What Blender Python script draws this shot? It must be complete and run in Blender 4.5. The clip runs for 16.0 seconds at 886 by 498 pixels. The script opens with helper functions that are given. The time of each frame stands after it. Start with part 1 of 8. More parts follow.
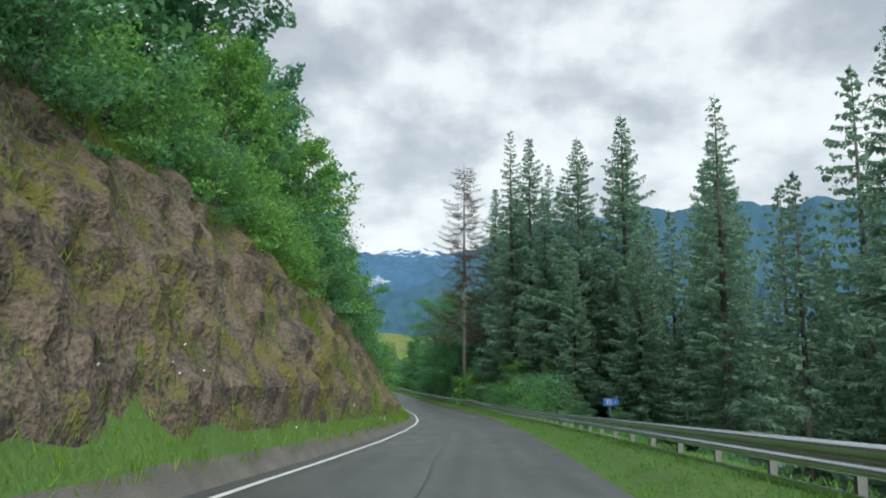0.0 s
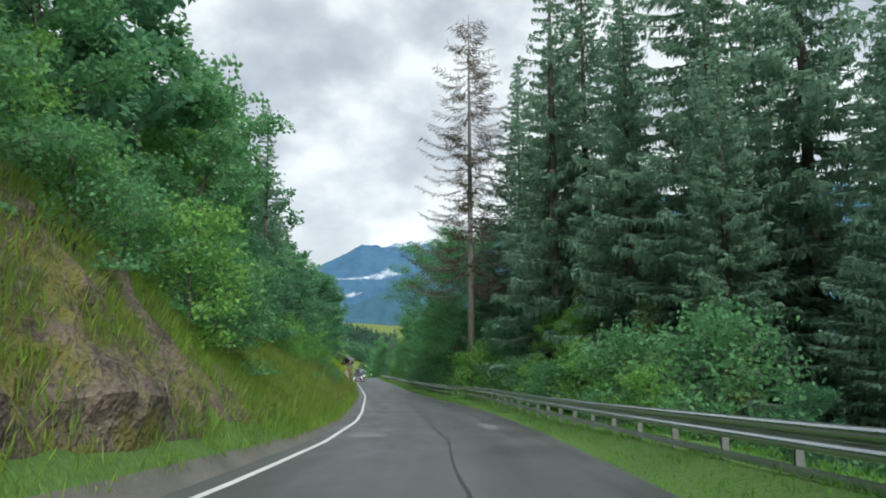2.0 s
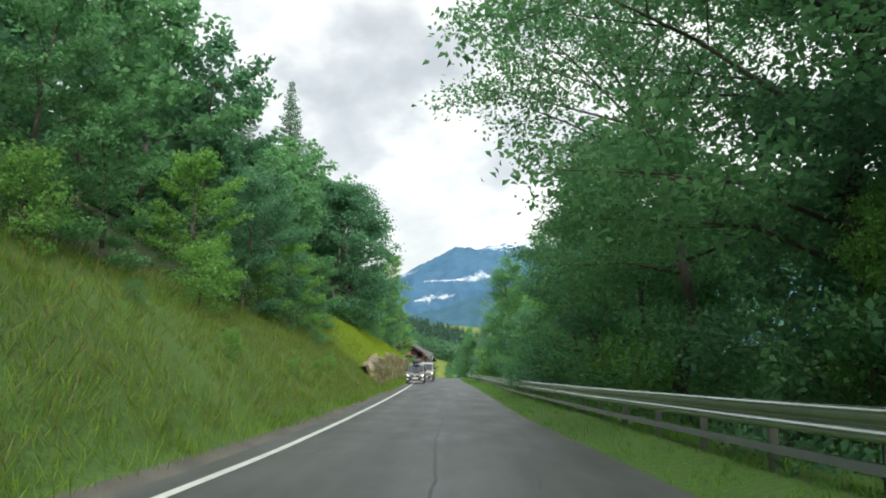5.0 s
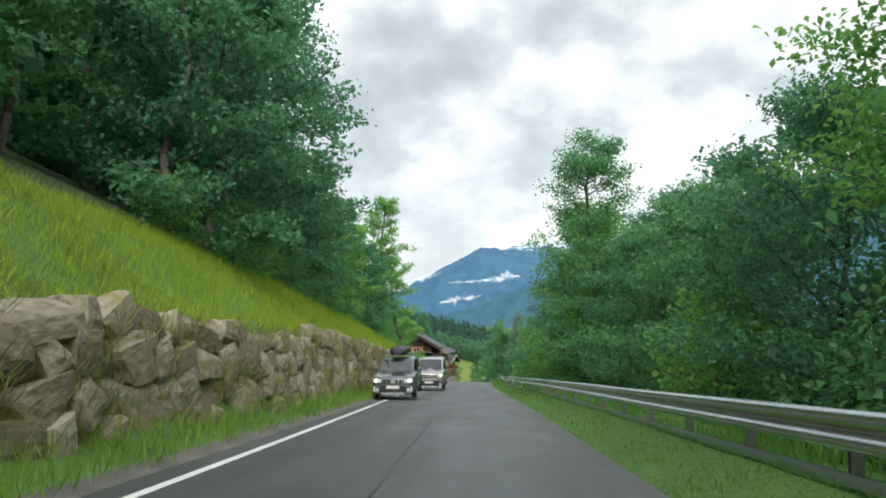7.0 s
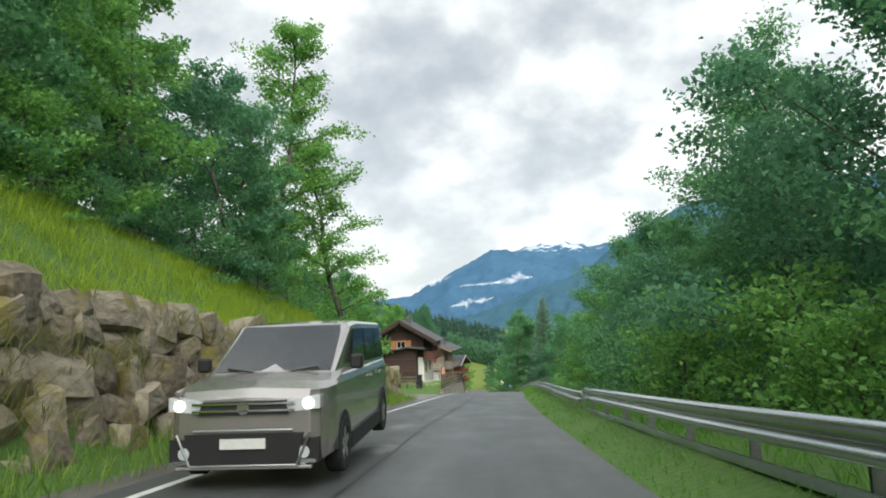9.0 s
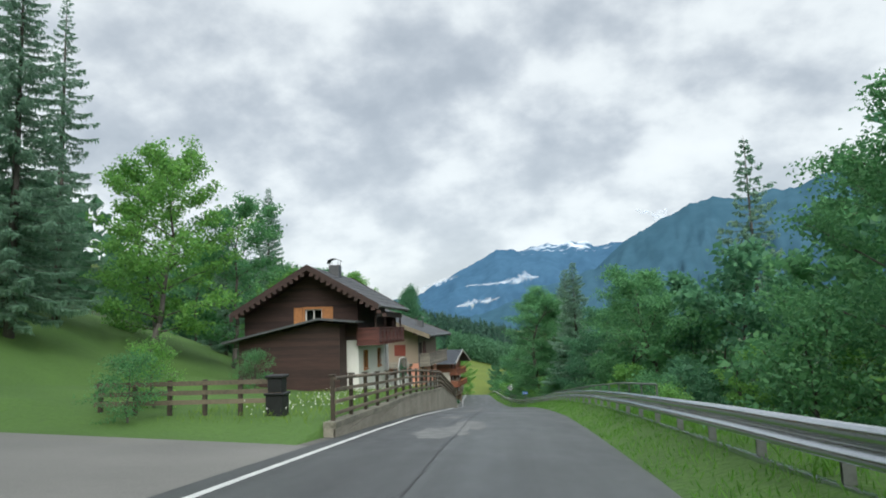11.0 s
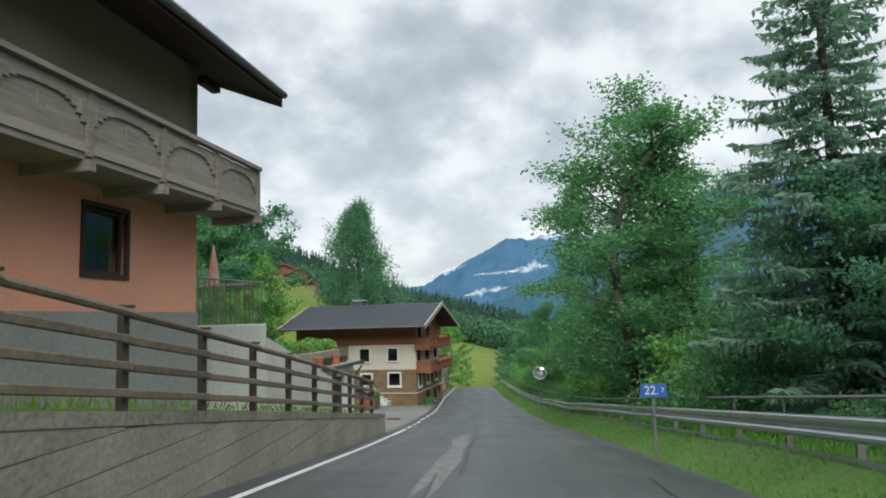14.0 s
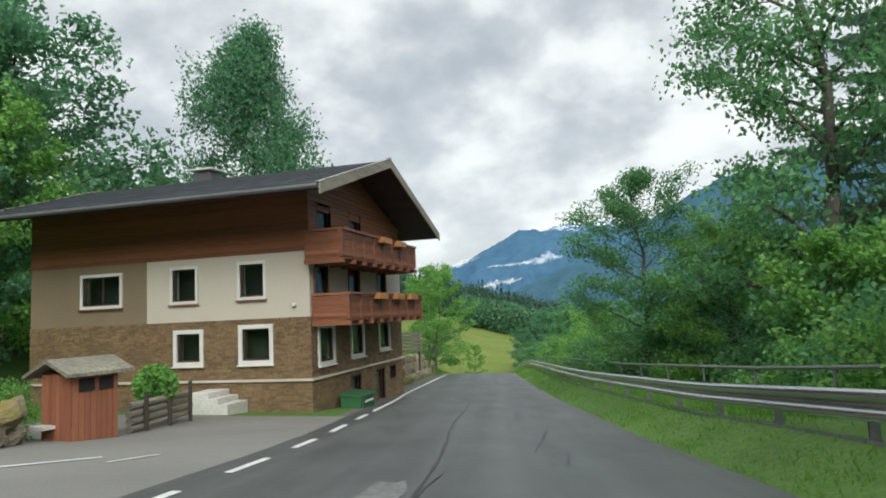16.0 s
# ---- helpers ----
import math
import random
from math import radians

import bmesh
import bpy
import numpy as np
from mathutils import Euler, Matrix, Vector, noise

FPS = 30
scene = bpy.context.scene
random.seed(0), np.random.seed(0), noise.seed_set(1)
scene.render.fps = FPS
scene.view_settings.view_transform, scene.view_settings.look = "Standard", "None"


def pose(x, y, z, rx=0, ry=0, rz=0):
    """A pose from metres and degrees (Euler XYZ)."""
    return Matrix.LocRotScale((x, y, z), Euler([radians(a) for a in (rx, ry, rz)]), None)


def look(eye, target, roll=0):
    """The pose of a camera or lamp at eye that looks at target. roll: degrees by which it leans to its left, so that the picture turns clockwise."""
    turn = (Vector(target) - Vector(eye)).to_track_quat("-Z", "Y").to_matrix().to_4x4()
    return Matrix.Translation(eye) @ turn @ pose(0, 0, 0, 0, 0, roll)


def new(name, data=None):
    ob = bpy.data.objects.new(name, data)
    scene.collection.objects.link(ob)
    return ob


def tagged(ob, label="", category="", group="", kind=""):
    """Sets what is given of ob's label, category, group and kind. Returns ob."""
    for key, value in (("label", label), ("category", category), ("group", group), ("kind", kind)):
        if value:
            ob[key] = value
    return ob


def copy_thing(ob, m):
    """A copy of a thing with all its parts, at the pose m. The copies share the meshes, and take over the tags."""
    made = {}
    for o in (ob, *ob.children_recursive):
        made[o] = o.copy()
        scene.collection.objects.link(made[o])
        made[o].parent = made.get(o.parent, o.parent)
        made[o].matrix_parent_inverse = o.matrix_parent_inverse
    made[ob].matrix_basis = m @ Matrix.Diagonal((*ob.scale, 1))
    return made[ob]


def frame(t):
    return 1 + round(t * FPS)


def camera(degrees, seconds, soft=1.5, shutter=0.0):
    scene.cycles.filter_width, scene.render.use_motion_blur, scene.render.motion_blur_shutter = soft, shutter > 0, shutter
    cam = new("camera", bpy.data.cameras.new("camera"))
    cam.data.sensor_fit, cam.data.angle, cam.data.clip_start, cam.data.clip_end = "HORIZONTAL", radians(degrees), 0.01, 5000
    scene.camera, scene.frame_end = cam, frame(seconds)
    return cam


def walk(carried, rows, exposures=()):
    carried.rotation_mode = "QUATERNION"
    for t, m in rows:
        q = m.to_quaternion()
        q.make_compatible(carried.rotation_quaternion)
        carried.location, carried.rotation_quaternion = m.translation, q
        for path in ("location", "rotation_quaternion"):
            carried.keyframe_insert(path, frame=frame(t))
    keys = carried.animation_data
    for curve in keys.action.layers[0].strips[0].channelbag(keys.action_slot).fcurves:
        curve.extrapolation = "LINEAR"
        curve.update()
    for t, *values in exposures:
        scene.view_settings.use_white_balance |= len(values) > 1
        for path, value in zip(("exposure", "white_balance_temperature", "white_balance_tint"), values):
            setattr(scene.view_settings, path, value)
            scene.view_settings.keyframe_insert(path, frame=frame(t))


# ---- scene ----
# ---- camera and its way: in a car, down a mountain road ----
cam = camera(68.56, 16.0, soft=1.85)
# seconds, x, y, z, yaw, pitch, roll
DRIVE = [
    (0.0, 0.040, 0.015, 1.096, -0.016, 6.394, 0.052),
    (0.5, 0.477, 8.141, 0.061, 0.044, 6.194, -0.123),
    (1.0, 0.927, 16.319, -0.975, 0.127, 6.065, -0.284),
    (1.5, 1.284, 24.574, -2.015, 0.270, 5.916, -0.363),
    (2.0, 1.480, 32.985, -3.040, 0.909, 5.812, -0.310),
    (2.5, 1.485, 41.465, -4.040, 2.145, 5.726, -0.088),
    (3.0, 1.221, 49.953, -4.994, 3.839, 5.814, -0.049),
    (3.5, 0.610, 58.494, -5.882, 5.426, 6.012, 0.019),
    (4.0, -0.248, 67.081, -6.724, 6.739, 6.118, 0.132),
    (4.5, -1.280, 75.685, -7.533, 7.997, 6.197, 0.381),
    (5.0, -2.431, 84.213, -8.337, 9.204, 6.131, 0.572),
    (5.5, -3.622, 92.778, -9.108, 10.255, 6.016, 0.554),
    (6.0, -4.832, 101.410, -9.840, 10.871, 6.047, 0.378),
    (6.5, -6.066, 110.090, -10.538, 11.222, 6.160, 0.085),
    (7.0, -7.326, 118.799, -11.212, 11.427, 6.317, -0.285),
    (7.5, -8.615, 127.517, -11.873, 11.603, 6.475, -0.691),
    (8.0, -9.936, 136.223, -12.533, 11.868, 6.591, -1.093),
    (8.5, -11.304, 144.890, -13.198, 12.064, 6.732, -1.521),
    (9.0, -12.731, 153.476, -13.875, 12.328, 6.727, -1.943),
    (9.5, -14.127, 162.068, -14.563, 12.725, 6.619, -2.197),
    (10.0, -15.388, 170.761, -15.237, 12.833, 6.677, -2.252),
    (10.5, -16.581, 179.503, -15.905, 12.833, 6.778, -2.179),
    (11.0, -17.752, 188.244, -16.586, 12.839, 6.839, -2.034),
    (11.5, -18.952, 196.931, -17.300, 13.011, 6.730, -1.875),
    (12.0, -20.209, 205.530, -18.060, 13.123, 6.697, -1.747),
    (12.5, -21.506, 214.037, -18.874, 13.249, 6.569, -1.632),
    (13.0, -22.845, 222.459, -19.755, 13.363, 6.361, -1.537),
    (13.5, -24.209, 230.875, -20.698, 13.513, 6.183, -1.576),
    (14.0, -25.584, 239.241, -21.683, 13.681, 6.009, -1.749),
    (14.5, -26.966, 247.631, -22.703, 13.939, 5.775, -1.950),
    (15.0, -28.405, 255.978, -23.761, 14.265, 5.563, -2.038),
    (15.5, -29.939, 264.341, -24.819, 14.587, 5.474, -2.189),
    (16.0, -31.614, 272.643, -25.872, 14.837, 5.527, -2.654),
]
walk(cam, [(t, pose(x, y, z, 90 + p, 0, w) @ pose(0, 0, 0, 0, 0, r)) for t, x, y, z, w, p, r in DRIVE],
     exposures=[(0.0, -0.04, 6200, 3), (2.5, 0.16, 6250, 3), (4.0, 0.38, 6550, 3), (5.5, 0.36, 6650, 3), (7.5, 0.22, 6400, 3), (8.5, 0.22, 6500, 3), (11.5, -0.12, 6150, 3), (12.5, -0.16, 6200, 3), (14.0, -0.06, 6250, 3), (16.0, 0.02, 6450, 3)])

# ---- sky and sun: a bright broken overcast ----
SUN_EL, SUN_AZ = 37.0, 160.0
world = bpy.data.worlds.new("world")
scene.world = world
world.use_nodes = True
wn, wl = world.node_tree.nodes, world.node_tree.links
wn.clear()
w_out = wn.new("ShaderNodeOutputWorld")
w_bg = wn.new("ShaderNodeBackground")
w_sky = wn.new("ShaderNodeTexSky")
w_sky.sky_type = "NISHITA"
w_sky.sun_disc = False
w_sky.sun_elevation = radians(SUN_EL)
w_sky.sun_rotation = radians(SUN_AZ)
w_co = wn.new("ShaderNodeTexCoord")
w_sep = wn.new("ShaderNodeSeparateXYZ")
wl.new(w_co.outputs["Generated"], w_sep.inputs[0])
w_up = wn.new("ShaderNodeMath")
w_up.operation = "MAXIMUM"
w_up.inputs[1].default_value = 0.0
wl.new(w_sep.outputs["Z"], w_up.inputs[0])
w_lift = wn.new("ShaderNodeMath")
w_lift.operation = "ADD"
w_lift.inputs[1].default_value = 0.55
wl.new(w_up.outputs[0], w_lift.inputs[0])
w_flat = wn.new("ShaderNodeCombineXYZ")
for axis in ("X", "Y"):
    d = wn.new("ShaderNodeMath")
    d.operation = "DIVIDE"
    wl.new(w_sep.outputs[axis], d.inputs[0])
    wl.new(w_lift.outputs[0], d.inputs[1])
    wl.new(d.outputs[0], w_flat.inputs[axis])
w_n1 = wn.new("ShaderNodeTexNoise")
w_n1.inputs["Scale"].default_value = 4.6
w_n1.inputs["Detail"].default_value = 7.0
w_n1.inputs["Roughness"].default_value = 0.52
w_n1.inputs["Distortion"].default_value = 0.0
w_n2 = wn.new("ShaderNodeTexNoise")
w_n2.inputs["Scale"].default_value = 0.75
w_n2.inputs["Detail"].default_value = 3.0
for n in (w_n1, w_n2):
    wl.new(w_flat.outputs[0], n.inputs["Vector"])
w_mix = wn.new("ShaderNodeMath")
w_mix.operation = "MULTIPLY_ADD"
w_mix.inputs[1].default_value = 0.55
wl.new(w_n2.outputs["Fac"], w_mix.inputs[0])
wl.new(w_n1.outputs["Fac"], w_mix.inputs[2])
w_ramp = wn.new("ShaderNodeValToRGB")
w_ramp.color_ramp.interpolation = "B_SPLINE"
for at, grey in ((0.60, (0.45, 0.475, 0.53)), (0.70, (0.59, 0.605, 0.655)), (0.77, (0.74, 0.745, 0.78)), (0.84, (0.92, 0.915, 0.93)), (0.96, (1.0, 0.99, 0.99))):
    stop = w_ramp.color_ramp.elements.new(at)
    stop.color = (*grey, 1)
w_ramp.color_ramp.elements[0].color = (0.46, 0.475, 0.52, 1)
w_ramp.color_ramp.elements[-1].color = (1.0, 0.99, 0.99, 1)
wl.new(w_mix.outputs[0], w_ramp.inputs[0])
# brighter towards the horizon
w_hz = wn.new("ShaderNodeMapRange")
w_hz.inputs["From Min"].default_value = 0.02
w_hz.inputs["From Max"].default_value = 0.30
w_hz.inputs["To Min"].default_value = 0.45
w_hz.inputs["To Max"].default_value = 0.0
wl.new(w_up.outputs[0], w_hz.inputs["Value"])
w_hm = wn.new("ShaderNodeMixRGB")
w_hm.inputs["Color2"].default_value = (0.93, 0.92, 0.93, 1)
wl.new(w_hz.outputs[0], w_hm.inputs["Fac"])
wl.new(w_ramp.outputs[0], w_hm.inputs["Color1"])
w_cl = wn.new("ShaderNodeMixRGB")
w_cl.blend_type = "ADD"
w_cl.inputs["Fac"].default_value = 0.012
wl.new(w_hm.outputs[0], w_cl.inputs["Color1"])
wl.new(w_sky.outputs[0], w_cl.inputs["Color2"])
wl.new(w_cl.outputs[0], w_bg.inputs["Color"])
# an overcast sky is brighter overhead than at the horizon
w_zen = wn.new("ShaderNodeMapRange")
w_zen.interpolation_type = "SMOOTHSTEP"
w_zen.inputs["From Min"].default_value = 0.44
w_zen.inputs["From Max"].default_value = 1.0
w_zen.inputs["To Min"].default_value = 1.0
w_zen.inputs["To Max"].default_value = 1.8
wl.new(w_up.outputs[0], w_zen.inputs["Value"])
wl.new(w_zen.outputs[0], w_bg.inputs["Strength"])
wl.new(w_bg.outputs[0], w_out.inputs["Surface"])

sun = new("sun", bpy.data.lights.new("sun", "SUN"))
sun.data.energy = 3.0
sun.data.angle = radians(45)
sun.data.color = (1.0, 0.96, 0.9)
sun.matrix_world = look((0, 0, 0), (-math.sin(radians(SUN_AZ)) * math.cos(radians(SUN_EL)),
                                   -math.cos(radians(SUN_AZ)) * math.cos(radians(SUN_EL)), -math.sin(radians(SUN_EL))))


# ---- materials ----
def material(name, base, base2=None, rough=0.8, grain=30.0, blotch=1.5, bump=0.3, metal=0.0, spread=0.5, island=0.0, per_object=0.0, stretch=(1, 1, 1), bump_dist=0.02):
    """Two colours mixed by noise at two scales, with fine relief."""
    m = bpy.data.materials.new(name)
    m.use_nodes = True
    n, l = m.node_tree.nodes, m.node_tree.links
    b = n["Principled BSDF"]
    b.inputs["Roughness"].default_value = rough
    b.inputs["Metallic"].default_value = metal
    co = n.new("ShaderNodeTexCoord")
    mp = n.new("ShaderNodeMapping")
    mp.inputs["Scale"].default_value = stretch
    l.new(co.outputs["Object"], mp.inputs[0])
    na, nb = n.new("ShaderNodeTexNoise"), n.new("ShaderNodeTexNoise")
    na.inputs["Scale"].default_value, na.inputs["Detail"].default_value = grain, 5
    nb.inputs["Scale"].default_value, nb.inputs["Detail"].default_value = blotch, 4
    l.new(mp.outputs[0], na.inputs["Vector"])
    l.new(mp.outputs[0], nb.inputs["Vector"])
    mx = n.new("ShaderNodeMath")
    mx.operation = "ADD"
    l.new(na.outputs["Fac"], mx.inputs[0])
    l.new(nb.outputs["Fac"], mx.inputs[1])
    rg = n.new("ShaderNodeMapRange")
    rg.inputs["From Min"].default_value = 1.0 - 0.5 * spread
    rg.inputs["From Max"].default_value = 1.0 + 0.5 * spread
    last = mx.outputs[0]
    if island or per_object:
        src = n.new("ShaderNodeNewGeometry") if island else n.new("ShaderNodeObjectInfo")
        sock = src.outputs["Random Per Island"] if island else src.outputs["Random"]
        k = n.new("ShaderNodeMath")
        k.operation = "MULTIPLY_ADD"
        k.inputs[1].default_value = island or per_object
        k.inputs[2].default_value = -0.5 * (island or per_object)
        l.new(sock, k.inputs[0])
        s = n.new("ShaderNodeMath")
        s.operation = "ADD"
        l.new(k.outputs[0], s.inputs[0])
        l.new(last, s.inputs[1])
        last = s.outputs[0]
    l.new(last, rg.inputs["Value"])
    mc = n.new("ShaderNodeMixRGB")
    base2 = base2 or tuple(c * 0.7 for c in base)
    mc.inputs["Color1"].default_value = (*base2, 1)
    mc.inputs["Color2"].default_value = (*base, 1)
    l.new(rg.outputs[0], mc.inputs["Fac"])
    l.new(mc.outputs[0], b.inputs["Base Color"])
    if bump:
        bp = n.new("ShaderNodeBump")
        bp.inputs["Strength"].default_value = bump
        bp.inputs["Distance"].default_value = bump_dist
        l.new(na.outputs["Fac"], bp.inputs["Height"])
        l.new(bp.outputs[0], b.inputs["Normal"])
    return m


def leaf_material(name, base, base2, light=0.35, vary=0.9):
    m = material(name, base, base2, rough=0.55, grain=3.0, blotch=0.35, bump=0, spread=0.9, island=vary)
    n, l = m.node_tree.nodes, m.node_tree.links
    b, out = n["Principled BSDF"], n["Material Output"]
    b.inputs["Specular IOR Level"].default_value = 0.3
    tr = n.new("ShaderNodeBsdfTranslucent")
    src = b.inputs["Base Color"].links[0].from_socket
    l.new(src, tr.inputs["Color"])
    mix = n.new("ShaderNodeMixShader")
    mix.inputs["Fac"].default_value = light
    l.new(b.outputs[0], mix.inputs[1])
    l.new(tr.outputs[0], mix.inputs[2])
    l.new(mix.outputs[0], out.inputs["Surface"])
    return m


def glass_material(name):
    m = bpy.data.materials.new(name)
    m.use_nodes = True
    b = m.node_tree.nodes["Principled BSDF"]
    b.inputs["Base Color"].default_value = (0.55, 0.62, 0.66, 1)
    b.inputs["Roughness"].default_value = 0.03
    b.inputs["Transmission Weight"].default_value = 1.0
    b.inputs["IOR"].default_value = 1.45
    return m


def glow_material(name, colour, strength):
    m = bpy.data.materials.new(name)
    m.use_nodes = True
    b = m.node_tree.nodes["Principled BSDF"]
    b.inputs["Base Color"].default_value = (*colour, 1)
    b.inputs["Emission Color"].default_value = (*colour, 1)
    b.inputs["Emission Strength"].default_value = strength
    return m


ASPHALT = material("asphalt", (0.100, 0.107, 0.107), (0.064, 0.069, 0.070), 0.55, 60, 0.35, 0.25, spread=0.7)
ASPHALT_DARK = material("dark_asphalt", (0.080, 0.085, 0.086), (0.053, 0.057, 0.058), 0.55, 60, 0.35, 0.25, spread=0.7)


def wear_along(m):
    """Long streaks, wheel tracks and blotches that run with the road."""
    n, l = m.node_tree.nodes, m.node_tree.links
    b = n["Principled BSDF"]
    src = b.inputs["Base Color"].links[0].from_socket
    uv = n.new("ShaderNodeUVMap")
    uv.uv_map = "along"
    for stretch, detail, lo, hi, seed in (((1.5, 0.035, 1), 4, 0.74, 1.16, 3.0), ((0.9, 0.35, 1), 6, 0.84, 1.10, 8.0)):
        mp, tn, rg, mx = n.new("ShaderNodeMapping"), n.new("ShaderNodeTexNoise"), n.new("ShaderNodeMapRange"), n.new("ShaderNodeMixRGB")
        mp.inputs["Scale"].default_value = stretch
        mp.inputs["Location"].default_value = (seed, seed, 0)
        tn.inputs["Scale"].default_value, tn.inputs["Detail"].default_value, tn.inputs["Roughness"].default_value = 1.0, detail, 0.6
        rg.inputs["From Min"].default_value, rg.inputs["From Max"].default_value = 0.33, 0.67
        rg.inputs["To Min"].default_value, rg.inputs["To Max"].default_value = lo, hi
        mx.blend_type = "MULTIPLY"
        mx.inputs["Fac"].default_value = 1.0
        l.new(uv.outputs[0], mp.inputs[0])
        l.new(mp.outputs[0], tn.inputs["Vector"])
        l.new(tn.outputs["Fac"], rg.inputs["Value"])
        l.new(src, mx.inputs["Color1"])
        l.new(rg.outputs[0], mx.inputs["Color2"])
        src = mx.outputs[0]
        rr = n.new("ShaderNodeMapRange")
        rr.inputs["From Min"].default_value, rr.inputs["From Max"].default_value = 0.3, 0.7
        rr.inputs["To Min"].default_value, rr.inputs["To Max"].default_value = 0.42, 0.66
        l.new(tn.outputs["Fac"], rr.inputs["Value"])
        l.new(rr.outputs[0], b.inputs["Roughness"])
    l.new(src, b.inputs["Base Color"])


wear_along(ASPHALT)
wear_along(ASPHALT_DARK)
PAVING = material("old_pale_asphalt", (0.225, 0.216, 0.20), (0.15, 0.145, 0.136), 0.85, 40, 0.3, 0.25, spread=0.6)
TAR = material("tar_seam", (0.02, 0.02, 0.022), (0.04, 0.04, 0.042), 0.5, 30, 3, 0.2)
PALE_PATCH = material("worn_pale_asphalt", (0.21, 0.21, 0.205), (0.12, 0.122, 0.122), 0.8, 12, 2.5, 0.3, spread=0.5)
LINE_PAINT = material("white_road_paint", (0.75, 0.75, 0.73), (0.5, 0.5, 0.49), 0.7, 30, 2, 0.1, spread=0.8)
GRASS_GROUND = material("grassy_soil", (0.095, 0.185, 0.03), (0.055, 0.115, 0.02), 0.9, 9, 0.25, 0.8, spread=0.6, bump_dist=0.08)
FOREST_FLOOR = material("forest_floor", (0.06, 0.10, 0.03), (0.035, 0.05, 0.022), 0.95, 7, 0.3, 0.8, spread=0.6, bump_dist=0.1)
GRAVEL = material("gravel_shoulder", (0.16, 0.15, 0.13), (0.08, 0.078, 0.07), 0.9, 40, 1.2, 0.6, spread=0.5)
ROCK = material("mossy_rock", (0.20, 0.155, 0.115), (0.05, 0.04, 0.033), 0.9, 11, 1.3, 1.0, spread=0.40, bump_dist=0.16)
# moss and dry grass in patches over the rock
_n, _l = ROCK.node_tree.nodes, ROCK.node_tree.links
_b = _n["Principled BSDF"]
_rock = _b.inputs["Base Color"].links[0].from_socket
_tc, _tn, _tr, _tm = _n.new("ShaderNodeTexCoord"), _n.new("ShaderNodeTexNoise"), _n.new("ShaderNodeMapRange"), _n.new("ShaderNodeMixRGB")
_tn.inputs["Scale"].default_value, _tn.inputs["Detail"].default_value, _tn.inputs["Roughness"].default_value = 0.8, 8, 0.72
_tr.inputs["From Min"].default_value, _tr.inputs["From Max"].default_value = 0.50, 0.58
_tm.inputs["Color2"].default_value = (0.15, 0.14, 0.035, 1)
_l.new(_tc.outputs["Object"], _tn.inputs["Vector"])
_l.new(_tn.outputs["Fac"], _tr.inputs["Value"])
_l.new(_tr.outputs[0], _tm.inputs["Fac"])
_l.new(_rock, _tm.inputs["Color1"])
_l.new(_tm.outputs[0], _b.inputs["Base Color"])
BOULDER = material("grey_brown_boulder", (0.31, 0.27, 0.205), (0.13, 0.105, 0.072), 0.9, 7, 1.6, 0.9, spread=0.6, per_object=0.5, bump_dist=0.05)
# moss and lichen in patches on the boulders
_n, _l = BOULDER.node_tree.nodes, BOULDER.node_tree.links
_b = _n["Principled BSDF"]
_rock = _b.inputs["Base Color"].links[0].from_socket
_tc, _tn, _tr, _tm = _n.new("ShaderNodeNewGeometry"), _n.new("ShaderNodeTexNoise"), _n.new("ShaderNodeMapRange"), _n.new("ShaderNodeMixRGB")
_tn.inputs["Scale"].default_value, _tn.inputs["Detail"].default_value, _tn.inputs["Roughness"].default_value = 1.1, 7, 0.7
_tr.inputs["From Min"].default_value, _tr.inputs["From Max"].default_value = 0.52, 0.62
_tm.inputs["Color2"].default_value = (0.20, 0.17, 0.05, 1)
_l.new(_tc.outputs["Position"], _tn.inputs["Vector"])
_l.new(_tn.outputs["Fac"], _tr.inputs["Value"])
_l.new(_tr.outputs[0], _tm.inputs["Fac"])
_l.new(_rock, _tm.inputs["Color1"])
_l.new(_tm.outputs[0], _b.inputs["Base Color"])
CONCRETE = material("weathered_concrete", (0.345, 0.315, 0.26), (0.20, 0.182, 0.148), 0.92, 14, 0.8, 0.6, spread=0.6, bump_dist=0.03)
PALE_CONCRETE = material("pale_grey_concrete", (0.66, 0.65, 0.61), (0.46, 0.45, 0.42), 0.9, 12, 0.7, 0.4, spread=0.6)
CONCRETE_TOP = material("mossy_concrete_cap", (0.30, 0.28, 0.22), (0.12, 0.115, 0.09), 0.92, 14, 0.9, 0.6, spread=0.6)
STEEL = material("galvanised_steel", (0.58, 0.61, 0.62), (0.42, 0.45, 0.47), 0.24, 18, 1.2, 0.05, metal=1.0, spread=0.8)
STEEL_DULL = material("dull_zinc_post", (0.26, 0.27, 0.265), (0.16, 0.165, 0.16), 0.6, 18, 1.5, 0.1, metal=0.5, spread=0.7)
FENCE_WOOD = material("weathered_fence_wood", (0.21, 0.17, 0.12), (0.10, 0.082, 0.062), 0.85, 12, 1.2, 0.5, spread=0.7, per_object=0.5, stretch=(1, 1, 1))
POST_WOOD = material("dark_post_wood", (0.085, 0.065, 0.048), (0.045, 0.036, 0.028), 0.85, 16, 1.5, 0.5, spread=0.7)
DARK_TIMBER = material("dark_stained_timber", (0.068, 0.034, 0.028), (0.03, 0.017, 0.015), 0.75, 5, 0.8, 0.5, spread=0.7, island=0.5, stretch=(0.4, 0.4, 6))
BROWN_TIMBER = material("red_brown_timber", (0.27, 0.10, 0.05), (0.14, 0.05, 0.026), 0.6, 5, 0.6, 0.4, spread=0.7, island=0.5, stretch=(0.5, 0.5, 6))
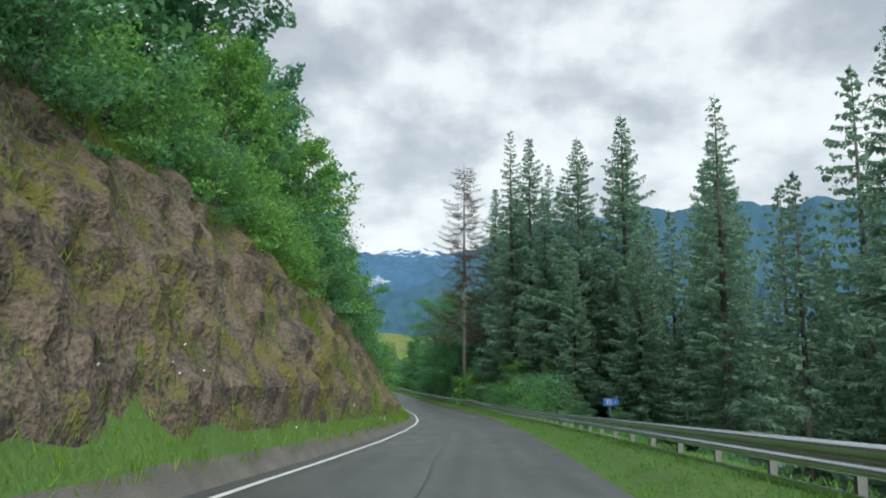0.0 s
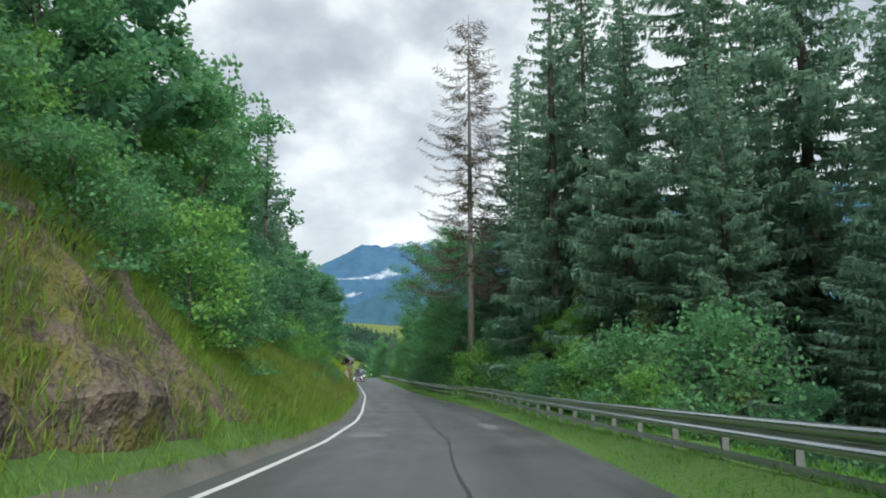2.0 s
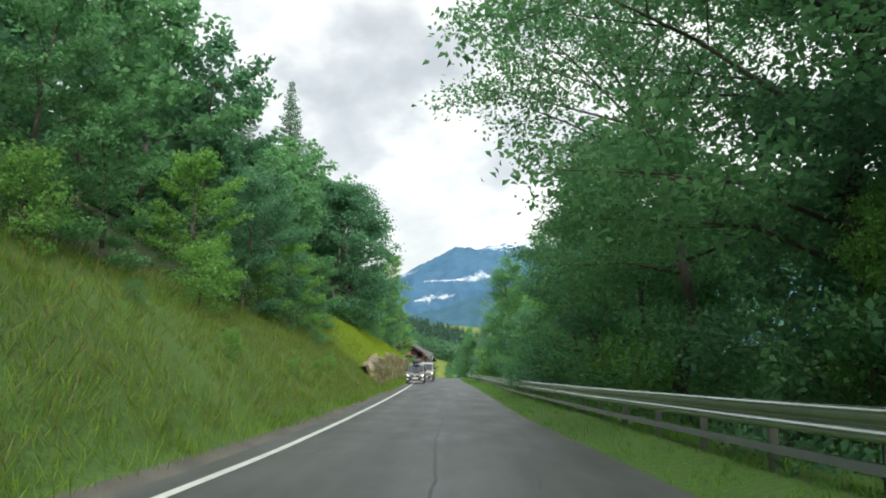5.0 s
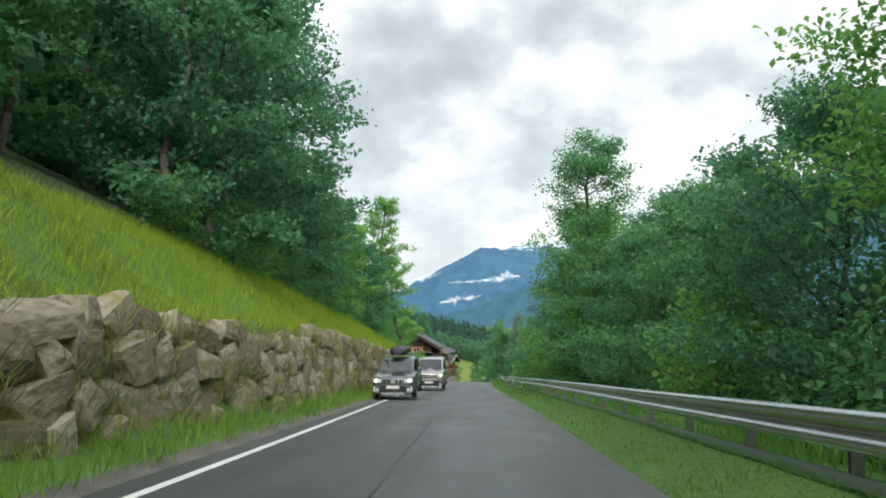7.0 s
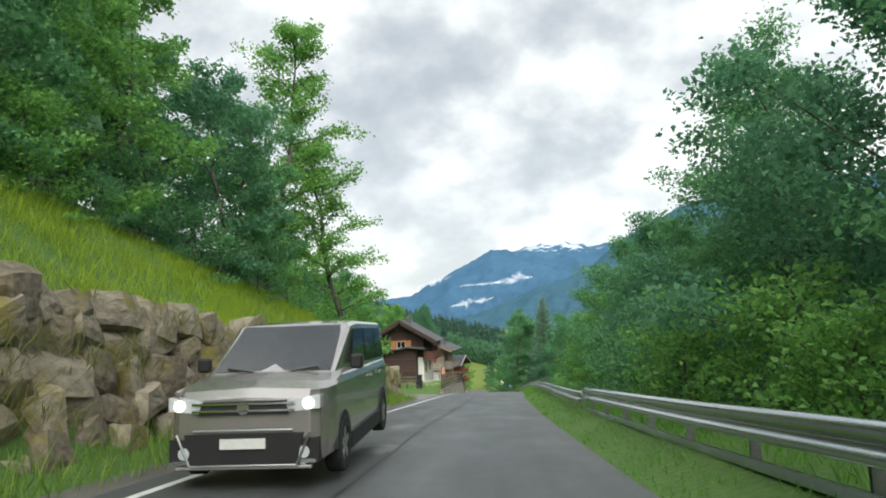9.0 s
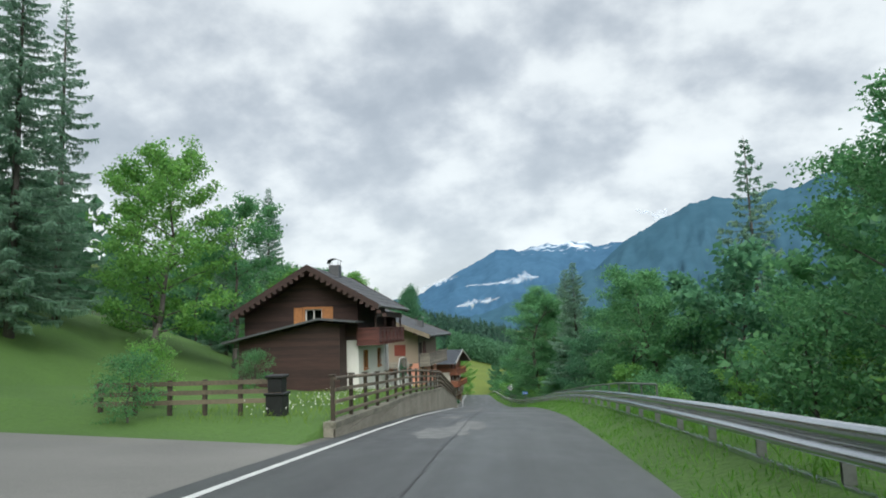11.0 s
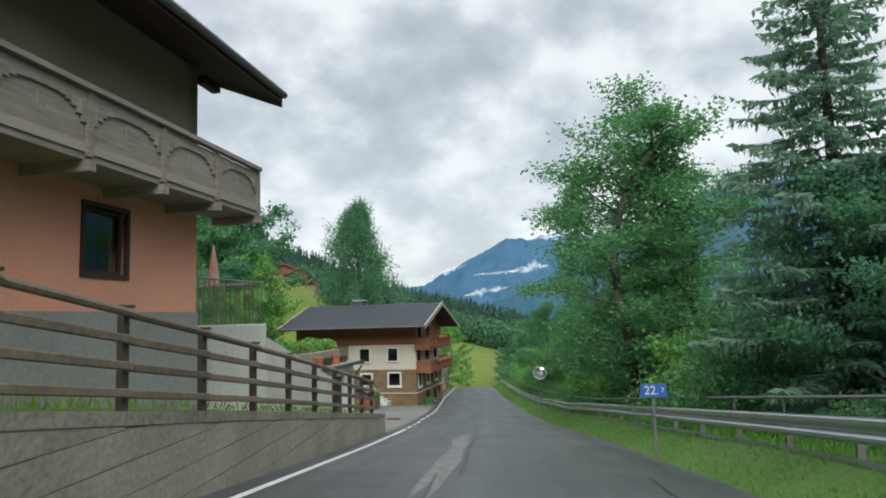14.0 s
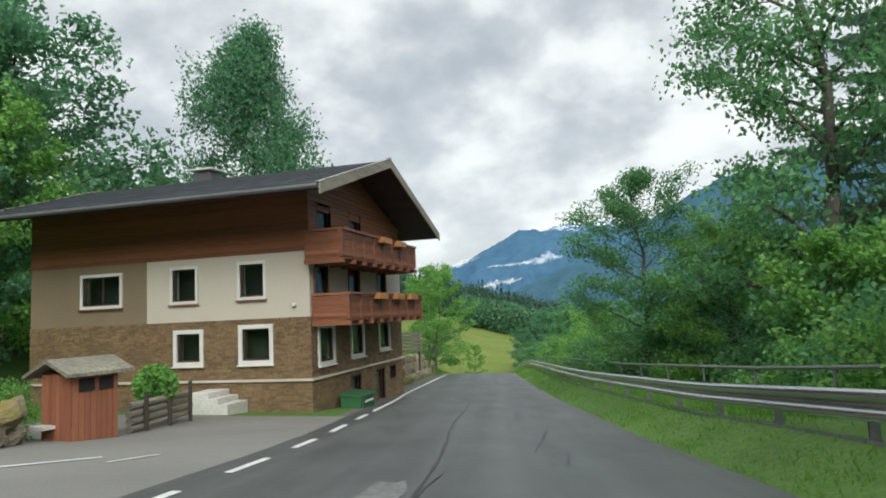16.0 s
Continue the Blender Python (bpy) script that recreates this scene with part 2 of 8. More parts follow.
GREY_TIMBER = material("grey_weathered_timber", (0.33, 0.29, 0.245), (0.18, 0.16, 0.135), 0.85, 5, 1.0, 0.5, spread=0.7, island=0.5, stretch=(0.5, 0.5, 5))
ORANGE_TIMBER = material("orange_larch_wood", (0.46, 0.20, 0.07), (0.32, 0.13, 0.045), 0.6, 8, 1.0, 0.3, spread=0.6)
RED_SHUTTER = material("rust_red_shutter", (0.26, 0.055, 0.035), (0.18, 0.04, 0.028), 0.7, 14, 1.2, 0.3, spread=0.6, stretch=(1, 1, 6))
WHITE_PLASTER = material("white_lime_plaster", (0.78, 0.76, 0.72), (0.62, 0.60, 0.56), 0.9, 22, 0.8, 0.35, spread=0.7)
CREAM_PLASTER = material("cream_plaster", (0.55, 0.50, 0.43), (0.47, 0.43, 0.37), 0.9, 24, 0.6, 0.3, spread=0.8)
MAROON_TIMBER = material("maroon_stained_timber", (0.15, 0.05, 0.04), (0.08, 0.028, 0.024), 0.65, 5, 0.8, 0.4, spread=0.7, island=0.5, stretch=(0.4, 0.4, 6))
OCHRE_PLASTER = material("ochre_plaster", (0.36, 0.29, 0.225), (0.285, 0.225, 0.175), 0.9, 20, 0.5, 0.35, spread=0.7)
BROWN_PLASTER = material("brown_plaster", (0.235, 0.18, 0.12), (0.17, 0.13, 0.088), 0.9, 20, 0.5, 0.35, spread=0.7)
PINK_PLASTER = material("salmon_pink_plaster", (0.74, 0.36, 0.25), (0.62, 0.29, 0.20), 0.9, 22, 0.6, 0.3, spread=0.7)
GREY_PLASTER = material("grey_plaster_plinth", (0.30, 0.30, 0.29), (0.20, 0.20, 0.195), 0.9, 18, 0.8, 0.4, spread=0.7)
STONE_SLIPS = material("ochre_stone_slips", (0.265, 0.175, 0.095), (0.13, 0.088, 0.05), 0.9, 12, 1.2, 0.7, spread=1.0, island=0.7, bump_dist=0.03)
STONE_SINGLE = material("ochre_facing_stone", (0.265, 0.175, 0.095), (0.13, 0.088, 0.05), 0.9, 12, 1.2, 0.7, spread=1.0, per_object=0.7, bump_dist=0.03)
MORTAR = material("brown_mortar", (0.15, 0.105, 0.065), (0.10, 0.07, 0.045), 0.95, 20, 1.5, 0.4)
ROOF_SLATE = material("dark_grey_roof_tiles", (0.047, 0.053, 0.066), (0.034, 0.039, 0.049), 0.6, 8, 0.6, 0.3, spread=0.8, island=0.25)
ROOF_GREY = material("weathered_grey_roofing", (0.098, 0.102, 0.108), (0.060, 0.063, 0.068), 0.7, 9, 0.7, 0.4, spread=0.7, island=0.5)
ROOF_RED = material("red_clay_roof", (0.30, 0.10, 0.06), (0.2, 0.07, 0.045), 0.8, 6, 0.5, 0.3)
SHEET_METAL = material("painted_sheet_metal", (0.13, 0.13, 0.135), (0.09, 0.09, 0.095), 0.45, 14, 1.0, 0.08, metal=0.4)
WHITE_PAINT = material("white_painted_trim", (0.68, 0.67, 0.64), (0.56, 0.55, 0.53), 0.55, 20, 1.0, 0.08)
BLACK_METAL = material("dark_iron", (0.03, 0.031, 0.034), (0.02, 0.02, 0.022), 0.5, 20, 2, 0.1, metal=0.3)
# near-black colour that stands in for the shade inside openings
SHADE_INSIDE = material("painted_interior_shade", (0.02, 0.019, 0.018), (0.012, 0.012, 0.012), 0.9, 6, 1, 0.0)
CURTAIN = material("pale_curtain", (0.30, 0.28, 0.26), (0.16, 0.15, 0.14), 0.95, 10, 2, 0.0, stretch=(8, 8, 0.4))
GLASS = glass_material("window_glass")
BARK = material("grey_brown_bark", (0.15, 0.135, 0.118), (0.07, 0.062, 0.054), 0.95, 9, 1.5, 0.9, spread=0.6, stretch=(1, 1, 0.3), bump_dist=0.04)
BARK_GREY = material("pale_larch_bark", (0.27, 0.245, 0.225), (0.14, 0.125, 0.112), 0.95, 7, 1.5, 0.9, spread=0.6, stretch=(1, 1, 0.3), bump_dist=0.05)
LEAF_MID = leaf_material("mid_green_leaves", (0.185, 0.40, 0.16), (0.11, 0.28, 0.125), 0.5)
LEAF_BRIGHT = leaf_material("bright_green_leaves", (0.28, 0.52, 0.125), (0.16, 0.36, 0.10), 0.5)
LEAF_DARK = leaf_material("dark_green_leaves", (0.145, 0.33, 0.165), (0.09, 0.225, 0.13), 0.5)
NEEDLES = leaf_material("spruce_needles", (0.26, 0.40, 0.28), (0.17, 0.29, 0.21), 0.5)
NEEDLES_FRESH = leaf_material("fresh_spruce_shoots", (0.30, 0.42, 0.12), (0.15, 0.26, 0.10), 0.45)
NEEDLES_DRY = leaf_material("dry_larch_twigs", (0.17, 0.15, 0.11), (0.09, 0.078, 0.06), 0.3)
GRASS_BLADES = leaf_material("meadow_grass_blades", (0.24, 0.36, 0.055), (0.115, 0.21, 0.032), 0.45)
GRASS_BANK = leaf_material("sunny_bank_grass", (0.39, 0.50, 0.05), (0.22, 0.34, 0.035), 0.5)
GRASS_VERGE = leaf_material("short_verge_grass", (0.17, 0.35, 0.055), (0.10, 0.24, 0.04), 0.45)
GRASS_DRY = leaf_material("seeding_grass_blades", (0.25, 0.24, 0.085), (0.125, 0.155, 0.045), 0.4)
MEADOW = material("mown_meadow", (0.15, 0.19, 0.020), (0.085, 0.13, 0.016), 0.95, 1.1, 0.06, 0.9, spread=0.45, bump_dist=0.25)
FLOWER_WHITE = material("white_petals", (0.8, 0.8, 0.74), (0.7, 0.7, 0.6), 0.7, 10, 2, 0)
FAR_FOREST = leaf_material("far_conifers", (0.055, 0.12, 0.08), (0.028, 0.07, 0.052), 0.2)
# distance haze put into the leaf colour: bluer green, less contrast
FAR_LEAVES = leaf_material("haze_tinted_broadleaf", (0.115, 0.25, 0.125), (0.075, 0.18, 0.10), 0.4, 0.45)


# ---- helpers for meshes ----
def mesh_object(name, verts, faces, mat, parent=None, smooth=False):
    me = bpy.data.meshes.new(name)
    me.from_pydata([tuple(v) for v in verts], [], [tuple(f) for f in faces])
    me.materials.append(mat)
    if smooth:
        me.polygons.foreach_set("use_smooth", [True] * len(me.polygons))
    me.update()
    ob = new(name, me)
    ob.parent = parent
    return ob


def part(name, bm, mat, parent=None, label="", smooth=False):
    me = bpy.data.meshes.new(name)
    bmesh.ops.recalc_face_normals(bm, faces=bm.faces[:])
    bm.to_mesh(me)
    bm.free()
    me.materials.append(mat)
    if smooth:
        me.polygons.foreach_set("use_smooth", [True] * len(me.polygons))
    ob = new(name, me)
    ob.parent = parent
    if label:
        ob["label"] = label
    return ob


def box(bm, x0, x1, y0, y1, z0, z1, m=None, bevel=0.0):
    vs = [bm.verts.new((x, y, z)) for z in (z0, z1) for y in (y0, y1) for x in (x0, x1)]
    fs = [bm.faces.new([vs[i] for i in f]) for f in ((0, 2, 3, 1), (4, 5, 7, 6), (0, 1, 5, 4), (2, 6, 7, 3), (0, 4, 6, 2), (1, 3, 7, 5))]
    if bevel:
        es = list({e for f in fs for e in f.edges})
        r = bmesh.ops.bevel(bm, geom=es, offset=bevel, segments=1, affect="EDGES")
        vs = list({v for f in r["faces"] for v in f.verts})
    if m is not None:
        bmesh.ops.transform(bm, matrix=m, verts=vs)
    return vs


def boxed(name, dims, mat, parent=None, label="", bevel=0.0, m=None):
    bm = bmesh.new()
    box(bm, *dims, m=m, bevel=bevel)
    return part(name, bm, mat, parent, label)


def prism(bm, outline, axis, a, b):
    """A plate: an outline in the two other axes, from a to b along the axis ('x', 'y' or 'z')."""
    def at(p, k):
        return {"x": (k, p[0], p[1]), "y": (p[0], k, p[1]), "z": (p[0], p[1], k)}[axis]
    lo = [bm.verts.new(at(p, a)) for p in outline]
    hi = [bm.verts.new(at(p, b)) for p in outline]
    n = len(outline)
    bm.faces.new(lo)
    bm.faces.new(hi[::-1])
    for i in range(n):
        bm.faces.new((lo[i], hi[i], hi[(i + 1) % n], lo[(i + 1) % n]))


def tube(bm, p, q, r0, r1, n=7):
    """A tapered rod from p to q."""
    p, q = Vector(p), Vector(q)
    t = (q - p).to_track_quat("Z", "Y").to_matrix()
    a = [bm.verts.new(p + t @ Vector((math.cos(k) * r0, math.sin(k) * r0, 0))) for k in [2 * math.pi * i / n for i in range(n)]]
    b = [bm.verts.new(q + t @ Vector((math.cos(k) * r1, math.sin(k) * r1, 0))) for k in [2 * math.pi * i / n for i in range(n)]]
    for i in range(n):
        bm.faces.new((a[i], a[(i + 1) % n], b[(i + 1) % n], b[i]))
    bm.faces.new(a[::-1])
    bm.faces.new(b)


def thing(name, label, category, at=(0, 0, 0), yaw=0.0, group="", kind=""):
    ob = new(name)
    ob.empty_display_size = 0.3
    ob.matrix_world = pose(*at, 0, 0, yaw)
    return tagged(ob, label, category, group, kind)


# ---- the line of the road: the car's way, and what lies left and right of it ----
_ry = [-90, -40] + [r[2] for r in DRIVE] + [285, 295, 310, 318, 325, 340, 352, 380, 420, 480, 700, 4200]
_rx = [-3.5, -1.6] + [r[1] for r in DRIVE] + [-34.1, -36.1, -39.1, -40.7, -42.1, -45.1, -47.6, -54, -64, -80, -130, -900]
_rz = [11.2, 5.0] + [r[3] - 1.25 for r in DRIVE] + [-28.28, -29.0, -29.85, -30.3, -30.95, -33.0, -34.8, -38.5, -41, -46, -60, -120]


def table(ys, vs):
    return lambda y: np.interp(y, ys, vs)


road_x, road_z = table(_ry, _rx), table(_ry, _rz)
left_line = table([0, 10, 30, 45, 60, 75, 95, 110, 130, 155, 170, 185, 214, 226, 240, 255, 268, 275, 282, 290, 300, 320, 340],
                  [-3.6, -3.7, -3.4, -3.1, -2.95, -3.1, -2.95, -3.2, -3.5, -3.95, -4.0, -3.7, -3.45, -3.1, -3.3, -3.42, -3.65, -3.72, -3.5, -3.55, -3.6, -3.0, -2.8])
right_edge = table([0, 10, 25, 40, 50, 60, 70, 83, 95, 105, 125, 160, 175, 190, 215, 233, 245, 260, 275, 290, 302, 325, 340],
                   [2.15, 2.2, 2.5, 2.7, 3.0, 3.3, 3.4, 3.0, 2.65, 2.2, 1.95, 1.8, 1.6, 1.6, 2.5, 2.8, 3.3, 3.35, 3.1, 2.6, 2.1, 1.6, 1.5])
rail_off = table([0, 50, 70, 85, 100, 120, 150, 165, 175, 195, 215, 235, 250, 270, 300, 345],
                 [3.7, 3.9, 4.25, 4.0, 3.5, 3.0, 2.8, 2.6, 2.5, 2.7, 3.6, 4.0, 4.4, 4.25, 3.2, 2.5])
wall_top = table([200, 203, 210, 217, 226, 231, 239, 250, 262], [0.1, 0.35, 0.6, 0.93, 1.2, 1.42, 1.22, 1.0, 0.7])


def left_edge(y):
    return left_line(y) - 0.5


def smooth(a, b, v):
    k = np.clip((np.asarray(v, float) - a) / (b - a), 0, 1)
    return k * k * (3 - 2 * k)


def left_height(y, d):
    """Height over the road of the ground d metres beyond the road's left edge."""
    rock_h = np.interp(y, [-90, 28, 36, 44, 55, 70], [5.9, 5.8, 4.8, 3.9, 3.0, 2.6])
    rock = np.interp(d, [0, 0.5, 0.9, 2.0, 2.7, 3.6], [0, 0.12, 0.3, 0.72, 1.0, 1.15]) * rock_h + np.clip(d - 3.6, 0, 60) * 0.62 + np.clip(d - 63.6, 0, None) * 0.4
    bank = np.interp(d, [0, 0.5, 3.2, 5], [0, 0.15, 2.5, 3.6]) + np.clip(d - 5, 0, 60) * 0.6 + np.clip(d - 65, 0, None) * 0.4
    wall_h = np.interp(y, [120, 128, 145, 165, 178, 187], [1.5, 2.0, 2.5, 2.45, 2.05, 1.5])
    stone = np.interp(d, [0, 0.8, 1.15, 1.7], [0, 0.25, 0.35, 1.0]) * np.where(d < 1.15, 1.0, wall_h) + np.interp(d, [1.7, 2.2, 4.2], [0, 0.3, 2.05]) + np.clip(d - 4.2, 0, 58) * 0.55 + np.clip(d - 62.2, 0, None) * 0.4
    drive = np.interp(d, [0, 12, 25], [0, 0.4, 3]) + np.clip(d - 25, 0, None) * 0.38
    yard = np.where(d < 0.3, 0.0, wall_top(y)) + np.interp(d, [0.3, 6, 14, 22], [0, 0.1, 0.9, 4.0]) + np.clip(d - 22, 0, None) * 0.40
    court = np.interp(d, [0, 10, 16, 30], [0, 0.1, 0.6, 4.5]) + np.clip(d - 30, 0, None) * 0.36
    after = np.interp(d, [0, 0.6, 2.6, 7], [0, 0.1, 1.7, 2.3]) * np.interp(y, [300, 315, 335, 350], [1, 0.9, 0.5, 0.2]) + np.clip(d - 8, 0, 40) * 0.16 + np.clip(d - 48, 0, None) * 0.4
    out = rock
    for a, b, nxt in ((42, 56, bank), (122, 126, stone), (185, 188, drive), (201, 204, yard), (262, 262.6, court), (299, 302, after)):
        k = smooth(a, b, y)
        out = out * (1 - k) + nxt * k
    cap = np.interp(y, [0, 180, 200, 300, 420], [45, 40, 17, 19, 30])
    return np.where(out < 4, out, 4 + cap * (1 - np.exp(-(out - 4) / cap)))


def right_height(y, d):
    """Height over the road of the ground d metres beyond its right edge: a grassy lip that bears the rail, then the slope."""
    lip = np.interp(y, [0, 40, 55, 80, 105, 130, 171, 215, 250, 280, 300, 350], [0.33, 0.32, 0.22, 0.24, 0.30, 0.34, 0.30, 0.38, 0.42, 0.42, 0.36, 0.24])
    down = np.interp(d, [0, 2.3, 2.9, 8, 45, 90], [0, 0, -0.4, -4.2, -24, -34])
    return down + lip * np.interp(d, [0, 0.2, 0.9, 2.2, 4], [0, 0.12, 1.0, 1.0, 0])


def valley_height(x, y):
    """The land past the crest of the road: a meadow rising to a wooded hill, falling away to the right."""
    az = np.degrees(np.arctan2(-(x + 31.0), np.maximum(y - 270.0, 1)))
    dist = np.hypot(x + 31.0, y - 270.0)
    rim = np.interp(az, [-30, 0, 5, 9, 15, 22, 30, 40], [-75, -50, -43, -35.5, -27, -18, -6, 2])
    foot = np.interp(az, [-30, 0, 6, 12, 20, 26, 31, 40], [-55, -42, -37.5, -37, -31, -19, -11, -6])
    hill = np.interp(az, [-60, -10, 0, 5, 12, 19, 25, 30, 60], [-70, -70, -52, -40, -24, -8, 18, 34, 60])
    low = foot + (rim - foot) * smooth(110, 310, dist)
    return low + (hill - low) * smooth(310, 560, dist)


def ground_z(x, y):
    """Height of the ground sheet at a place."""
    x, y = np.asarray(x, float), np.asarray(y, float)
    u = x - road_x(y)
    dl, dr = left_edge(y) - u, u - right_edge(y)
    z = road_z(y) + np.where(dl > 0, left_height(y, np.maximum(dl, 0)), 0) + np.where(dr > 0, right_height(y, np.maximum(dr, 0)), 0)
    k = smooth(346, 400, y + np.where(dl > 8, np.clip(dl - 8, 0, 40) * 0.6, 0))
    return z * (1 - k) + valley_height(x, y) * k


def rough(x, y, size, seed=0.0):
    return noise.noise(Vector((x / size, y / size, seed)))


# ---- ground: one sheet from the roadside to the horizon ----
gy = np.concatenate([np.arange(-90, 362, 1.5), np.arange(362, 520, 8), np.arange(520, 1000, 30), [1100, 1300, 1600, 2000, 2600, 3300, 4200]])
gdl = [0, 0.15, 0.29, 0.32, 0.5, 0.8, 1.15, 1.4, 1.7, 2.0, 2.4, 2.8, 3.2, 3.6, 4.2, 5, 6, 7, 8.5, 10, 12, 14, 17, 20, 24, 30, 38, 48, 60, 80, 110, 150, 220, 330, 500, 800, 1300, 2200]
gdr = [0, 0.3, 0.6, 0.9, 1.2, 1.6, 2.0, 2.4, 3, 4, 5, 6.5, 8, 10, 13, 17, 22, 28, 36, 45, 60, 90, 140, 220, 350, 600, 1000, 1700, 2600]
el, er = left_edge(gy)[:, None], right_edge(gy)[:, None]
gu = np.concatenate([el - np.array(gdl[::-1])[None], el + (er - el) * np.array([0.25, 0.5, 0.75])[None], er + np.array(gdr)[None]], 1)
gyy = np.repeat(gy[:, None], gu.shape[1], 1)
gx = road_x(gyy) + gu
gdle, gdri = el - gu, gu - er
gz = ground_z(gx, gyy) - np.where((gdle < 0) & (gdri < 0), 0.06, 0.0)
off = np.maximum(gdle, gdri)
wild = (off > 0.6) & ~((gyy > 185) & (gyy < 299) & (gdle > 0) & (gdle < 9))
for i, j in zip(*np.nonzero(wild)):
    x, y, o = gx[i, j], gyy[i, j], off[i, j]
    gz[i, j] += 0.10 * rough(x, y, 0.9) * min(1, o - 0.5) + 0.35 * rough(x, y, 5.0, 3) * min(1, o / 6)
gz -= 0.75 * ((gyy < 44) & (gdle > 0.75) & (gdle < 4.0)) * np.clip((gdle - 0.5) / 0.6, 0, 1)
verts = np.stack([gx, gyy, gz], -1).reshape(-1, 3).tolist()
nc = len(gdl) + 3 + len(gdr)
faces = [(r * nc + c, r * nc + c + 1, (r + 1) * nc + c + 1, (r + 1) * nc + c) for r in range(len(gy) - 1) for c in range(nc - 1)]
ground = mesh_object("ground", verts, faces, GRASS_GROUND, smooth=True)
for extra in (FOREST_FLOOR, PAVING, MEADOW, GRAVEL):
    ground.data.materials.append(extra)
for p in ground.data.polygons:
    c = p.center
    u = c.x - float(road_x(c.y))
    dl, dr = float(left_edge(c.y)) - u, u - float(right_edge(c.y))
    if (c.y > 352 and c.x < -40) or (23.5 < math.degrees(math.atan2(-(c.x + 27), c.y - 247)) < 29.5 and c.y > 304):
        p.material_index = 3
    elif dr > 2.6 or (dl > 6 and c.y < 186) or (dl > 30 and c.y < 300):
        p.material_index = 1
    elif (188 < c.y < 201 and -1 < dl < 14) or (262.6 < c.y < 290 and -1 < dl < 9):
        p.material_index = 2
    elif c.y > 350 or (c.y > 320 and dl > 9):
        p.material_index = 3
    elif 0 <= dl < 0.3:
        p.material_index = 4
tagged(ground, "grassy mountain hillside with wooded slopes and a meadow", "ground", kind="structure")


# ---- road ----
def ribbon(name, y0, y1, a, b, lift, mat, step=1.5, cols=6, parent=None, jitter=0.0):
    """A strip along the road between two offsets, lying lift metres over it."""
    ys = np.linspace(y0, y1, max(2, int(round((y1 - y0) / step)) + 1))
    vs, fs = [], []
    for i, y in enumerate(ys):
        ua, ub = a(y), b(y)
        for c in range(cols + 1):
            u = ua + (ub - ua) * c / cols + (jitter * rough(i * 0.7, c * 3.1, 1.3, lift * 900) if jitter else 0)
            vs.append((float(road_x(y)) + u, float(y), float(road_z(y)) + lift))
    n = cols + 1
    for r in range(len(ys) - 1):
        for c in range(cols):
            fs.append((r * n + c, r * n + c + 1, (r + 1) * n + c + 1, (r + 1) * n + c))
    ob = mesh_object(name, vs, fs, mat, parent)
    flat = np.array([(v[0] - float(road_x(v[1])), v[1]) for v in vs], dtype=np.float32)
    idx = np.empty(len(ob.data.loops), dtype=np.int32)
    ob.data.loops.foreach_get("vertex_index", idx)
    ob.data.uv_layers.new(name="along").data.foreach_set("uv", flat[idx].ravel())
    return ob


road = tagged(ribbon("road", -88, 360, lambda y: left_edge(y) - 0.02, lambda y: right_edge(y) + 0.05, 0.0, ASPHALT), "narrow grey asphalt mountain road, patched and cracked", "road", kind="structure")
ribbon("relaid_lane", 118, 250, left_edge, lambda y: left_line(y) + 2.35 + 0.08 * math.sin(y * 0.9), 0.004, ASPHALT_DARK, parent=road)["label"] = "darker relaid lane"
tagged(ribbon("edge_line", -85, 265.5, lambda y: left_line(y) - 0.07, lambda y: left_line(y) + 0.07, 0.008, LINE_PAINT, cols=1), "white painted edge line on asphalt", "road marking", kind="structure")
tagged(ribbon("edge_line", 291, 352, lambda y: left_line(y) - 0.07, lambda y: left_line(y) + 0.07, 0.008, LINE_PAINT, cols=1), "white painted edge line on asphalt", "road marking", kind="structure")
for k in range(9):
    y0 = 266.6 + k * 2.75
    tagged(ribbon("edge_dash", y0, y0 + 1.45, lambda y: left_line(y) - 0.07, lambda y: left_line(y) + 0.07, 0.008, LINE_PAINT, cols=1), "short white dash painted across a driveway", "road marking", "dashes", "structure")


def seam(y0, y1, base, wander, width, seed):
    rng = random.Random(seed)
    ph = rng.uniform(0, 9)
    mid = lambda y: base(y) + wander * (math.sin(y * 0.13 + ph) + 0.5 * math.sin(y * 0.61 + ph) + 0.35 * rough(y, seed, 0.8))
    half = lambda y: width * (0.6 + 0.6 * abs(rough(y, seed + 3, 0.5)))
    ob = ribbon("tar_seam", y0, y1, lambda y: mid(y) - half(y), lambda y: mid(y) + half(y), 0.012, TAR, 0.35, 1, parent=road)
    return ob


seam(8, 40, lambda y: -1.0, 0.12, 0.018, 1)
seam(40, 78, lambda y: 0.05 - (y - 40) * 0.004, 0.10, 0.03, 2)
seam(78, 118, lambda y: -0.45, 0.12, 0.026, 3)
seam(118, 250, lambda y: float(left_line(y)) + 2.35, 0.05, 0.022, 4)
seam(250, 300, lambda y: -0.75, 0.1, 0.028, 5)
seam(300, 345, lambda y: -0.5, 0.1, 0.025, 6)
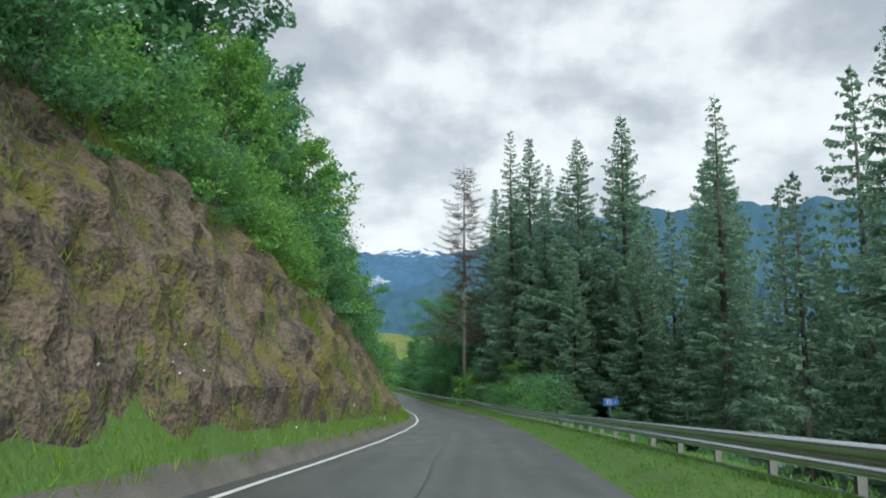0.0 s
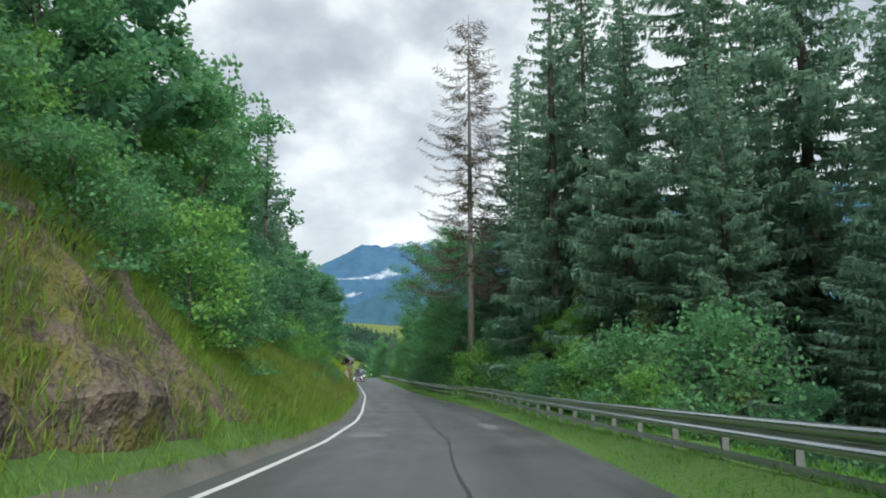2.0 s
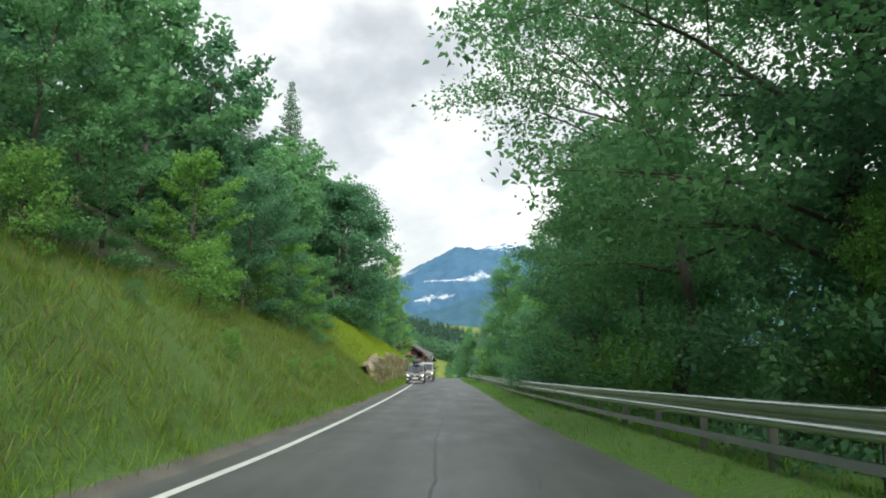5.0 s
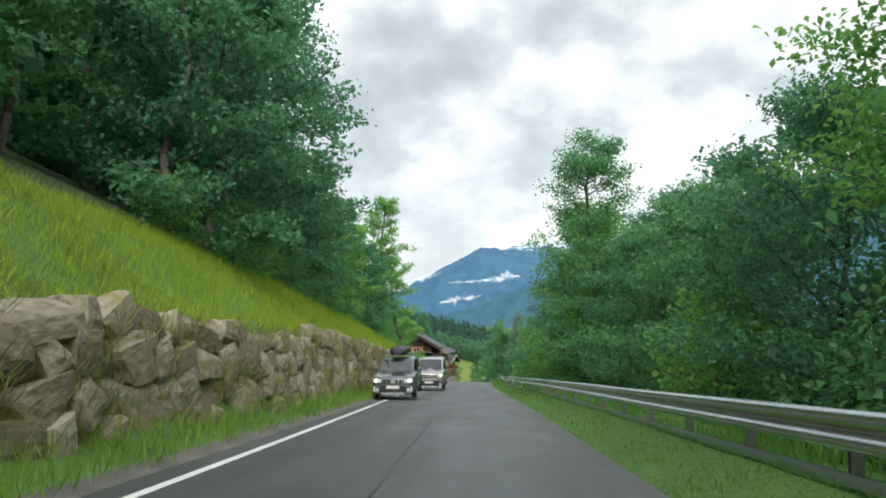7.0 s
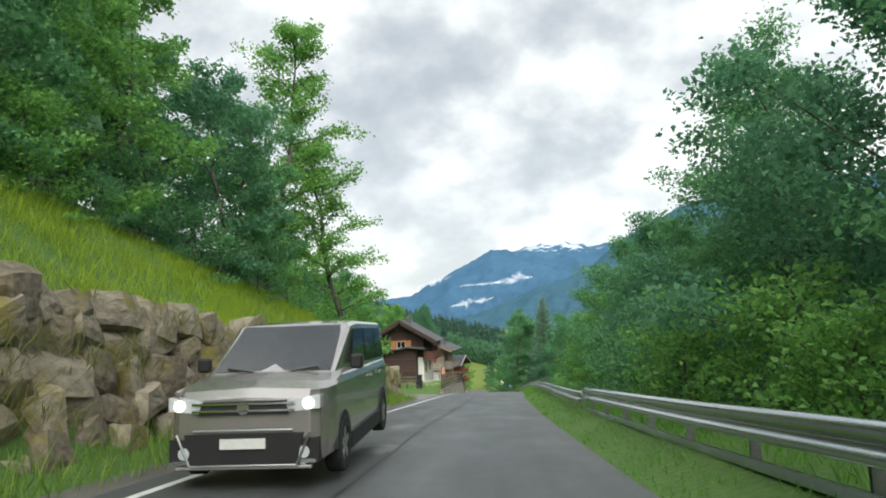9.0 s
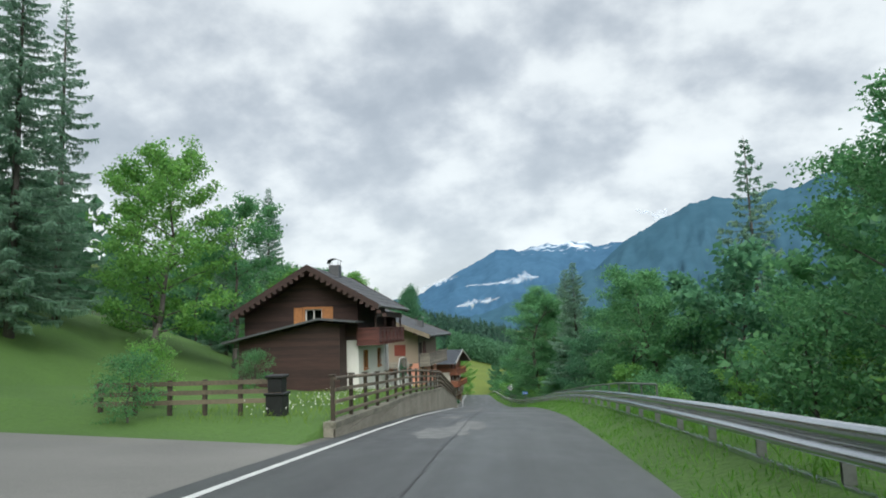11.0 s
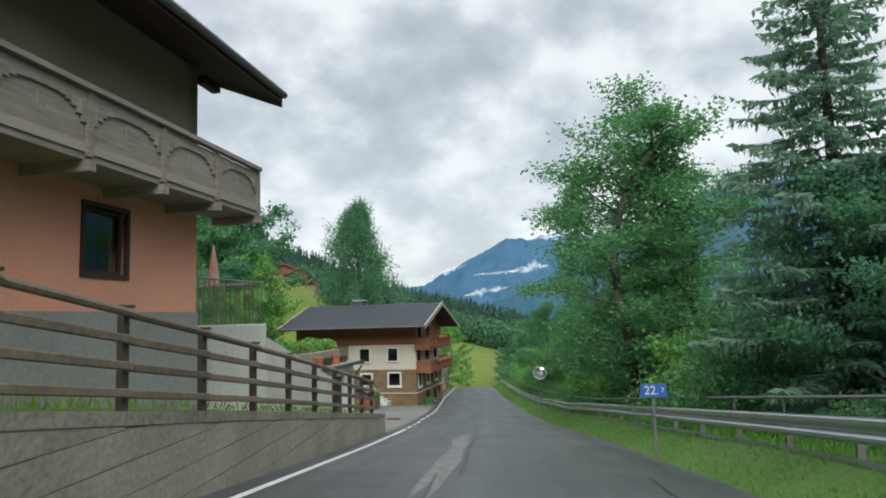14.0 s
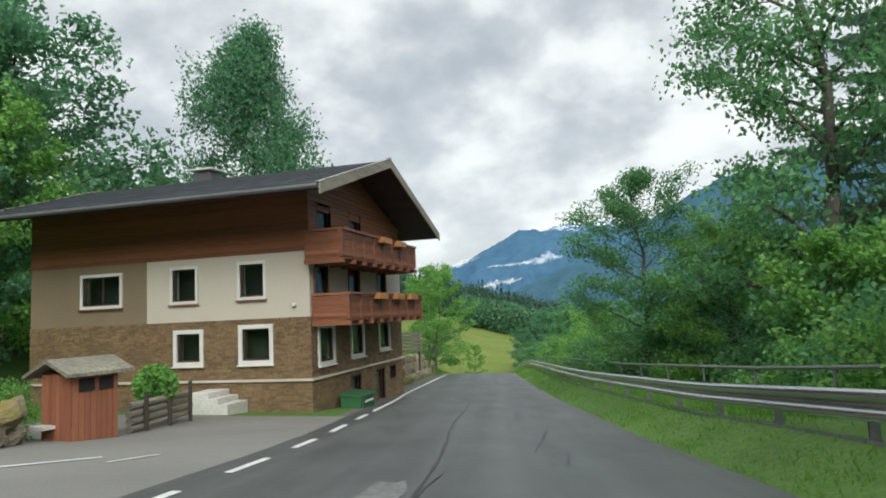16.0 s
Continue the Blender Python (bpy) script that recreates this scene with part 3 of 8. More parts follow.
for k, (y, u, l, s) in enumerate([(18, 1.5, 4, 7), (51, -1.9, 3, 8), (55, 1.6, 5, 9), (73, 0.7, 2, 10), (224, 1.6, 4, 11), (262, 0.9, 2.5, 12), (283, 0.6, 3, 13), (98, -0.2, 3, 14), (276, 1.3, 2, 15), (279, -0.9, 1.6, 16), (281.5, 1.0, 1.5, 17), (287, 0.2, 4, 18), (70, -0.9, 3, 19), (92, 0.8, 4, 20), (142, 0.4, 2, 21), (236, 0.9, 5, 22), (246, 1.9, 4, 23)]):
    seam(y, y + l, lambda v, u=u, y=y: u + (v - y) * 0.12, 0.12, 0.016, s)


def patch(y, u, l, w, seed, mat=PALE_PATCH):
    rng = random.Random(seed)
    vs = [(float(road_x(y)) + u, y, float(road_z(y)) + 0.007)]
    n = 18
    for i in range(n):
        a = 2 * math.pi * i / n
        r = 0.75 + 0.5 * rng.random()
        yy = y + math.sin(a) * l * r
        vs.append((float(road_x(yy)) + u + math.cos(a) * w * r, yy, float(road_z(yy)) + 0.007))
    ob = mesh_object("asphalt_patch", vs, [(0, i + 1, (i + 1) % n + 1) for i in range(n)], mat, road)
    ob["label"] = "pale worn patch"


for k, q in enumerate([(52, -2.1, 1.0, 0.5), (54, -1.6, 0.6, 0.3), (56, 1.8, 1.6, 0.3), (205, -1.6, 2.2, 0.7), (208, -1.0, 2.5, 0.5), (213, -1.9, 0.8, 0.45), (222, -1.5, 1.2, 0.5),
                       (227, -0.9, 2.5, 0.4), (233, -1.9, 0.7, 0.4), (240, -1.2, 3.5, 0.35), (252, -1.0, 4.5, 0.25), (258, -1.05, 3.0, 0.25), (165, -2.0, 0.9, 0.35), (170, -2.3, 0.9, 0.3), (279, -1.2, 1.0, 0.25), (106, 0.3, 0.9, 0.3)]):
    patch(*q, seed=k)


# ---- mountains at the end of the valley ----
# air haze is put into the colour; glow adds its veil as emission
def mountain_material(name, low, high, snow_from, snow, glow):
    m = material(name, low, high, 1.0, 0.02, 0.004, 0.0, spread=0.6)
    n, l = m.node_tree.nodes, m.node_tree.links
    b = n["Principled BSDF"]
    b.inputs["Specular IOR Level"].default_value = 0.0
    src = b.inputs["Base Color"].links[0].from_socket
    if snow:
        co = n.new("ShaderNodeTexCoord")
        sp = n.new("ShaderNodeSeparateXYZ")
        l.new(co.outputs["Object"], sp.inputs[0])
        nz = n.new("ShaderNodeTexNoise")
        nz.inputs["Scale"].default_value, nz.inputs["Detail"].default_value, nz.inputs["Roughness"].default_value = 0.012, 6, 0.7
        l.new(co.outputs["Object"], nz.inputs["Vector"])
        ad = n.new("ShaderNodeMath")
        ad.operation = "MULTIPLY_ADD"
        ad.inputs[1].default_value = 420
        l.new(nz.outputs["Fac"], ad.inputs[0])
        l.new(sp.outputs["Z"], ad.inputs[2])
        xr = n.new("ShaderNodeMapRange")
        xr.inputs["From Min"].default_value, xr.inputs["From Max"].default_value = 320, 120
        xa = n.new("ShaderNodeMath")
        xa.operation = "ADD"
        xa.inputs[1].default_value = 170
        l.new(sp.outputs["X"], xa.inputs[0])
        xb = n.new("ShaderNodeMath")
        xb.operation = "ABSOLUTE"
        l.new(xa.outputs[0], xb.inputs[0])
        l.new(xb.outputs[0], xr.inputs["Value"])
        rg = n.new("ShaderNodeMapRange")
        rg.inputs["From Min"].default_value, rg.inputs["From Max"].default_value = snow_from, snow_from + 60
        l.new(ad.outputs[0], rg.inputs["Value"])
        ml = n.new("ShaderNodeMath")
        ml.operation = "MULTIPLY"
        l.new(rg.outputs[0], ml.inputs[0])
        l.new(xr.outputs[0], ml.inputs[1])
        mc = n.new("ShaderNodeMixRGB")
        mc.inputs["Color2"].default_value = (0.62, 0.68, 0.76, 1)
        l.new(ml.outputs[0], mc.inputs["Fac"])
        l.new(src, mc.inputs["Color1"])
        src = mc.outputs[0]
        l.new(src, b.inputs["Base Color"])
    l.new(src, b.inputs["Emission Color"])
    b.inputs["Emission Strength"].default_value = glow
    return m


def mountain(name, profile, r0, r1, mat, seed, wobble):
    az = np.arange(-75, 75.1, 0.3)
    rows = 26
    vs = []
    cx, cy, cz = -20.0, 200.0, -18.0
    for a in az:
        top = float(profile(a)) + 0.22 * noise.noise(Vector((a * 0.9, seed, 0))) + 0.16 * noise.noise(Vector((a * 2.3, seed, 4))) + (0.7 * noise.noise(Vector((a * 0.35, seed, 9))) if a < -6 else 0)
        for k in range(rows + 1):
            f = k / rows
            r = r0 + (r1 - r0) * f
            p = Vector((a * 0.16 + 0.9 * f, f * 1.9 - a * 0.05, seed))
            gully = abs(noise.noise(p * 1.6)) + 0.55 * abs(noise.noise(p * 4.1)) + 0.30 * abs(noise.noise(p * 9.7)) + 0.18 * abs(noise.noise(p * 21.0))
            h = r1 * math.tan(radians(top)) * f ** 0.9
            h -= wobble * (0.25 + 0.75 * math.sin(math.pi * min(f, 0.98))) * gully * (1.0 if f < 0.99 else 0.75)
            x = cx - math.sin(radians(a)) * (r + 260 * gully * (1 - f))
            y = cy + math.cos(radians(a)) * (r + 260 * gully * (1 - f))
            vs.append((x, y, cz - 180 * (1 - f) ** 2 + max(h, -60)))
    n = rows + 1
    fs = [(i * n + k, (i + 1) * n + k, (i + 1) * n + k + 1, i * n + k + 1) for i in range(len(az) - 1) for k in range(rows)]
    return mesh_object(name, vs, fs, mat, smooth=True)


# blue base colours with emission stand in for haze over both ranges
FAR_HAZE_TINT = mountain_material("haze_tinted_mountain", (0.060, 0.125, 0.200), (0.044, 0.096, 0.160), 665, True, 0.33)
NEAR_HAZE_TINT = mountain_material("haze_tinted_ridge", (0.052, 0.108, 0.150), (0.038, 0.084, 0.120), 0, False, 0.28)
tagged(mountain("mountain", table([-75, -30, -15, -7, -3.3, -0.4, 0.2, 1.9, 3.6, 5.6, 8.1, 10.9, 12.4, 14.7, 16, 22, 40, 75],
                                  [8, 8.2, 8.4, 8.3, 6.9, 6.5, 7.15, 6.95, 7.0, 6.6, 6.65, 5.2, 4.4, 3.2, 2.7, 2.4, 6, 8]), 2600, 4300, FAR_HAZE_TINT, 2.0, 55),
       "distant mountain range with patches of snow, tinted blue by painted haze", "mountain", kind="structure")
tagged(mountain("mountain_ridge", table([-75, -20, -8, -3.5, -1.5, -0.2, 1, 4, 7, 9, 12, 16, 75], [9, 10.5, 9.4, 7.2, 5.6, 4.7, 4.1, 3.3, 2.1, 1.4, 0.6, -0.5, 1]), 1700, 2900, NEAR_HAZE_TINT, 12.0, 40),
       "nearer forested mountain ridge, tinted blue-green by painted haze", "mountain", kind="structure")

# mist emits faintly in place of the sky light it would scatter
CLOUD = glow_material("valley_mist", (0.80, 0.84, 0.90), 0.42)
CLOUD.node_tree.nodes["Principled BSDF"].inputs["Roughness"].default_value = 1.0
_n, _l = CLOUD.node_tree.nodes, CLOUD.node_tree.links
_tc, _mp, _tn, _tr, _tt, _mx = (_n.new("ShaderNode" + k) for k in ("TexCoord", "Mapping", "TexNoise", "MapRange", "BsdfTransparent", "MixShader"))
_mp.inputs["Scale"].default_value = (0.6, 0.2, 1.3)
_tn.inputs["Scale"].default_value, _tn.inputs["Detail"].default_value, _tn.inputs["Roughness"].default_value = 0.045, 6, 0.62
_tr.inputs["From Min"].default_value, _tr.inputs["From Max"].default_value = 0.40, 0.66
_tr.inputs["To Max"].default_value = 0.30
_l.new(_tc.outputs["Object"], _mp.inputs[0])
_l.new(_mp.outputs[0], _tn.inputs["Vector"])
_l.new(_tn.outputs["Fac"], _tr.inputs["Value"])
_l.new(_tr.outputs[0], _mx.inputs["Fac"])
_l.new(_tt.outputs[0], _mx.inputs[1])
_l.new(_n["Principled BSDF"].outputs[0], _mx.inputs[2])
_l.new(_mx.outputs[0], _n["Material Output"].inputs["Surface"])


def low_cloud(az, el, dist, length, thick, tilt, seed, heavy=0.6):
    """A ragged bank of mist, thickest at a share of its length."""
    rng = random.Random(seed)
    bm = bmesh.new()
    n = 26
    for i in range(n):
        f = (i / (n - 1) - 0.5) * 2
        k = math.exp(-((f - heavy) / 0.45) ** 2) + 0.28 * (1 - f * f)
        s = thick * k * rng.uniform(0.35, 1.0)
        m = Matrix.Translation((f * length, rng.uniform(-25, 25), rng.uniform(-0.5, 0.5) * thick * (0.3 + k) + f * length * tilt)) @ Matrix.Diagonal((length / n * rng.uniform(1.0, 2.4), 30, max(s, 1.0), 1))
        bmesh.ops.create_icosphere(bm, subdivisions=3, radius=1.0, matrix=m)
    for v in bm.verts:
        k = noise.noise(v.co / 20.0) * 9 + noise.noise(v.co / 7.0) * 5
        v.co += Vector((k, 0, k * 0.8))
    ob = part("low_cloud", bm, CLOUD, None, smooth=True)
    a = radians(az)
    ob.matrix_world = pose(-20 - math.sin(a) * dist, 200 + math.cos(a) * dist, -18 + dist * math.tan(radians(el)), 0, 0, az)
    return tagged(ob, "bank of white mist hanging on the mountainside", "cloud", "low clouds", "stuff")


low_cloud(13.2, 3.95, 3500, 95, 13, 0.30, 1, 0.2)
low_cloud(8.6, 3.65, 3300, 130, 9, 0.03, 2, 0.8)
low_cloud(6.0, 4.0, 3250, 80, 22, 0.06, 3, 0.1)
low_cloud(10.8, 1.95, 3000, 55, 17, 0.22, 4, 0.3)
low_cloud(8.9, 2.25, 2900, 40, 11, 0.2, 5, -0.2)
low_cloud(-6.5, 8.2, 3900, 160, 45, -0.5, 6, 0.0)


# ---- foliage ----
def quads(name, centres, ax, ay, mat, parent=None, square=False, fold=0.0):
    """A cloud of small lozenges (or rectangles) with half-axes ax and ay: leaves, needles or blades, folded along the midrib."""
    c, a, b = (np.asarray(v, float) for v in (centres, ax, ay))
    if fold:
        f = np.cross(a, b)
        f *= fold * np.linalg.norm(b, axis=1)[:, None] / (np.linalg.norm(f, axis=1)[:, None] + 1e-9)
        k = c + a * 0.25 + f
        v = np.stack([c - a, k - b, c + a - 0.4 * f, k + b], 1).reshape(-1, 3)
    else:
        v = np.stack([c - a - b, c + a - b, c + a + b, c - a + b] if square else [c - a, c - b, c + a, c + b], 1).reshape(-1, 3)
    n = len(c)
    me = bpy.data.meshes.new(name)
    me.vertices.add(4 * n)
    me.vertices.foreach_set("co", v.ravel())
    me.loops.add(4 * n)
    me.loops.foreach_set("vertex_index", np.arange(4 * n, dtype=np.int32))
    me.polygons.add(n)
    me.polygons.foreach_set("loop_start", np.arange(0, 4 * n, 4, dtype=np.int32))
    me.update(calc_edges=True)
    me.materials.append(mat)
    ob = new(name, me)
    ob.parent = parent
    return ob


def unit(rng, n):
    v = rng.normal(size=(n, 3))
    return v / np.linalg.norm(v, axis=1)[:, None]


def broadleaf(label, h, spread, leaf_mat, seed, n_leaf=9000, size=0.14, low=0.15, bark=BARK, droop=0.0, name="tree", limbs=24, puff=0.11, sides=5, cone=0.0):
    """A tree: bent trunk, limbs that fork, and leaves in sprays along the forks."""
    rng = np.random.default_rng(seed)
    root = thing(name, label, "tree", group="roadside trees")
    bm = bmesh.new()
    segs, r = 7, 0.0135 * h
    pts = [Vector((0, 0, -1.2))]
    for i in range(1, segs + 1):
        pts.append(pts[-1] * 1.0 + Vector((rng.normal() * 0.022 * h, rng.normal() * 0.022 * h, 0)))
        pts[-1].z = h * 0.93 * i / segs
    for i in range(segs):
        tube(bm, pts[i], pts[i + 1], r * (1 - i / segs) + 0.015, r * (1 - (i + 1) / segs) + 0.015, sides + 2)
    cl = []
    for i in range(limbs):
        g = (i + rng.random()) / limbs
        f = low + (0.97 - low) * g
        k = min(int(f * segs), segs - 1)
        p = pts[k].lerp(pts[k + 1], f * segs - k)
        a = i * 2.399 + rng.normal() * 0.4
        ln = spread * math.sin(math.pi * (0.24 + 0.66 * g)) ** 0.8 * rng.uniform(0.62, 1.12) * (1 + 0.35 * cone - cone * g)
        up = (0.22 + 0.75 * g) * rng.uniform(0.7, 1.3)
        d = Vector((math.cos(a), math.sin(a), up)).normalized()
        q = p + d * ln * 0.55
        e = p + d * ln + Vector((0, 0, (0.10 - 0.22 * (1 - g)) * ln))
        rr = r * 0.36 * (1 - f * 0.6)
        tube(bm, p, q, rr, rr * 0.6, sides)
        tube(bm, q, e, rr * 0.6, 0.008, sides)
        cl += [p.lerp(q, 0.35), p.lerp(q, 0.75), q.lerp(e, 0.45), e, e]
        for j in range(5):
            t = 0.30 + 0.65 * (j + rng.random()) / 5
            b0 = p.lerp(q, t / 0.55) if t < 0.55 else q.lerp(e, (t - 0.55) / 0.45)
            sg = 1 if j % 2 else -1
            d2 = (d + Vector((-math.sin(a), math.cos(a), 0)) * sg * rng.uniform(0.6, 1.2) + Vector((0, 0, rng.normal() * 0.35))).normalized()
            b1 = b0 + d2 * ln * rng.uniform(0.28, 0.5)
            tube(bm, b0, b1, rr * 0.35, 0.006, 3)
            cl += [b0.lerp(b1, 0.5), b0.lerp(b1, 0.9), b1]
    part("trunk", bm, bark, root, smooth=True)
    cl = np.array([tuple(v) for v in cl])
    c = np.repeat(cl, max(1, n_leaf // len(cl)), 0)
    off = np.clip(rng.normal(size=(len(c), 3)), -1.8, 1.8) * (puff * spread * 0.5 + 0.10)
    off[:, 2] *= 0.6
    if droop:
        off[:, 2] -= droop * rng.random(len(c)) ** 1.6
        off[:, :2] *= 0.55
    c = c + off
    c[:, 2] = np.maximum(c[:, 2], 0.06)
    n = unit(rng, len(c)) + np.array([0, 0, 0.8])
    n /= np.linalg.norm(n, axis=1)[:, None]
    t = np.cross(n, unit(rng, len(c)))
    t /= np.linalg.norm(t, axis=1)[:, None] + 1e-9
    s = size * rng.uniform(0.55, 1.25, (len(c), 1))
    quads("crown", c, t * s, np.cross(n, t) * s * 0.60, leaf_mat, root, fold=0.55)
    return root


def spruce(label, h, seed, mat=NEEDLES, width=0.20, boughs=330, bare=0.05, fine=1.0, name="spruce_tree", hang=1.0):
    """A spruce: sagging boughs with side sprays and hanging twigs, shorter towards a pointed top."""
    rng = np.random.default_rng(seed)
    root = thing(name, label, "tree", group="conifers")
    bm = bmesh.new()
    tube(bm, (0, 0, -1.5), (0, 0, h * 0.5), 0.012 * h, 0.007 * h, 8)
    tube(bm, (0, 0, h * 0.5), (0, 0, h), 0.007 * h, 0.008, 6)
    C, A, B = [], [], []
    for i in range(boughs):
        f = bare + (0.99 - bare) * ((i + rng.random()) / boughs)
        z = h * f
        a = i * 2.399 + rng.normal() * 0.4
        gap = 0.92 + 0.50 * noise.noise(Vector((math.cos(a) * 1.2, math.sin(a) * 1.2, z * 0.30 + seed)))
        ln = (h * width * (1 - f) ** 0.85 * min(1.0, 0.75 + 2.0 * f)) * gap * rng.uniform(0.7, 1.2) + 0.10
        d = np.array([math.cos(a), math.sin(a), 0])
        side = np.array([-math.sin(a), math.cos(a), 0])
        sag = 0.50 * (1 - f) ** 0.7 - 0.22 * f

        def along(g):
            return np.array([0, 0, z]) + d * ln * g + np.array([0, 0, ln * (-sag * g ** 1.2 + 0.22 * g ** 3)])
        if ln > 0.6:
            tube(bm, (0, 0, z), tuple(along(0.5)), 0.010 + 0.007 * ln, 0.007 + 0.003 * ln, 3)
            tube(bm, tuple(along(0.5)), tuple(along(0.97)), 0.007 + 0.003 * ln, 0.003, 3)
        m = max(3, int(ln * 9.0 * fine))
        for j in range(m):
            g = 0.10 + 0.92 * (j + rng.random()) / m
            base = along(g)
            w = 0.10 + 0.26 * min(ln, 3.2) * g * (1.12 - g)
            for sg in (-1, 1):
                ax = (d * 0.75 + side * sg * rng.uniform(0.5, 1.0) + np.array([0, 0, -0.20 + rng.normal() * 0.12])) * w * rng.uniform(0.45, 1.0)
                C.append(base + ax)
                A.append(ax * 1.15)
                B.append((np.cross(ax, [0, 0, 1]) / (w + 1e-6) + np.array([0, 0, 0.6 * rng.normal()])) * 0.066 / fine)
                for _ in range(2):
                    hh = hang * (0.06 + 0.035 * min(ln, 3.0)) * rng.uniform(0.5, 1.3)
                    C.append(base + ax * rng.uniform(0.2, 2.0) + np.array([0, 0, -hh]))
                    A.append(np.array([rng.normal() * 0.05, rng.normal() * 0.05, hh * 1.1]))
                    B.append((d * rng.normal() + side * rng.normal()) * 0.024 / fine)
    part("trunk", bm, BARK, root, smooth=True)
    quads("needles", C, A, B, mat, root)
    return root


def larch(label, h, seed):
    """A half-dead larch: tall bare stem, long thin sagging branches set with fine twigs."""
    rng = np.random.default_rng(seed)
    root = thing("larch_tree", label, "tree", group="conifers")
    bm = bmesh.new()
    tube(bm, (0, 0, -1.5), (0, 0, h * 0.5), 0.27, 0.19, 9)
    tube(bm, (0, 0, h * 0.5), (0, 0, h), 0.19, 0.02, 7)
    C, A, B = [], [], []
    for i in range(150):
        f = 0.27 + 0.71 * (i + rng.random()) / 150
        z = h * f
        a = i * 2.399 + rng.normal() * 0.5
        ln = (6.3 * (1 - f) ** 0.55 + 0.5) * rng.uniform(0.40, 1.05)
        d = np.array([math.cos(a), math.sin(a), 0])
        side = np.array([-math.sin(a), math.cos(a), 0])

        def along(g):
            return np.array([0, 0, z]) + d * ln * g + np.array([0, 0, ln * (-0.20 * math.sin(2.6 * g) + 0.13 * g * g)])
        for k in range(4):
            tube(bm, tuple(along(k / 4)), tuple(along((k + 1) / 4)), 0.030 * (1 - k / 5), 0.030 * (1 - (k + 1) / 5), 3)
        m = int(ln * 9)
        for j in range(m):
            g = 0.15 + 0.85 * (j + rng.random()) / m
            base = along(g)
            for sg in (-1, 1):
                w = rng.uniform(0.10, 0.42) * (1.15 - 0.5 * g)
                ax = (d * 0.6 + side * sg + np.array([0, 0, rng.normal() * 0.3 - 0.2])) * w
                C.append(base + ax)
                A.append(ax)
                B.append((d - side * sg * 0.5) * 0.018 + np.array([0, 0, 0.018]))
            if rng.random() < 0.6:
                hh = rng.uniform(0.08, 0.30)
                C.append(base + np.array([0, 0, -hh]))
                A.append(np.array([rng.normal() * 0.06, rng.normal() * 0.06, hh]))
                B.append(side * 0.028)
    part("trunk", bm, BARK_GREY, root, smooth=True)
    quads("crown", C, A, B, NEEDLES_DRY, root)
    return root


BROAD = [broadleaf("tall broadleaf tree in full green leaf", 13.0, 4.1, LEAF_MID, 11, 27000, 0.080, 0.10),
         broadleaf("dense dark green broadleaf tree", 12.0, 4.2, LEAF_DARK, 12, 27000, 0.080, 0.06),
         broadleaf("light green maple-like tree with spreading limbs", 12.5, 3.8, LEAF_BRIGHT, 13, 25000, 0.078, 0.12),
         broadleaf("slender ash-like tree with open leafy crown", 15.0, 2.9, LEAF_MID, 14, 25000, 0.075, 0.16, limbs=34, puff=0.15)]
MIDT = [broadleaf("green broadleaf tree on the bank", 13.0, 4.1, LEAF_MID, 11, 10500, 0.125, 0.08, limbs=20, sides=4),
        broadleaf("dense dark green tree on the bank", 12.0, 4.2, LEAF_DARK, 12, 10500, 0.125, 0.06, limbs=20, sides=4),
        broadleaf("light green leafy tree on the bank", 12.5, 3.9, LEAF_BRIGHT, 13, 10500, 0.125, 0.08, limbs=20, sides=4)]
REAR = [broadleaf("broadleaf tree in the woodland behind the road", 13.0, 4.2, LEAF_MID, 15, 4400, 0.21, 0.10, limbs=16, sides=3),
        broadleaf("dark green tree in the woodland behind the road", 13.0, 4.0, LEAF_DARK, 16, 4400, 0.21, 0.06, limbs=16, sides=3)]
SLIM = broadleaf("young slender light green tree by the wall end", 14.0, 2.7, LEAF_BRIGHT, 17, 15000, 0.09, 0.14, limbs=30)
MAPLE = broadleaf("large airy maple overhanging the guard rail", 17.0, 6.2, LEAF_MID, 18, 36000, 0.085, 0.34, limbs=32, puff=0.10)
BUSH = [broadleaf("bright green roadside shrub", 3.2, 1.5, LEAF_BRIGHT, 21, 3600, 0.068, 0.02, name="bush", limbs=16, puff=0.2),
        broadleaf("dense mid-green roadside shrub", 3.6, 1.8, LEAF_MID, 22, 3600, 0.072, 0.02, name="bush", limbs=16, puff=0.2)]
SPRUCE = [spruce("tall dark green spruce on the slope", 26.0, 31), spruce("tall dark spruce with drooping branches", 24.0, 32, width=0.185), spruce("slim open-crowned dark spruce tree", 25.0, 33, width=0.15, boughs=190)]
SPRUCE_REAR = spruce("dark spruce in the wood behind the road", 25.0, 34, width=0.20, boughs=170, fine=0.45)
YOUNG = spruce("young spruce with fresh yellow-green shoots by the rail", 10.0, 36, NEEDLES_FRESH, 0.27, 110, 0.04, 1.3, hang=0.6)
LARCH = larch("thin dry larch with bare trunk and sparse twigs", 29.0, 41)
BIRCH = broadleaf("large weeping birch with hanging green twigs", 15.5, 4.6, LEAF_DARK, 51, 40000, 0.105, 0.08, BARK, 1.2, name="birch_tree", limbs=54, cone=0.75, puff=0.24)
for o in BUSH:
    tagged(o, category="bush", group="roadside shrubs")

_used = set()


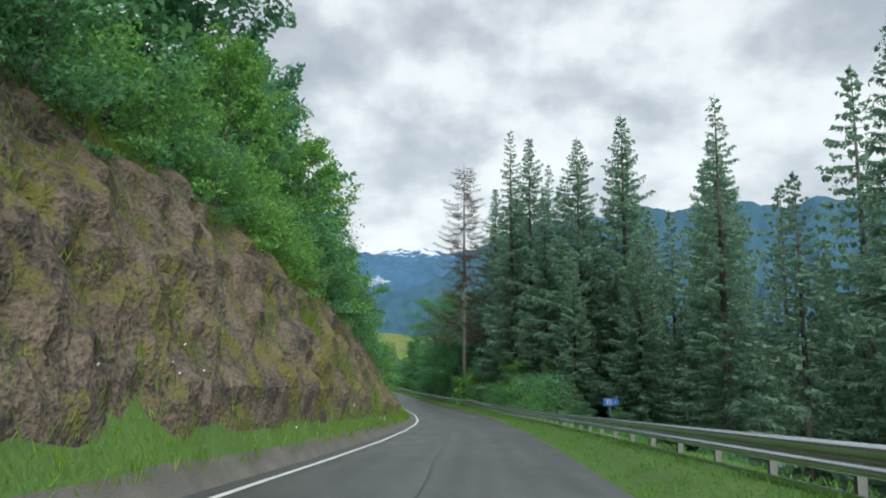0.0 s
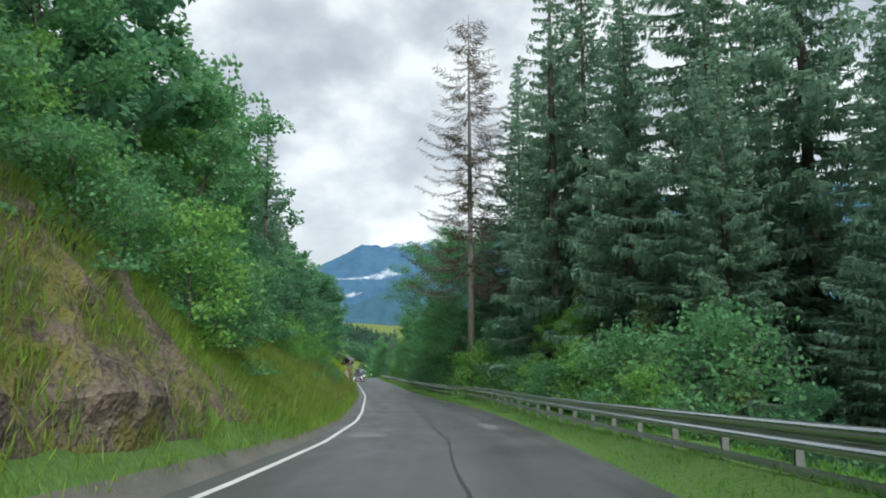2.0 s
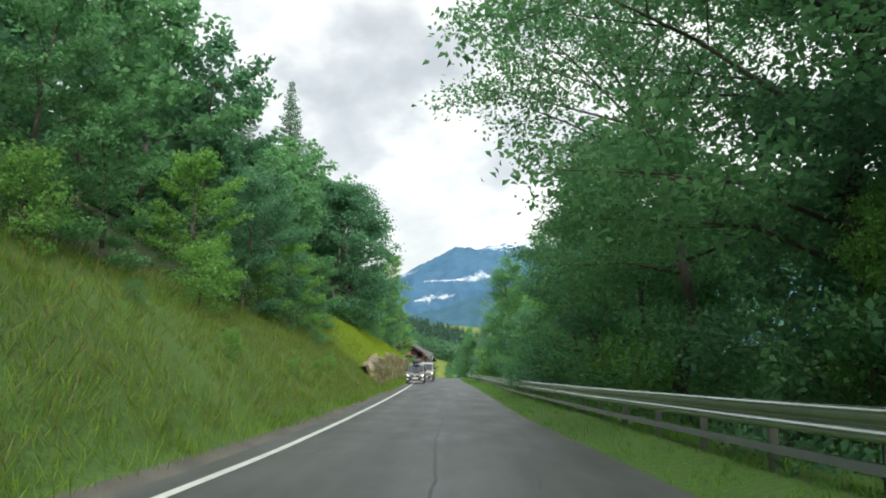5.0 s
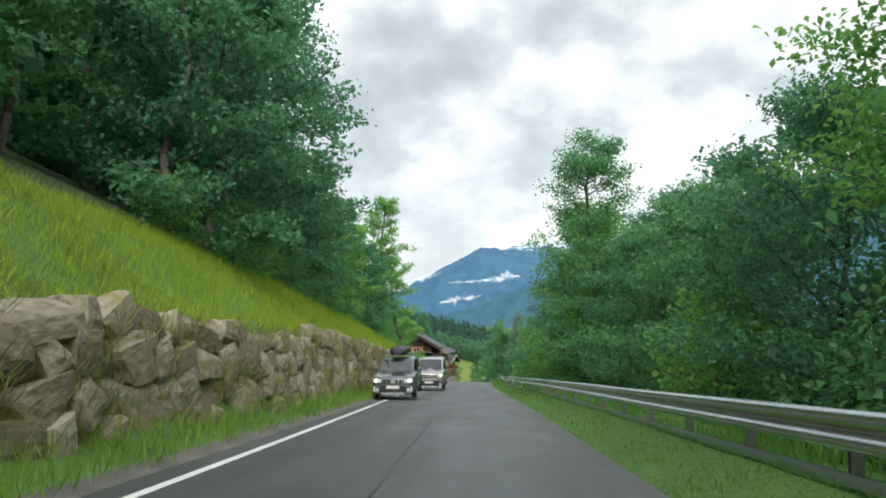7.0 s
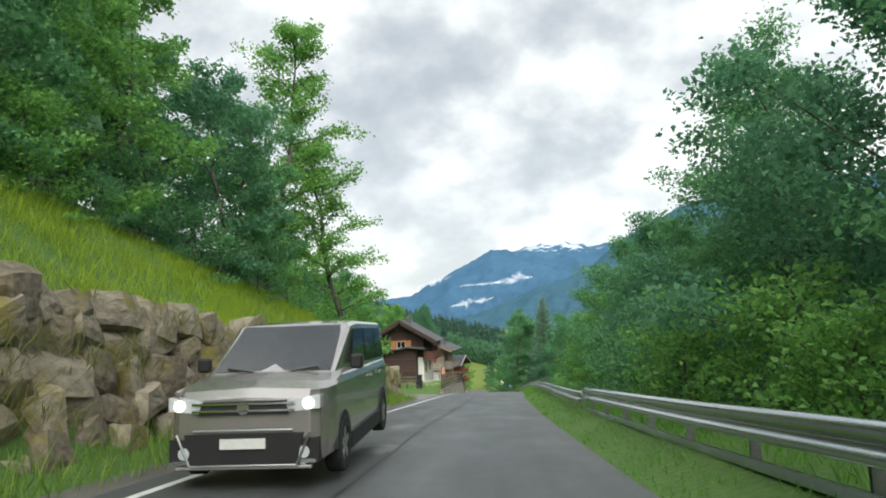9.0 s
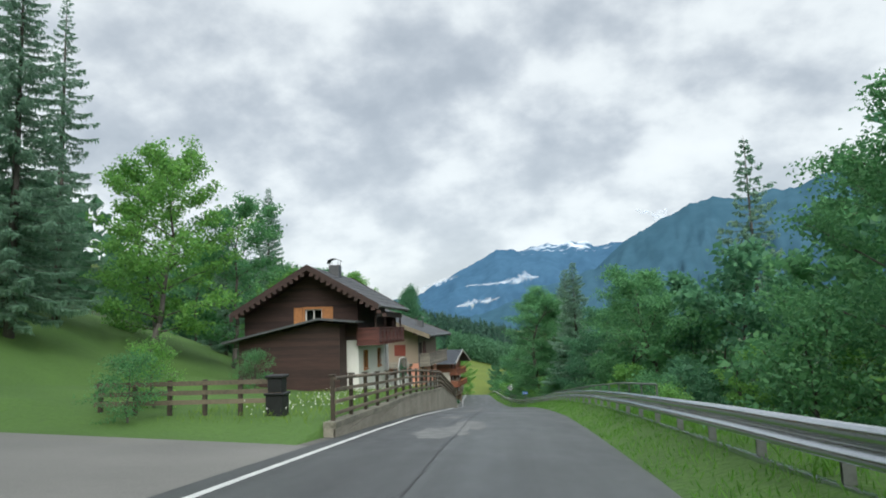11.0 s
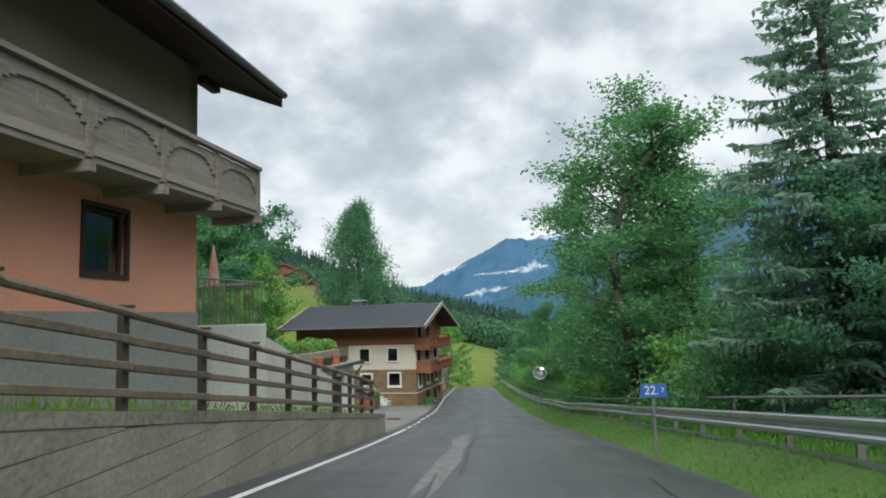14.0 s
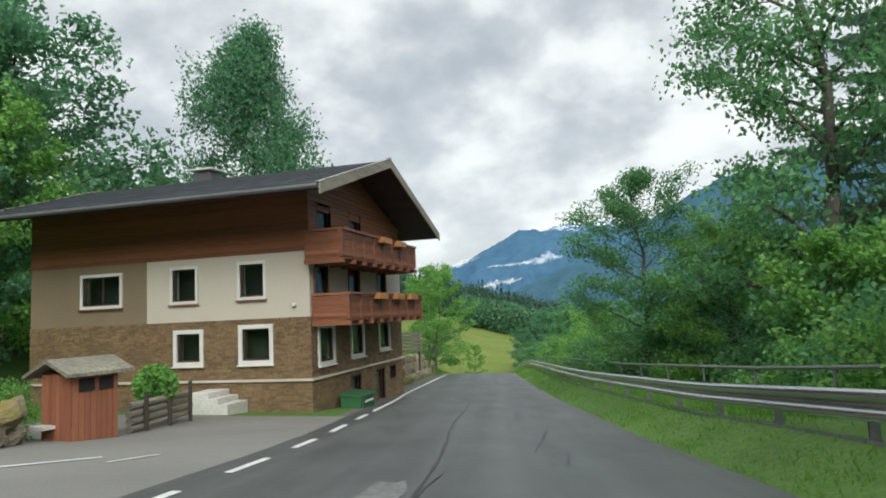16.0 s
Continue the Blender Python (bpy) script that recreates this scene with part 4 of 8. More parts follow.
def plant(kind, x, y, h, base_h, turn, sink=0.0, wide=1.0):
    """Stand a tree of a kind at a place; h is its height in metres."""
    z = float(ground_z(x, y)) - sink
    s = h / base_h
    m = pose(x, y, z, 0, 0, turn) @ Matrix.Diagonal((s * wide, s * wide, s, 1))
    if kind.name not in _used:
        _used.add(kind.name)
        kind.matrix_world = m
        return kind
    kind_copy = copy_thing(kind, pose(0, 0, 0))
    kind_copy.matrix_basis = m
    return kind_copy


rt = random.Random(5)
BH = [13.0, 12.0, 12.5, 15.0]
SH = [26.0, 24.0, 25.0]


def conifer(k, x, y, top, wide=1.0):
    z = float(ground_z(x, y))
    if k == 3:
        return plant(SPRUCE_REAR, x, y, top - z, 25.0, rt.uniform(0, 360))
    return plant(SPRUCE[k], x, y, top - z, SH[k], rt.uniform(0, 360), 0.0, wide)


def rail_x(y):
    return float(road_x(y)) + float(rail_off(y))


# spruces on the slope beyond the guard rail
for k, x, y, top in [(2, 7.9, 74, 23.5), (1, 10.2, 75, 23.0), (1, 7.4, 90, 20), (1, 9.2, 84, 19), (0, 13.0, 61.5, 19.0), (2, 11.9, 72, 19.0), (1, 17.5, 62, 21.5), (2, 10.0, 80, 17), (3, 15.0, 82, 18), (3, 21.0, 74, 19),
                     (3, 17.0, 92, 14), (0, 23.0, 54, 17), (3, 27.0, 66, 18), (2, 19.0, 44, 17), (1, 25.0, 34, 19), (0, 21.0, 24, 20), (3, 30.0, 46, 20), (2, 20.0, 8, 21), (3, 27.0, 14, 22),
                     (1, 10.5, 66, 15), (3, 12.0, 100, 10), (3, 34, 78, 20), (3, 30, 92, 15), (1, 11.5, 57, 7), (0, 16, 53, 9), (3, 18, 56, 11), (0, 15, 67, 12), (3, 22, 62, 12), (3, 17, 74, 14), (3, 19, 36, 9), (3, 16, 29, 8)]:
    conifer(k, x, y, top, 0.95 if x < 12 else 1.05)
for x, y, h in ((9.6, 60.5, 8.0), (8.4, 69.0, 9.5), (11.0, 55.0, 6.5), (7.2, 78.0, 8.5), (12.5, 47.0, 6.0)):
    plant(YOUNG, x, y, h, 10.0, rt.uniform(0, 360), 0.3)
plant(LARCH, 2.9, 86.2, 22.5 - float(ground_z(2.9, 86.2)), 29.0, 40)
# shrubs and saplings just behind the rail
for y in np.arange(14, 206, 4.0):
    yy = float(y) + rt.uniform(-1, 1)
    k = 0 if 70 < yy < 94 else rt.choice((0, 1, 1))
    hh = rt.uniform(2.6, 4.4) * (1.0 if yy > 44 else 0.7)
    plant(BUSH[k], rail_x(yy) + 2.3 + rt.uniform(-0.2, 0.9) + (2.5 if yy < 46 else 0), yy, hh, (3.2, 3.6)[k], rt.uniform(0, 360), 0.3)
for x, y, h, k in [(9.9, 54, 3.6, 2), (8.8, 60, 4.4, 2), (10.5, 50, 4.5, 1), (7.5, 68, 7.5, 2), (7.2, 73, 8, 2), (6.0, 79, 9, 1), (4.8, 84, 6.5, 2), (12, 45, 5, 1), (4.0, 89.5, 6.8, 2), (3.2, 94, 6.2, 2)]:
    plant(BROAD[k], x, y, h, BH[k], rt.uniform(0, 360), 0.3, 0.8)
for y, du, h, turn in ((79.0, 2.6, 3.9, 20), (81.5, 2.2, 4.6, 140), (84.2, 2.3, 4.9, 260), (87.2, 2.4, 4.6, 75)):
    plant(BUSH[0], rail_x(y) + du, y, h, 3.2, turn, 0.3, 1.15)
for y, du, h, turn in ((68.0, 2.8, 3.6, 50), (72.0, 2.6, 3.5, 190), (75.5, 2.7, 3.8, 310)):
    plant(BUSH[1], rail_x(y) + du, y, h, 3.6, turn, 0.3, 1.1)
# broadleaf trees along the outer side of the road
plant(MAPLE, 0.9, 104.5, 17.5, 17.0, 75, 0.3)
plant(MAPLE, 4.2, 97.0, 18.5, 17.0, 200, 0.3)
for y, du, h, k in [(93, 5.5, 14, 1), (100, 6.5, 15, 1), (110, 4.3, 14, 0), (116, 4.0, 13, 1), (122, 4.2, 12.5, 0), (128.5, 4.2, 12, 2), (134, 5.2, 10.5, 1), (140, 5.2, 10.5, 0), (146, 5.0, 11, 1),
                    (151, 4.0, 15.5, 3), (156.5, 4.4, 13, 2), (162, 5.0, 14.5, 3), (167, 6.2, 13, 1), (173, 5.0, 14.5, 3), (178.5, 5.8, 12.0, 0), (184, 5.6, 11.5, 1), (190, 4.6, 11.5, 0), (196, 4.6, 10.5, 2), (202, 4.8, 10, 0)]:
    plant(BROAD[k], rail_x(y) + du, y, h, BH[k], rt.uniform(0, 360), 0.3)
for y in range(92, 208, 6):
    yy = y + rt.uniform(-2, 2)
    plant(REAR[rt.choice((0, 1))], rail_x(yy) + 9.5 + rt.uniform(-1, 1.5), yy, rt.uniform(13, 17), 13.0, rt.uniform(0, 360), 0.3)
for y in range(207, 400, 5):
    yy = y + rt.uniform(-2, 2)
    tall = rt.uniform(5.0, 7.0) if yy < 285 else rt.uniform(6.5, 8.5)
    k = rt.choice((0, 1, 2, 2))
    plant(MIDT[k], rail_x(yy) + 5.0 + rt.uniform(-0.8, 1.2), yy, tall, BH[k], rt.uniform(0, 360), 0.4)
    plant(REAR[rt.choice((0, 1))], rail_x(yy) + 10.0 + rt.uniform(-1, 2), yy, rt.uniform(13, 16) if yy < 262 else rt.uniform(10, 13) if yy < 285 else rt.uniform(10, 12.5), 13.0, rt.uniform(0, 360), 0.4)
plant(BROAD[3], -24.9, 268.0, 14.8, 15.0, 20, 0.3, 1.4)
plant(BROAD[3], -23.2, 267.2, 14.4, 15.0, 130, 0.3, 1.4)
plant(BROAD[3], -26.2, 290.0, 21.5, 15.0, 200, 0.3, 0.85)
for x, y, h in ((-15.5, 240, 13.0), (-17.0, 247, 12.5), (-13.8, 234, 13.5), (-19.0, 256, 10.5), (-21.5, 284, 13.0), (-20.5, 279, 14.0), (-26.5, 302, 9.5), (-24.5, 297, 10.5)):
    plant(BROAD[rt.choice((0, 1))], x, y, h, 12.7, rt.uniform(0, 360), 0.4)
for x, y, h, k in ((-22.3, 258.5, 3.6, 1), (-22.6, 262.0, 4.2, 0), (-22.9, 265.3, 4.4, 1), (-23.4, 268.8, 4.0, 1), (-24.2, 272.6, 3.8, 0), (-24.9, 276.5, 3.6, 1), (-25.8, 281.0, 3.4, 1)):
    plant(BUSH[k], x, y, h, (3.2, 3.6)[k], rt.uniform(0, 360), 0.3)
plant(BROAD[0], -24.6, 272.5, 8.5, 13.0, 120, 0.3)
plant(BROAD[0], -26.4, 279.5, 7.5, 13.0, 220, 0.3)
plant(BROAD[0], -30.4, 298.0, 10.0, 13.0, 140, 0.3)
plant(BROAD[2], -28.6, 296.0, 9.0, 12.5, 77, 0.3)
for k, x, y, top in [(0, -22.0, 293, -8.0), (1, -19.7, 257.5, -10.2), (3, -6, 240, -3)]:
    conifer(k, x, y, top, 1.4)
for y in np.arange(274, 322, 2.6):
    yy = float(y) + rt.uniform(-0.6, 0.6)
    k = rt.choice((0, 0, 1))
    plant(BUSH[k], rail_x(yy) + rt.uniform(2.4, 3.6), yy, rt.uniform(2.6, 4.0), (3.2, 3.6)[k], rt.uniform(0, 360), 0.4)
for y in range(210, 345, 6):
    yy = y + rt.uniform(-1.5, 1.5)
    k = rt.choice((0, 1))
    plant(BUSH[k], rail_x(yy) + rt.uniform(2.2, 3.2), yy, rt.uniform(1.8, 3.0), (3.2, 3.6)[k], rt.uniform(0, 360), 0.6)
# trees on the cut bank
for y in np.arange(-20, 186, 4.6):
    for row, du in enumerate((4.8, 9.4)):
        yy = float(y) + rt.uniform(-1.6, 1.6)
        if row == 0 and (yy < 22 or 124 < yy < 134):
            continue
        x = float(road_x(yy)) + float(left_edge(yy)) - du - rt.uniform(-0.6, 1.2) - (1.3 if yy > 134 else 0)
        if row:
            plant(REAR[rt.choice((0, 1))], x, yy, 13.0 * rt.uniform(0.85, 1.2) * (1.15 if yy < 62 else 0.8 if 90 < yy < 124 else 0.95 if yy < 152 else 0.7), 13.0, rt.uniform(0, 360), 0.3)
            continue
        # from y 134 to 160 the dark leaf colour carries the bank's shade
        k = 1 if 58 < yy < 84 or 134 < yy < 160 else rt.choice((0, 2, 0, 1, 2))
        hh = rt.uniform(6.5, 9.5) if yy < 62 else rt.uniform(12.5, 14.5) if 136 < yy < 152 else rt.uniform(7.5, 9.5) if yy > 134 else rt.uniform(4.6, 6.4) if yy > 90 else rt.uniform(5.0, 7.5)
        plant(MIDT[k], x, yy, hh, BH[k], rt.uniform(0, 360), 0.3)
for y in np.arange(68, 120, 4.0):
    yy = float(y) + rt.uniform(-1.8, 1.8)
    k = rt.choice((0, 1))
    plant(BUSH[k], float(road_x(yy)) + float(left_edge(yy)) - rt.uniform(1.6, 3.4), yy, rt.uniform(0.5, 1.2), (3.2, 3.6)[k], rt.uniform(0, 360), 0.1)
for y in np.arange(6, 52, 1.7):
    yy = float(y) + rt.uniform(-0.6, 0.6)
    k = rt.choice((0, 1, 1))
    plant(BUSH[k], float(road_x(yy)) + float(left_edge(yy)) - rt.uniform(2.5, 3.6), yy, rt.uniform(2.4, 3.8), (3.2, 3.6)[k], rt.uniform(0, 360), 0.6)
plant(SLIM, -26.0, 187.0, 14.5, 14.0, 10, 0.3)
plant(SLIM, -27.8, 183.0, 15.0, 14.0, 150, 0.3)
for y in list(np.arange(20, 122, 5.0)) + list(np.arange(136, 188, 3.0)):
    yy = float(y) + rt.uniform(-1.5, 1.5)
    k = rt.choice((0, 1))
    plant(BUSH[k], float(road_x(yy)) + float(left_edge(yy)) - rt.uniform(3.6, 5.0) - (0.8 if yy > 130 else 0), yy, rt.uniform(1.6, 2.8), (3.2, 3.6)[k], rt.uniform(0, 360), 0.3)
for k, x, y, top in [(1, -41.5, 177, 28.5), (1, -46, 170, 26), (2, -39.5, 185, 17), (3, -46, 190, 20), (1, -52, 205, 12), (0, -45, 214, 4.5), (2, -50, 222, 6), (0, -49.7, 248.4, -1.6), (1, -53.0, 246.0, -3.5), (2, -9.9, 72, 10.2), (2, -14.5, 72, 13.5), (0, -17.5, 66, 14)]:
    conifer(k, x, y, top)
# behind the farmhouses
for x, y, h, k in [(-44.5, 246.5, 12, 2), (-44, 232, 13, 0), (-48, 229, 14, 2), (-50, 248, 9, 2), (-47, 255, 8, 1), (-53, 262, 9, 0), (-52, 272, 7, 2), (-57, 280, 8, 1), (-60, 288, 8, 0), (-45.5, 224, 14, 2),
                   (-45.2, 304, 5.0, 2), (-46.6, 309, 6.5, 0), (-44.8, 316.5, 8.0, 2), (-46.2, 321, 7.5, 2), (-47.2, 327, 6.5, 0), (-52, 312, 6.5, 2), (-57, 322, 7, 1), (-56, 380, 6.0, 2), (-55.6, 289.5, 9.5, 2), (-57.5, 285, 9, 0), (-61, 297, 18, 0), (-66, 300, 21, 1), (-59, 293, 12, 1), (-65, 303, 13, 2), (-63.5, 295, 16, 0)]:
    plant(MIDT[k], x, y, h, BH[k], rt.uniform(0, 360), 0.3)
for x, y, h in [(-62, 270, 10), (-66, 282, 11), (-64, 332, 7), (-56, 256, 11), (-60, 262, 12), (-57, 268, 11), (-65, 262, 13), (-63, 256, 12), (-70, 272, 12), (-70, 285, 11)]:
    plant(REAR[rt.choice((0, 1))], x, y, h, 13.0, rt.uniform(0, 360), 0.3)
for x, y, top, k, turn in ((-45.1, 255.8, -9.5, 2, 10), (-43.7, 257.2, -11.2, 2, 120), (-45.6, 252.6, -9.2, 0, 220), (-43.3, 259.4, -12.4, 1, 300)):
    plant(MIDT[k], x, y, top - float(ground_z(x, y)), BH[k], turn, 0.3, 0.8)
plant(SPRUCE_REAR, -46.4, 258.6, -9.6 - float(ground_z(-46.4, 258.6)), 25.0, 60)
for x, y, top, k, turn in ((-61.6, 298.3, -8.5, 1, 30), (-59.0, 293.8, -14.5, 2, 80)):
    plant(MIDT[k], x, y, top - float(ground_z(x, y)), BH[k], turn, 0.3)
plant(BIRCH, -50.3, 304.5, 19.8, 15.5, 10, 0.3, 0.78)


# ---- far woods ----
def far_woods(name, label, count, region, mat, seed, conic, hmin, hmax, dens=26, leaf=0.12):
    rng = np.random.default_rng(seed)
    C, A, B = [], [], []
    placed = 0
    while placed < count:
        x, y = region(rng)
        z = float(ground_z(x, y))
        h = rng.uniform(hmin, hmax)
        placed += 1
        k = dens
        for i in range(k):
            f = (i + 0.5) / k
            a = rng.random() * 6.283
            if conic:
                r = h * 0.17 * (1 - f) * rng.uniform(0.3, 1.0)
                c = (x + math.cos(a) * r, y + math.sin(a) * r, z + h * (0.06 + 0.94 * f))
                s = h * (0.09 if k < 60 else 0.045) * (1.15 - f)
                A.append((-math.sin(a) * s, math.cos(a) * s, -0.1 * s))
                B.append((math.cos(a) * s * 0.3, math.sin(a) * s * 0.3, s * 1.0))
            else:
                r = h * 0.36 * math.sin(math.pi * (0.15 + 0.8 * f)) * rng.uniform(0.5, 1.0)
                c = (x + math.cos(a) * r, y + math.sin(a) * r, z + h * (0.05 + 0.9 * f))
                s = h * leaf
                v = rng.normal(size=3)
                v /= np.linalg.norm(v)
                w = np.cross(v, rng.normal(size=3))
                w /= np.linalg.norm(w)
                A.append(tuple(v * s))
                B.append(tuple(w * s))
            C.append(c)
    return tagged(quads(name, C, A, B, mat, square=conic), label, "forest", kind="stuff")


def on_pasture(x, y):
    """The open strip of pasture that climbs to the brown chalet."""
    a, r = math.degrees(math.atan2(-(x + 27), y - 247)), math.hypot(x + 27, y - 247)
    return 23.5 < a < 29.5 and 62 < r < 235


def sector(a0, a1, r0, r1):
    def pick(rng):
        while True:
            a, r = radians(rng.uniform(a0, a1)), math.sqrt(rng.uniform(r0 * r0, r1 * r1))
            x, y = -27 - math.sin(a) * r, 247 + math.cos(a) * r
            if not on_pasture(x, y):
                return x, y
    return pick


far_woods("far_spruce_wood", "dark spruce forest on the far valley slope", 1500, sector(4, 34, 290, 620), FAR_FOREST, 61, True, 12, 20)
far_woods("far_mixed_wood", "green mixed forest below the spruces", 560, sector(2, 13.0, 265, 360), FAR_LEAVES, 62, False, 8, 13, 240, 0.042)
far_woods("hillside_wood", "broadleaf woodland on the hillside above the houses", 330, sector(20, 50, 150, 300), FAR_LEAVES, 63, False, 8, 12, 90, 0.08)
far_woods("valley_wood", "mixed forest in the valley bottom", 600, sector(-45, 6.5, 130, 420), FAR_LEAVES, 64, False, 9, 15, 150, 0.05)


def slope(side, y0, y1, d0, d1):
    def pick(rng):
        while True:
            y, d = rng.uniform(y0, y1), rng.uniform(d0, d1)
            x = float(road_x(y)) + (float(left_edge(y)) - d if side < 0 else float(rail_off(y)) + d)
            if not on_pasture(x, y):
                return x, y
    return pick


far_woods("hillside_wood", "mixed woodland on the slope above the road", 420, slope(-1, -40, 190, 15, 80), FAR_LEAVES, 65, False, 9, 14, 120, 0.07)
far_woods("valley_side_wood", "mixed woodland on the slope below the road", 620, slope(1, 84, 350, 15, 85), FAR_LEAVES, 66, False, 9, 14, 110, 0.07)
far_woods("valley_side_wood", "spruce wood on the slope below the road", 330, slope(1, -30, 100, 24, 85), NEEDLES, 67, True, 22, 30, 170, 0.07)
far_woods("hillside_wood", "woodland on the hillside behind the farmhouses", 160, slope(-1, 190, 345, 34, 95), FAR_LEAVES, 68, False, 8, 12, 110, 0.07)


# ---- guard rail ----
def guard_rail(y0, y1, height, label):
    root = thing("guardrail", label, "guardrail", (float(road_x(y0)), y0, float(road_z(y0))), group="guard rails")
    inv = root.matrix_world.inverted()
    ys = np.arange(y0, y1 + 0.01, 1.0)
    prof = [(0.0, 0.0), (0.04, 0.006), (0.07, -0.012), (0.085, -0.045), (0.083, -0.085), (0.055, -0.12), (0.018, -0.145), (0.008, -0.16), (0.018, -0.175), (0.055, -0.20), (0.083, -0.235), (0.085, -0.27), (0.065, -0.298), (0.02, -0.312)]

    def sweep(name, prof, off, top, mat, lab=""):
        vs, fs = [], []
        for y in ys:
            hx = float(road_x(y)) + float(rail_off(y)) + off
            for px, pz in prof:
                vs.append(inv @ Vector((hx - px, float(y), float(road_z(y)) + float(height(y)) + top + pz)))
        n = len(prof)
        for i in range(len(ys) - 1):
            for j in range(n - 1):
                fs.append((i * n + j, i * n + j + 1, (i + 1) * n + j + 1, (i + 1) * n + j))
        ob = mesh_object(name, vs, fs, mat, root, smooth=name == "beam")
        so = ob.modifiers.new("thickness", "SOLIDIFY")
        so.thickness = 0.006
        if lab:
            ob["label"] = lab
        return ob
    sweep("beam", prof, 0.0, 0.0, STEEL, "corrugated steel beam")
    sweep("lower_rail", [(0.06, 0.0), (0.06, -0.09), (0.0, -0.09), (0.0, 0.0), (0.06, 0.0)], 0.02, -0.50, STEEL, "narrow lower rail")
    bm = bmesh.new()
    for a, b, c, d in ((-0.05, 0.05, -0.03, -0.022), (-0.05, 0.05, 0.022, 0.03), (0.042, 0.05, -0.022, 0.022)):
        box(bm, a, b, c, d, -1.55, -0.02)
    first = part("post", bm, STEEL_DULL, root)
    me = first.data
    for i, y in enumerate(np.arange(y0 + 0.7, y1, 2.0)):
        ob = first if i == 0 else new("post", me)
        ob.parent = root
        ob.location = inv @ Vector((float(road_x(y)) + float(rail_off(y)) + 0.075, float(y), float(road_z(y)) + float(height(y))))
    return root


guard_rail(-12.0, 171.0, table([0, 40, 60, 75, 105, 130, 171], [0.9, 0.93, 1.0, 1.12, 1.05, 0.95, 0.9]), "galvanised steel guard rail with posts along the grass verge")
guard_rail(171.6, 352.0, table([171, 215, 250, 270, 280, 300, 352], [0.78, 0.95, 1.0, 1.03, 0.98, 0.92, 0.8]), "galvanised steel guard rail running down the outer bend")


# ---- rock cut beside the road ----
def rock_face():
    ys = np.arange(-20, 54, 0.22)
    ds = np.linspace(0.45, 4.4, 32)
    vs = []
    for y in ys:
        fade = 1.0 - float(smooth(38, 52, y))
        for k, d in enumerate(ds):
            u = float(left_edge(y)) - d
            x = float(road_x(y)) + u
            z = float(road_z(y) + left_height(y, d))
            p = Vector((x, y, z))
            big = noise.noise(p / 1.7) * 0.55 + noise.noise(p / 0.7 + Vector((7, 0, 0))) * 0.30 + (0.5 - abs(noise.noise(p / 0.45))) * 0.24 + noise.noise(p / 0.21) * 0.10
            edge = min(1, k / 3.0, (len(ds) - 1 - k) / 3.0)
            o = (0.10 + big) * edge * fade - 0.12 * (1 - edge) - (0.45 if fade < 0.05 else 0)
            vs.append((x + o * 0.85, y + 0.2 * noise.noise(p * 2.0) * edge, z + o * 0.35))
    n = len(ds)
    fs = [(i * n + k, i * n + k + 1, (i + 1) * n + k + 1, (i + 1) * n + k) for i in range(len(ys) - 1) for k in range(n - 1)]
    ob = mesh_object("rock_face", vs, fs, ROCK)
    return tagged(ob, "steep brown rock cutting with moss and grass tufts", "rock face", kind="structure")


rock_face()


# ---- grass and flowers ----
def blades(name, label, spots, mat, seed, hmin, hmax, lean=0.4, width=0.008, kind="stuff"):
    rng = np.random.default_rng(seed)
    p = np.asarray(spots, float)
    n = len(p)
    h = rng.uniform(hmin, hmax, n)
    a = rng.random(n) * 6.283
    side = np.stack([np.cos(a), np.sin(a), 0 * a], 1) * (width * rng.uniform(0.6, 1.5, n))[:, None]
    up = np.stack([rng.normal(size=n) * lean, rng.normal(size=n) * lean, np.ones(n)], 1) * (h * 0.5)[:, None]
    return tagged(quads(name, p + up, side, up, mat), label, "grass", kind=kind)


def strip_spots(rng, n, y0, y1, side, d0, d1, power=1.0, clump=0.5):
    out, got = [], 0
    while got < n:
        y = rng.uniform(y0, y1, 4 * n)
        d = d0 + (d1 - d0) * rng.random(4 * n) ** power
        x = road_x(y) + (left_edge(y) - d if side < 0 else right_edge(y) + d)
        keep = np.array([noise.noise(Vector((p / 1.1, q / 1.1, side * 3.0))) for p, q in zip(x, y)]) > rng.uniform(-1, 0.9, 4 * n) * clump - 0.1
        x, y, d = x[keep], y[keep], d[keep]
        z = ground_z(x, y) - 0.02 + np.where((side < 0) & (y < 44) & (d > 1.2), 0.15, 0.0)
        out.append(np.stack([x, y, z], 1))
        got += len(x)
    return np.concatenate(out)[:n]


gr = np.random.default_rng(77)
blades("verge_grass", "tall green grass on the bank beside the road", strip_spots(gr, 80000, 4, 124, -1, 0.15, 5.0, 1.0), GRASS_BLADES, 1, 0.08, 0.36)
blades("verge_grass", "green grass at the foot of the stone wall", strip_spots(gr, 9000, 122, 188, -1, 0.05, 1.15, 1.0), GRASS_BLADES, 2, 0.15, 0.5)
blades("bank_grass", "bright grass on the slope above the stone wall", strip_spots(gr, 56000, 122, 188, -1, 1.6, 6.0, 1.0), GRASS_BANK, 3, 0.2, 0.50)
blades("bank_grass", "dry seeding grass on the bank", strip_spots(gr, 26000, 50, 130, -1, 0.6, 6.0, 1.0, 1.2), GRASS_DRY, 4, 0.15, 0.45, 0.6)
blades("rock_grass", "grass tufts growing on the rock cutting", strip_spots(gr, 16000, 0, 62, -1, 0.9, 4.2, 1.0, 1.6), GRASS_DRY, 5, 0.08, 0.24, 0.8)
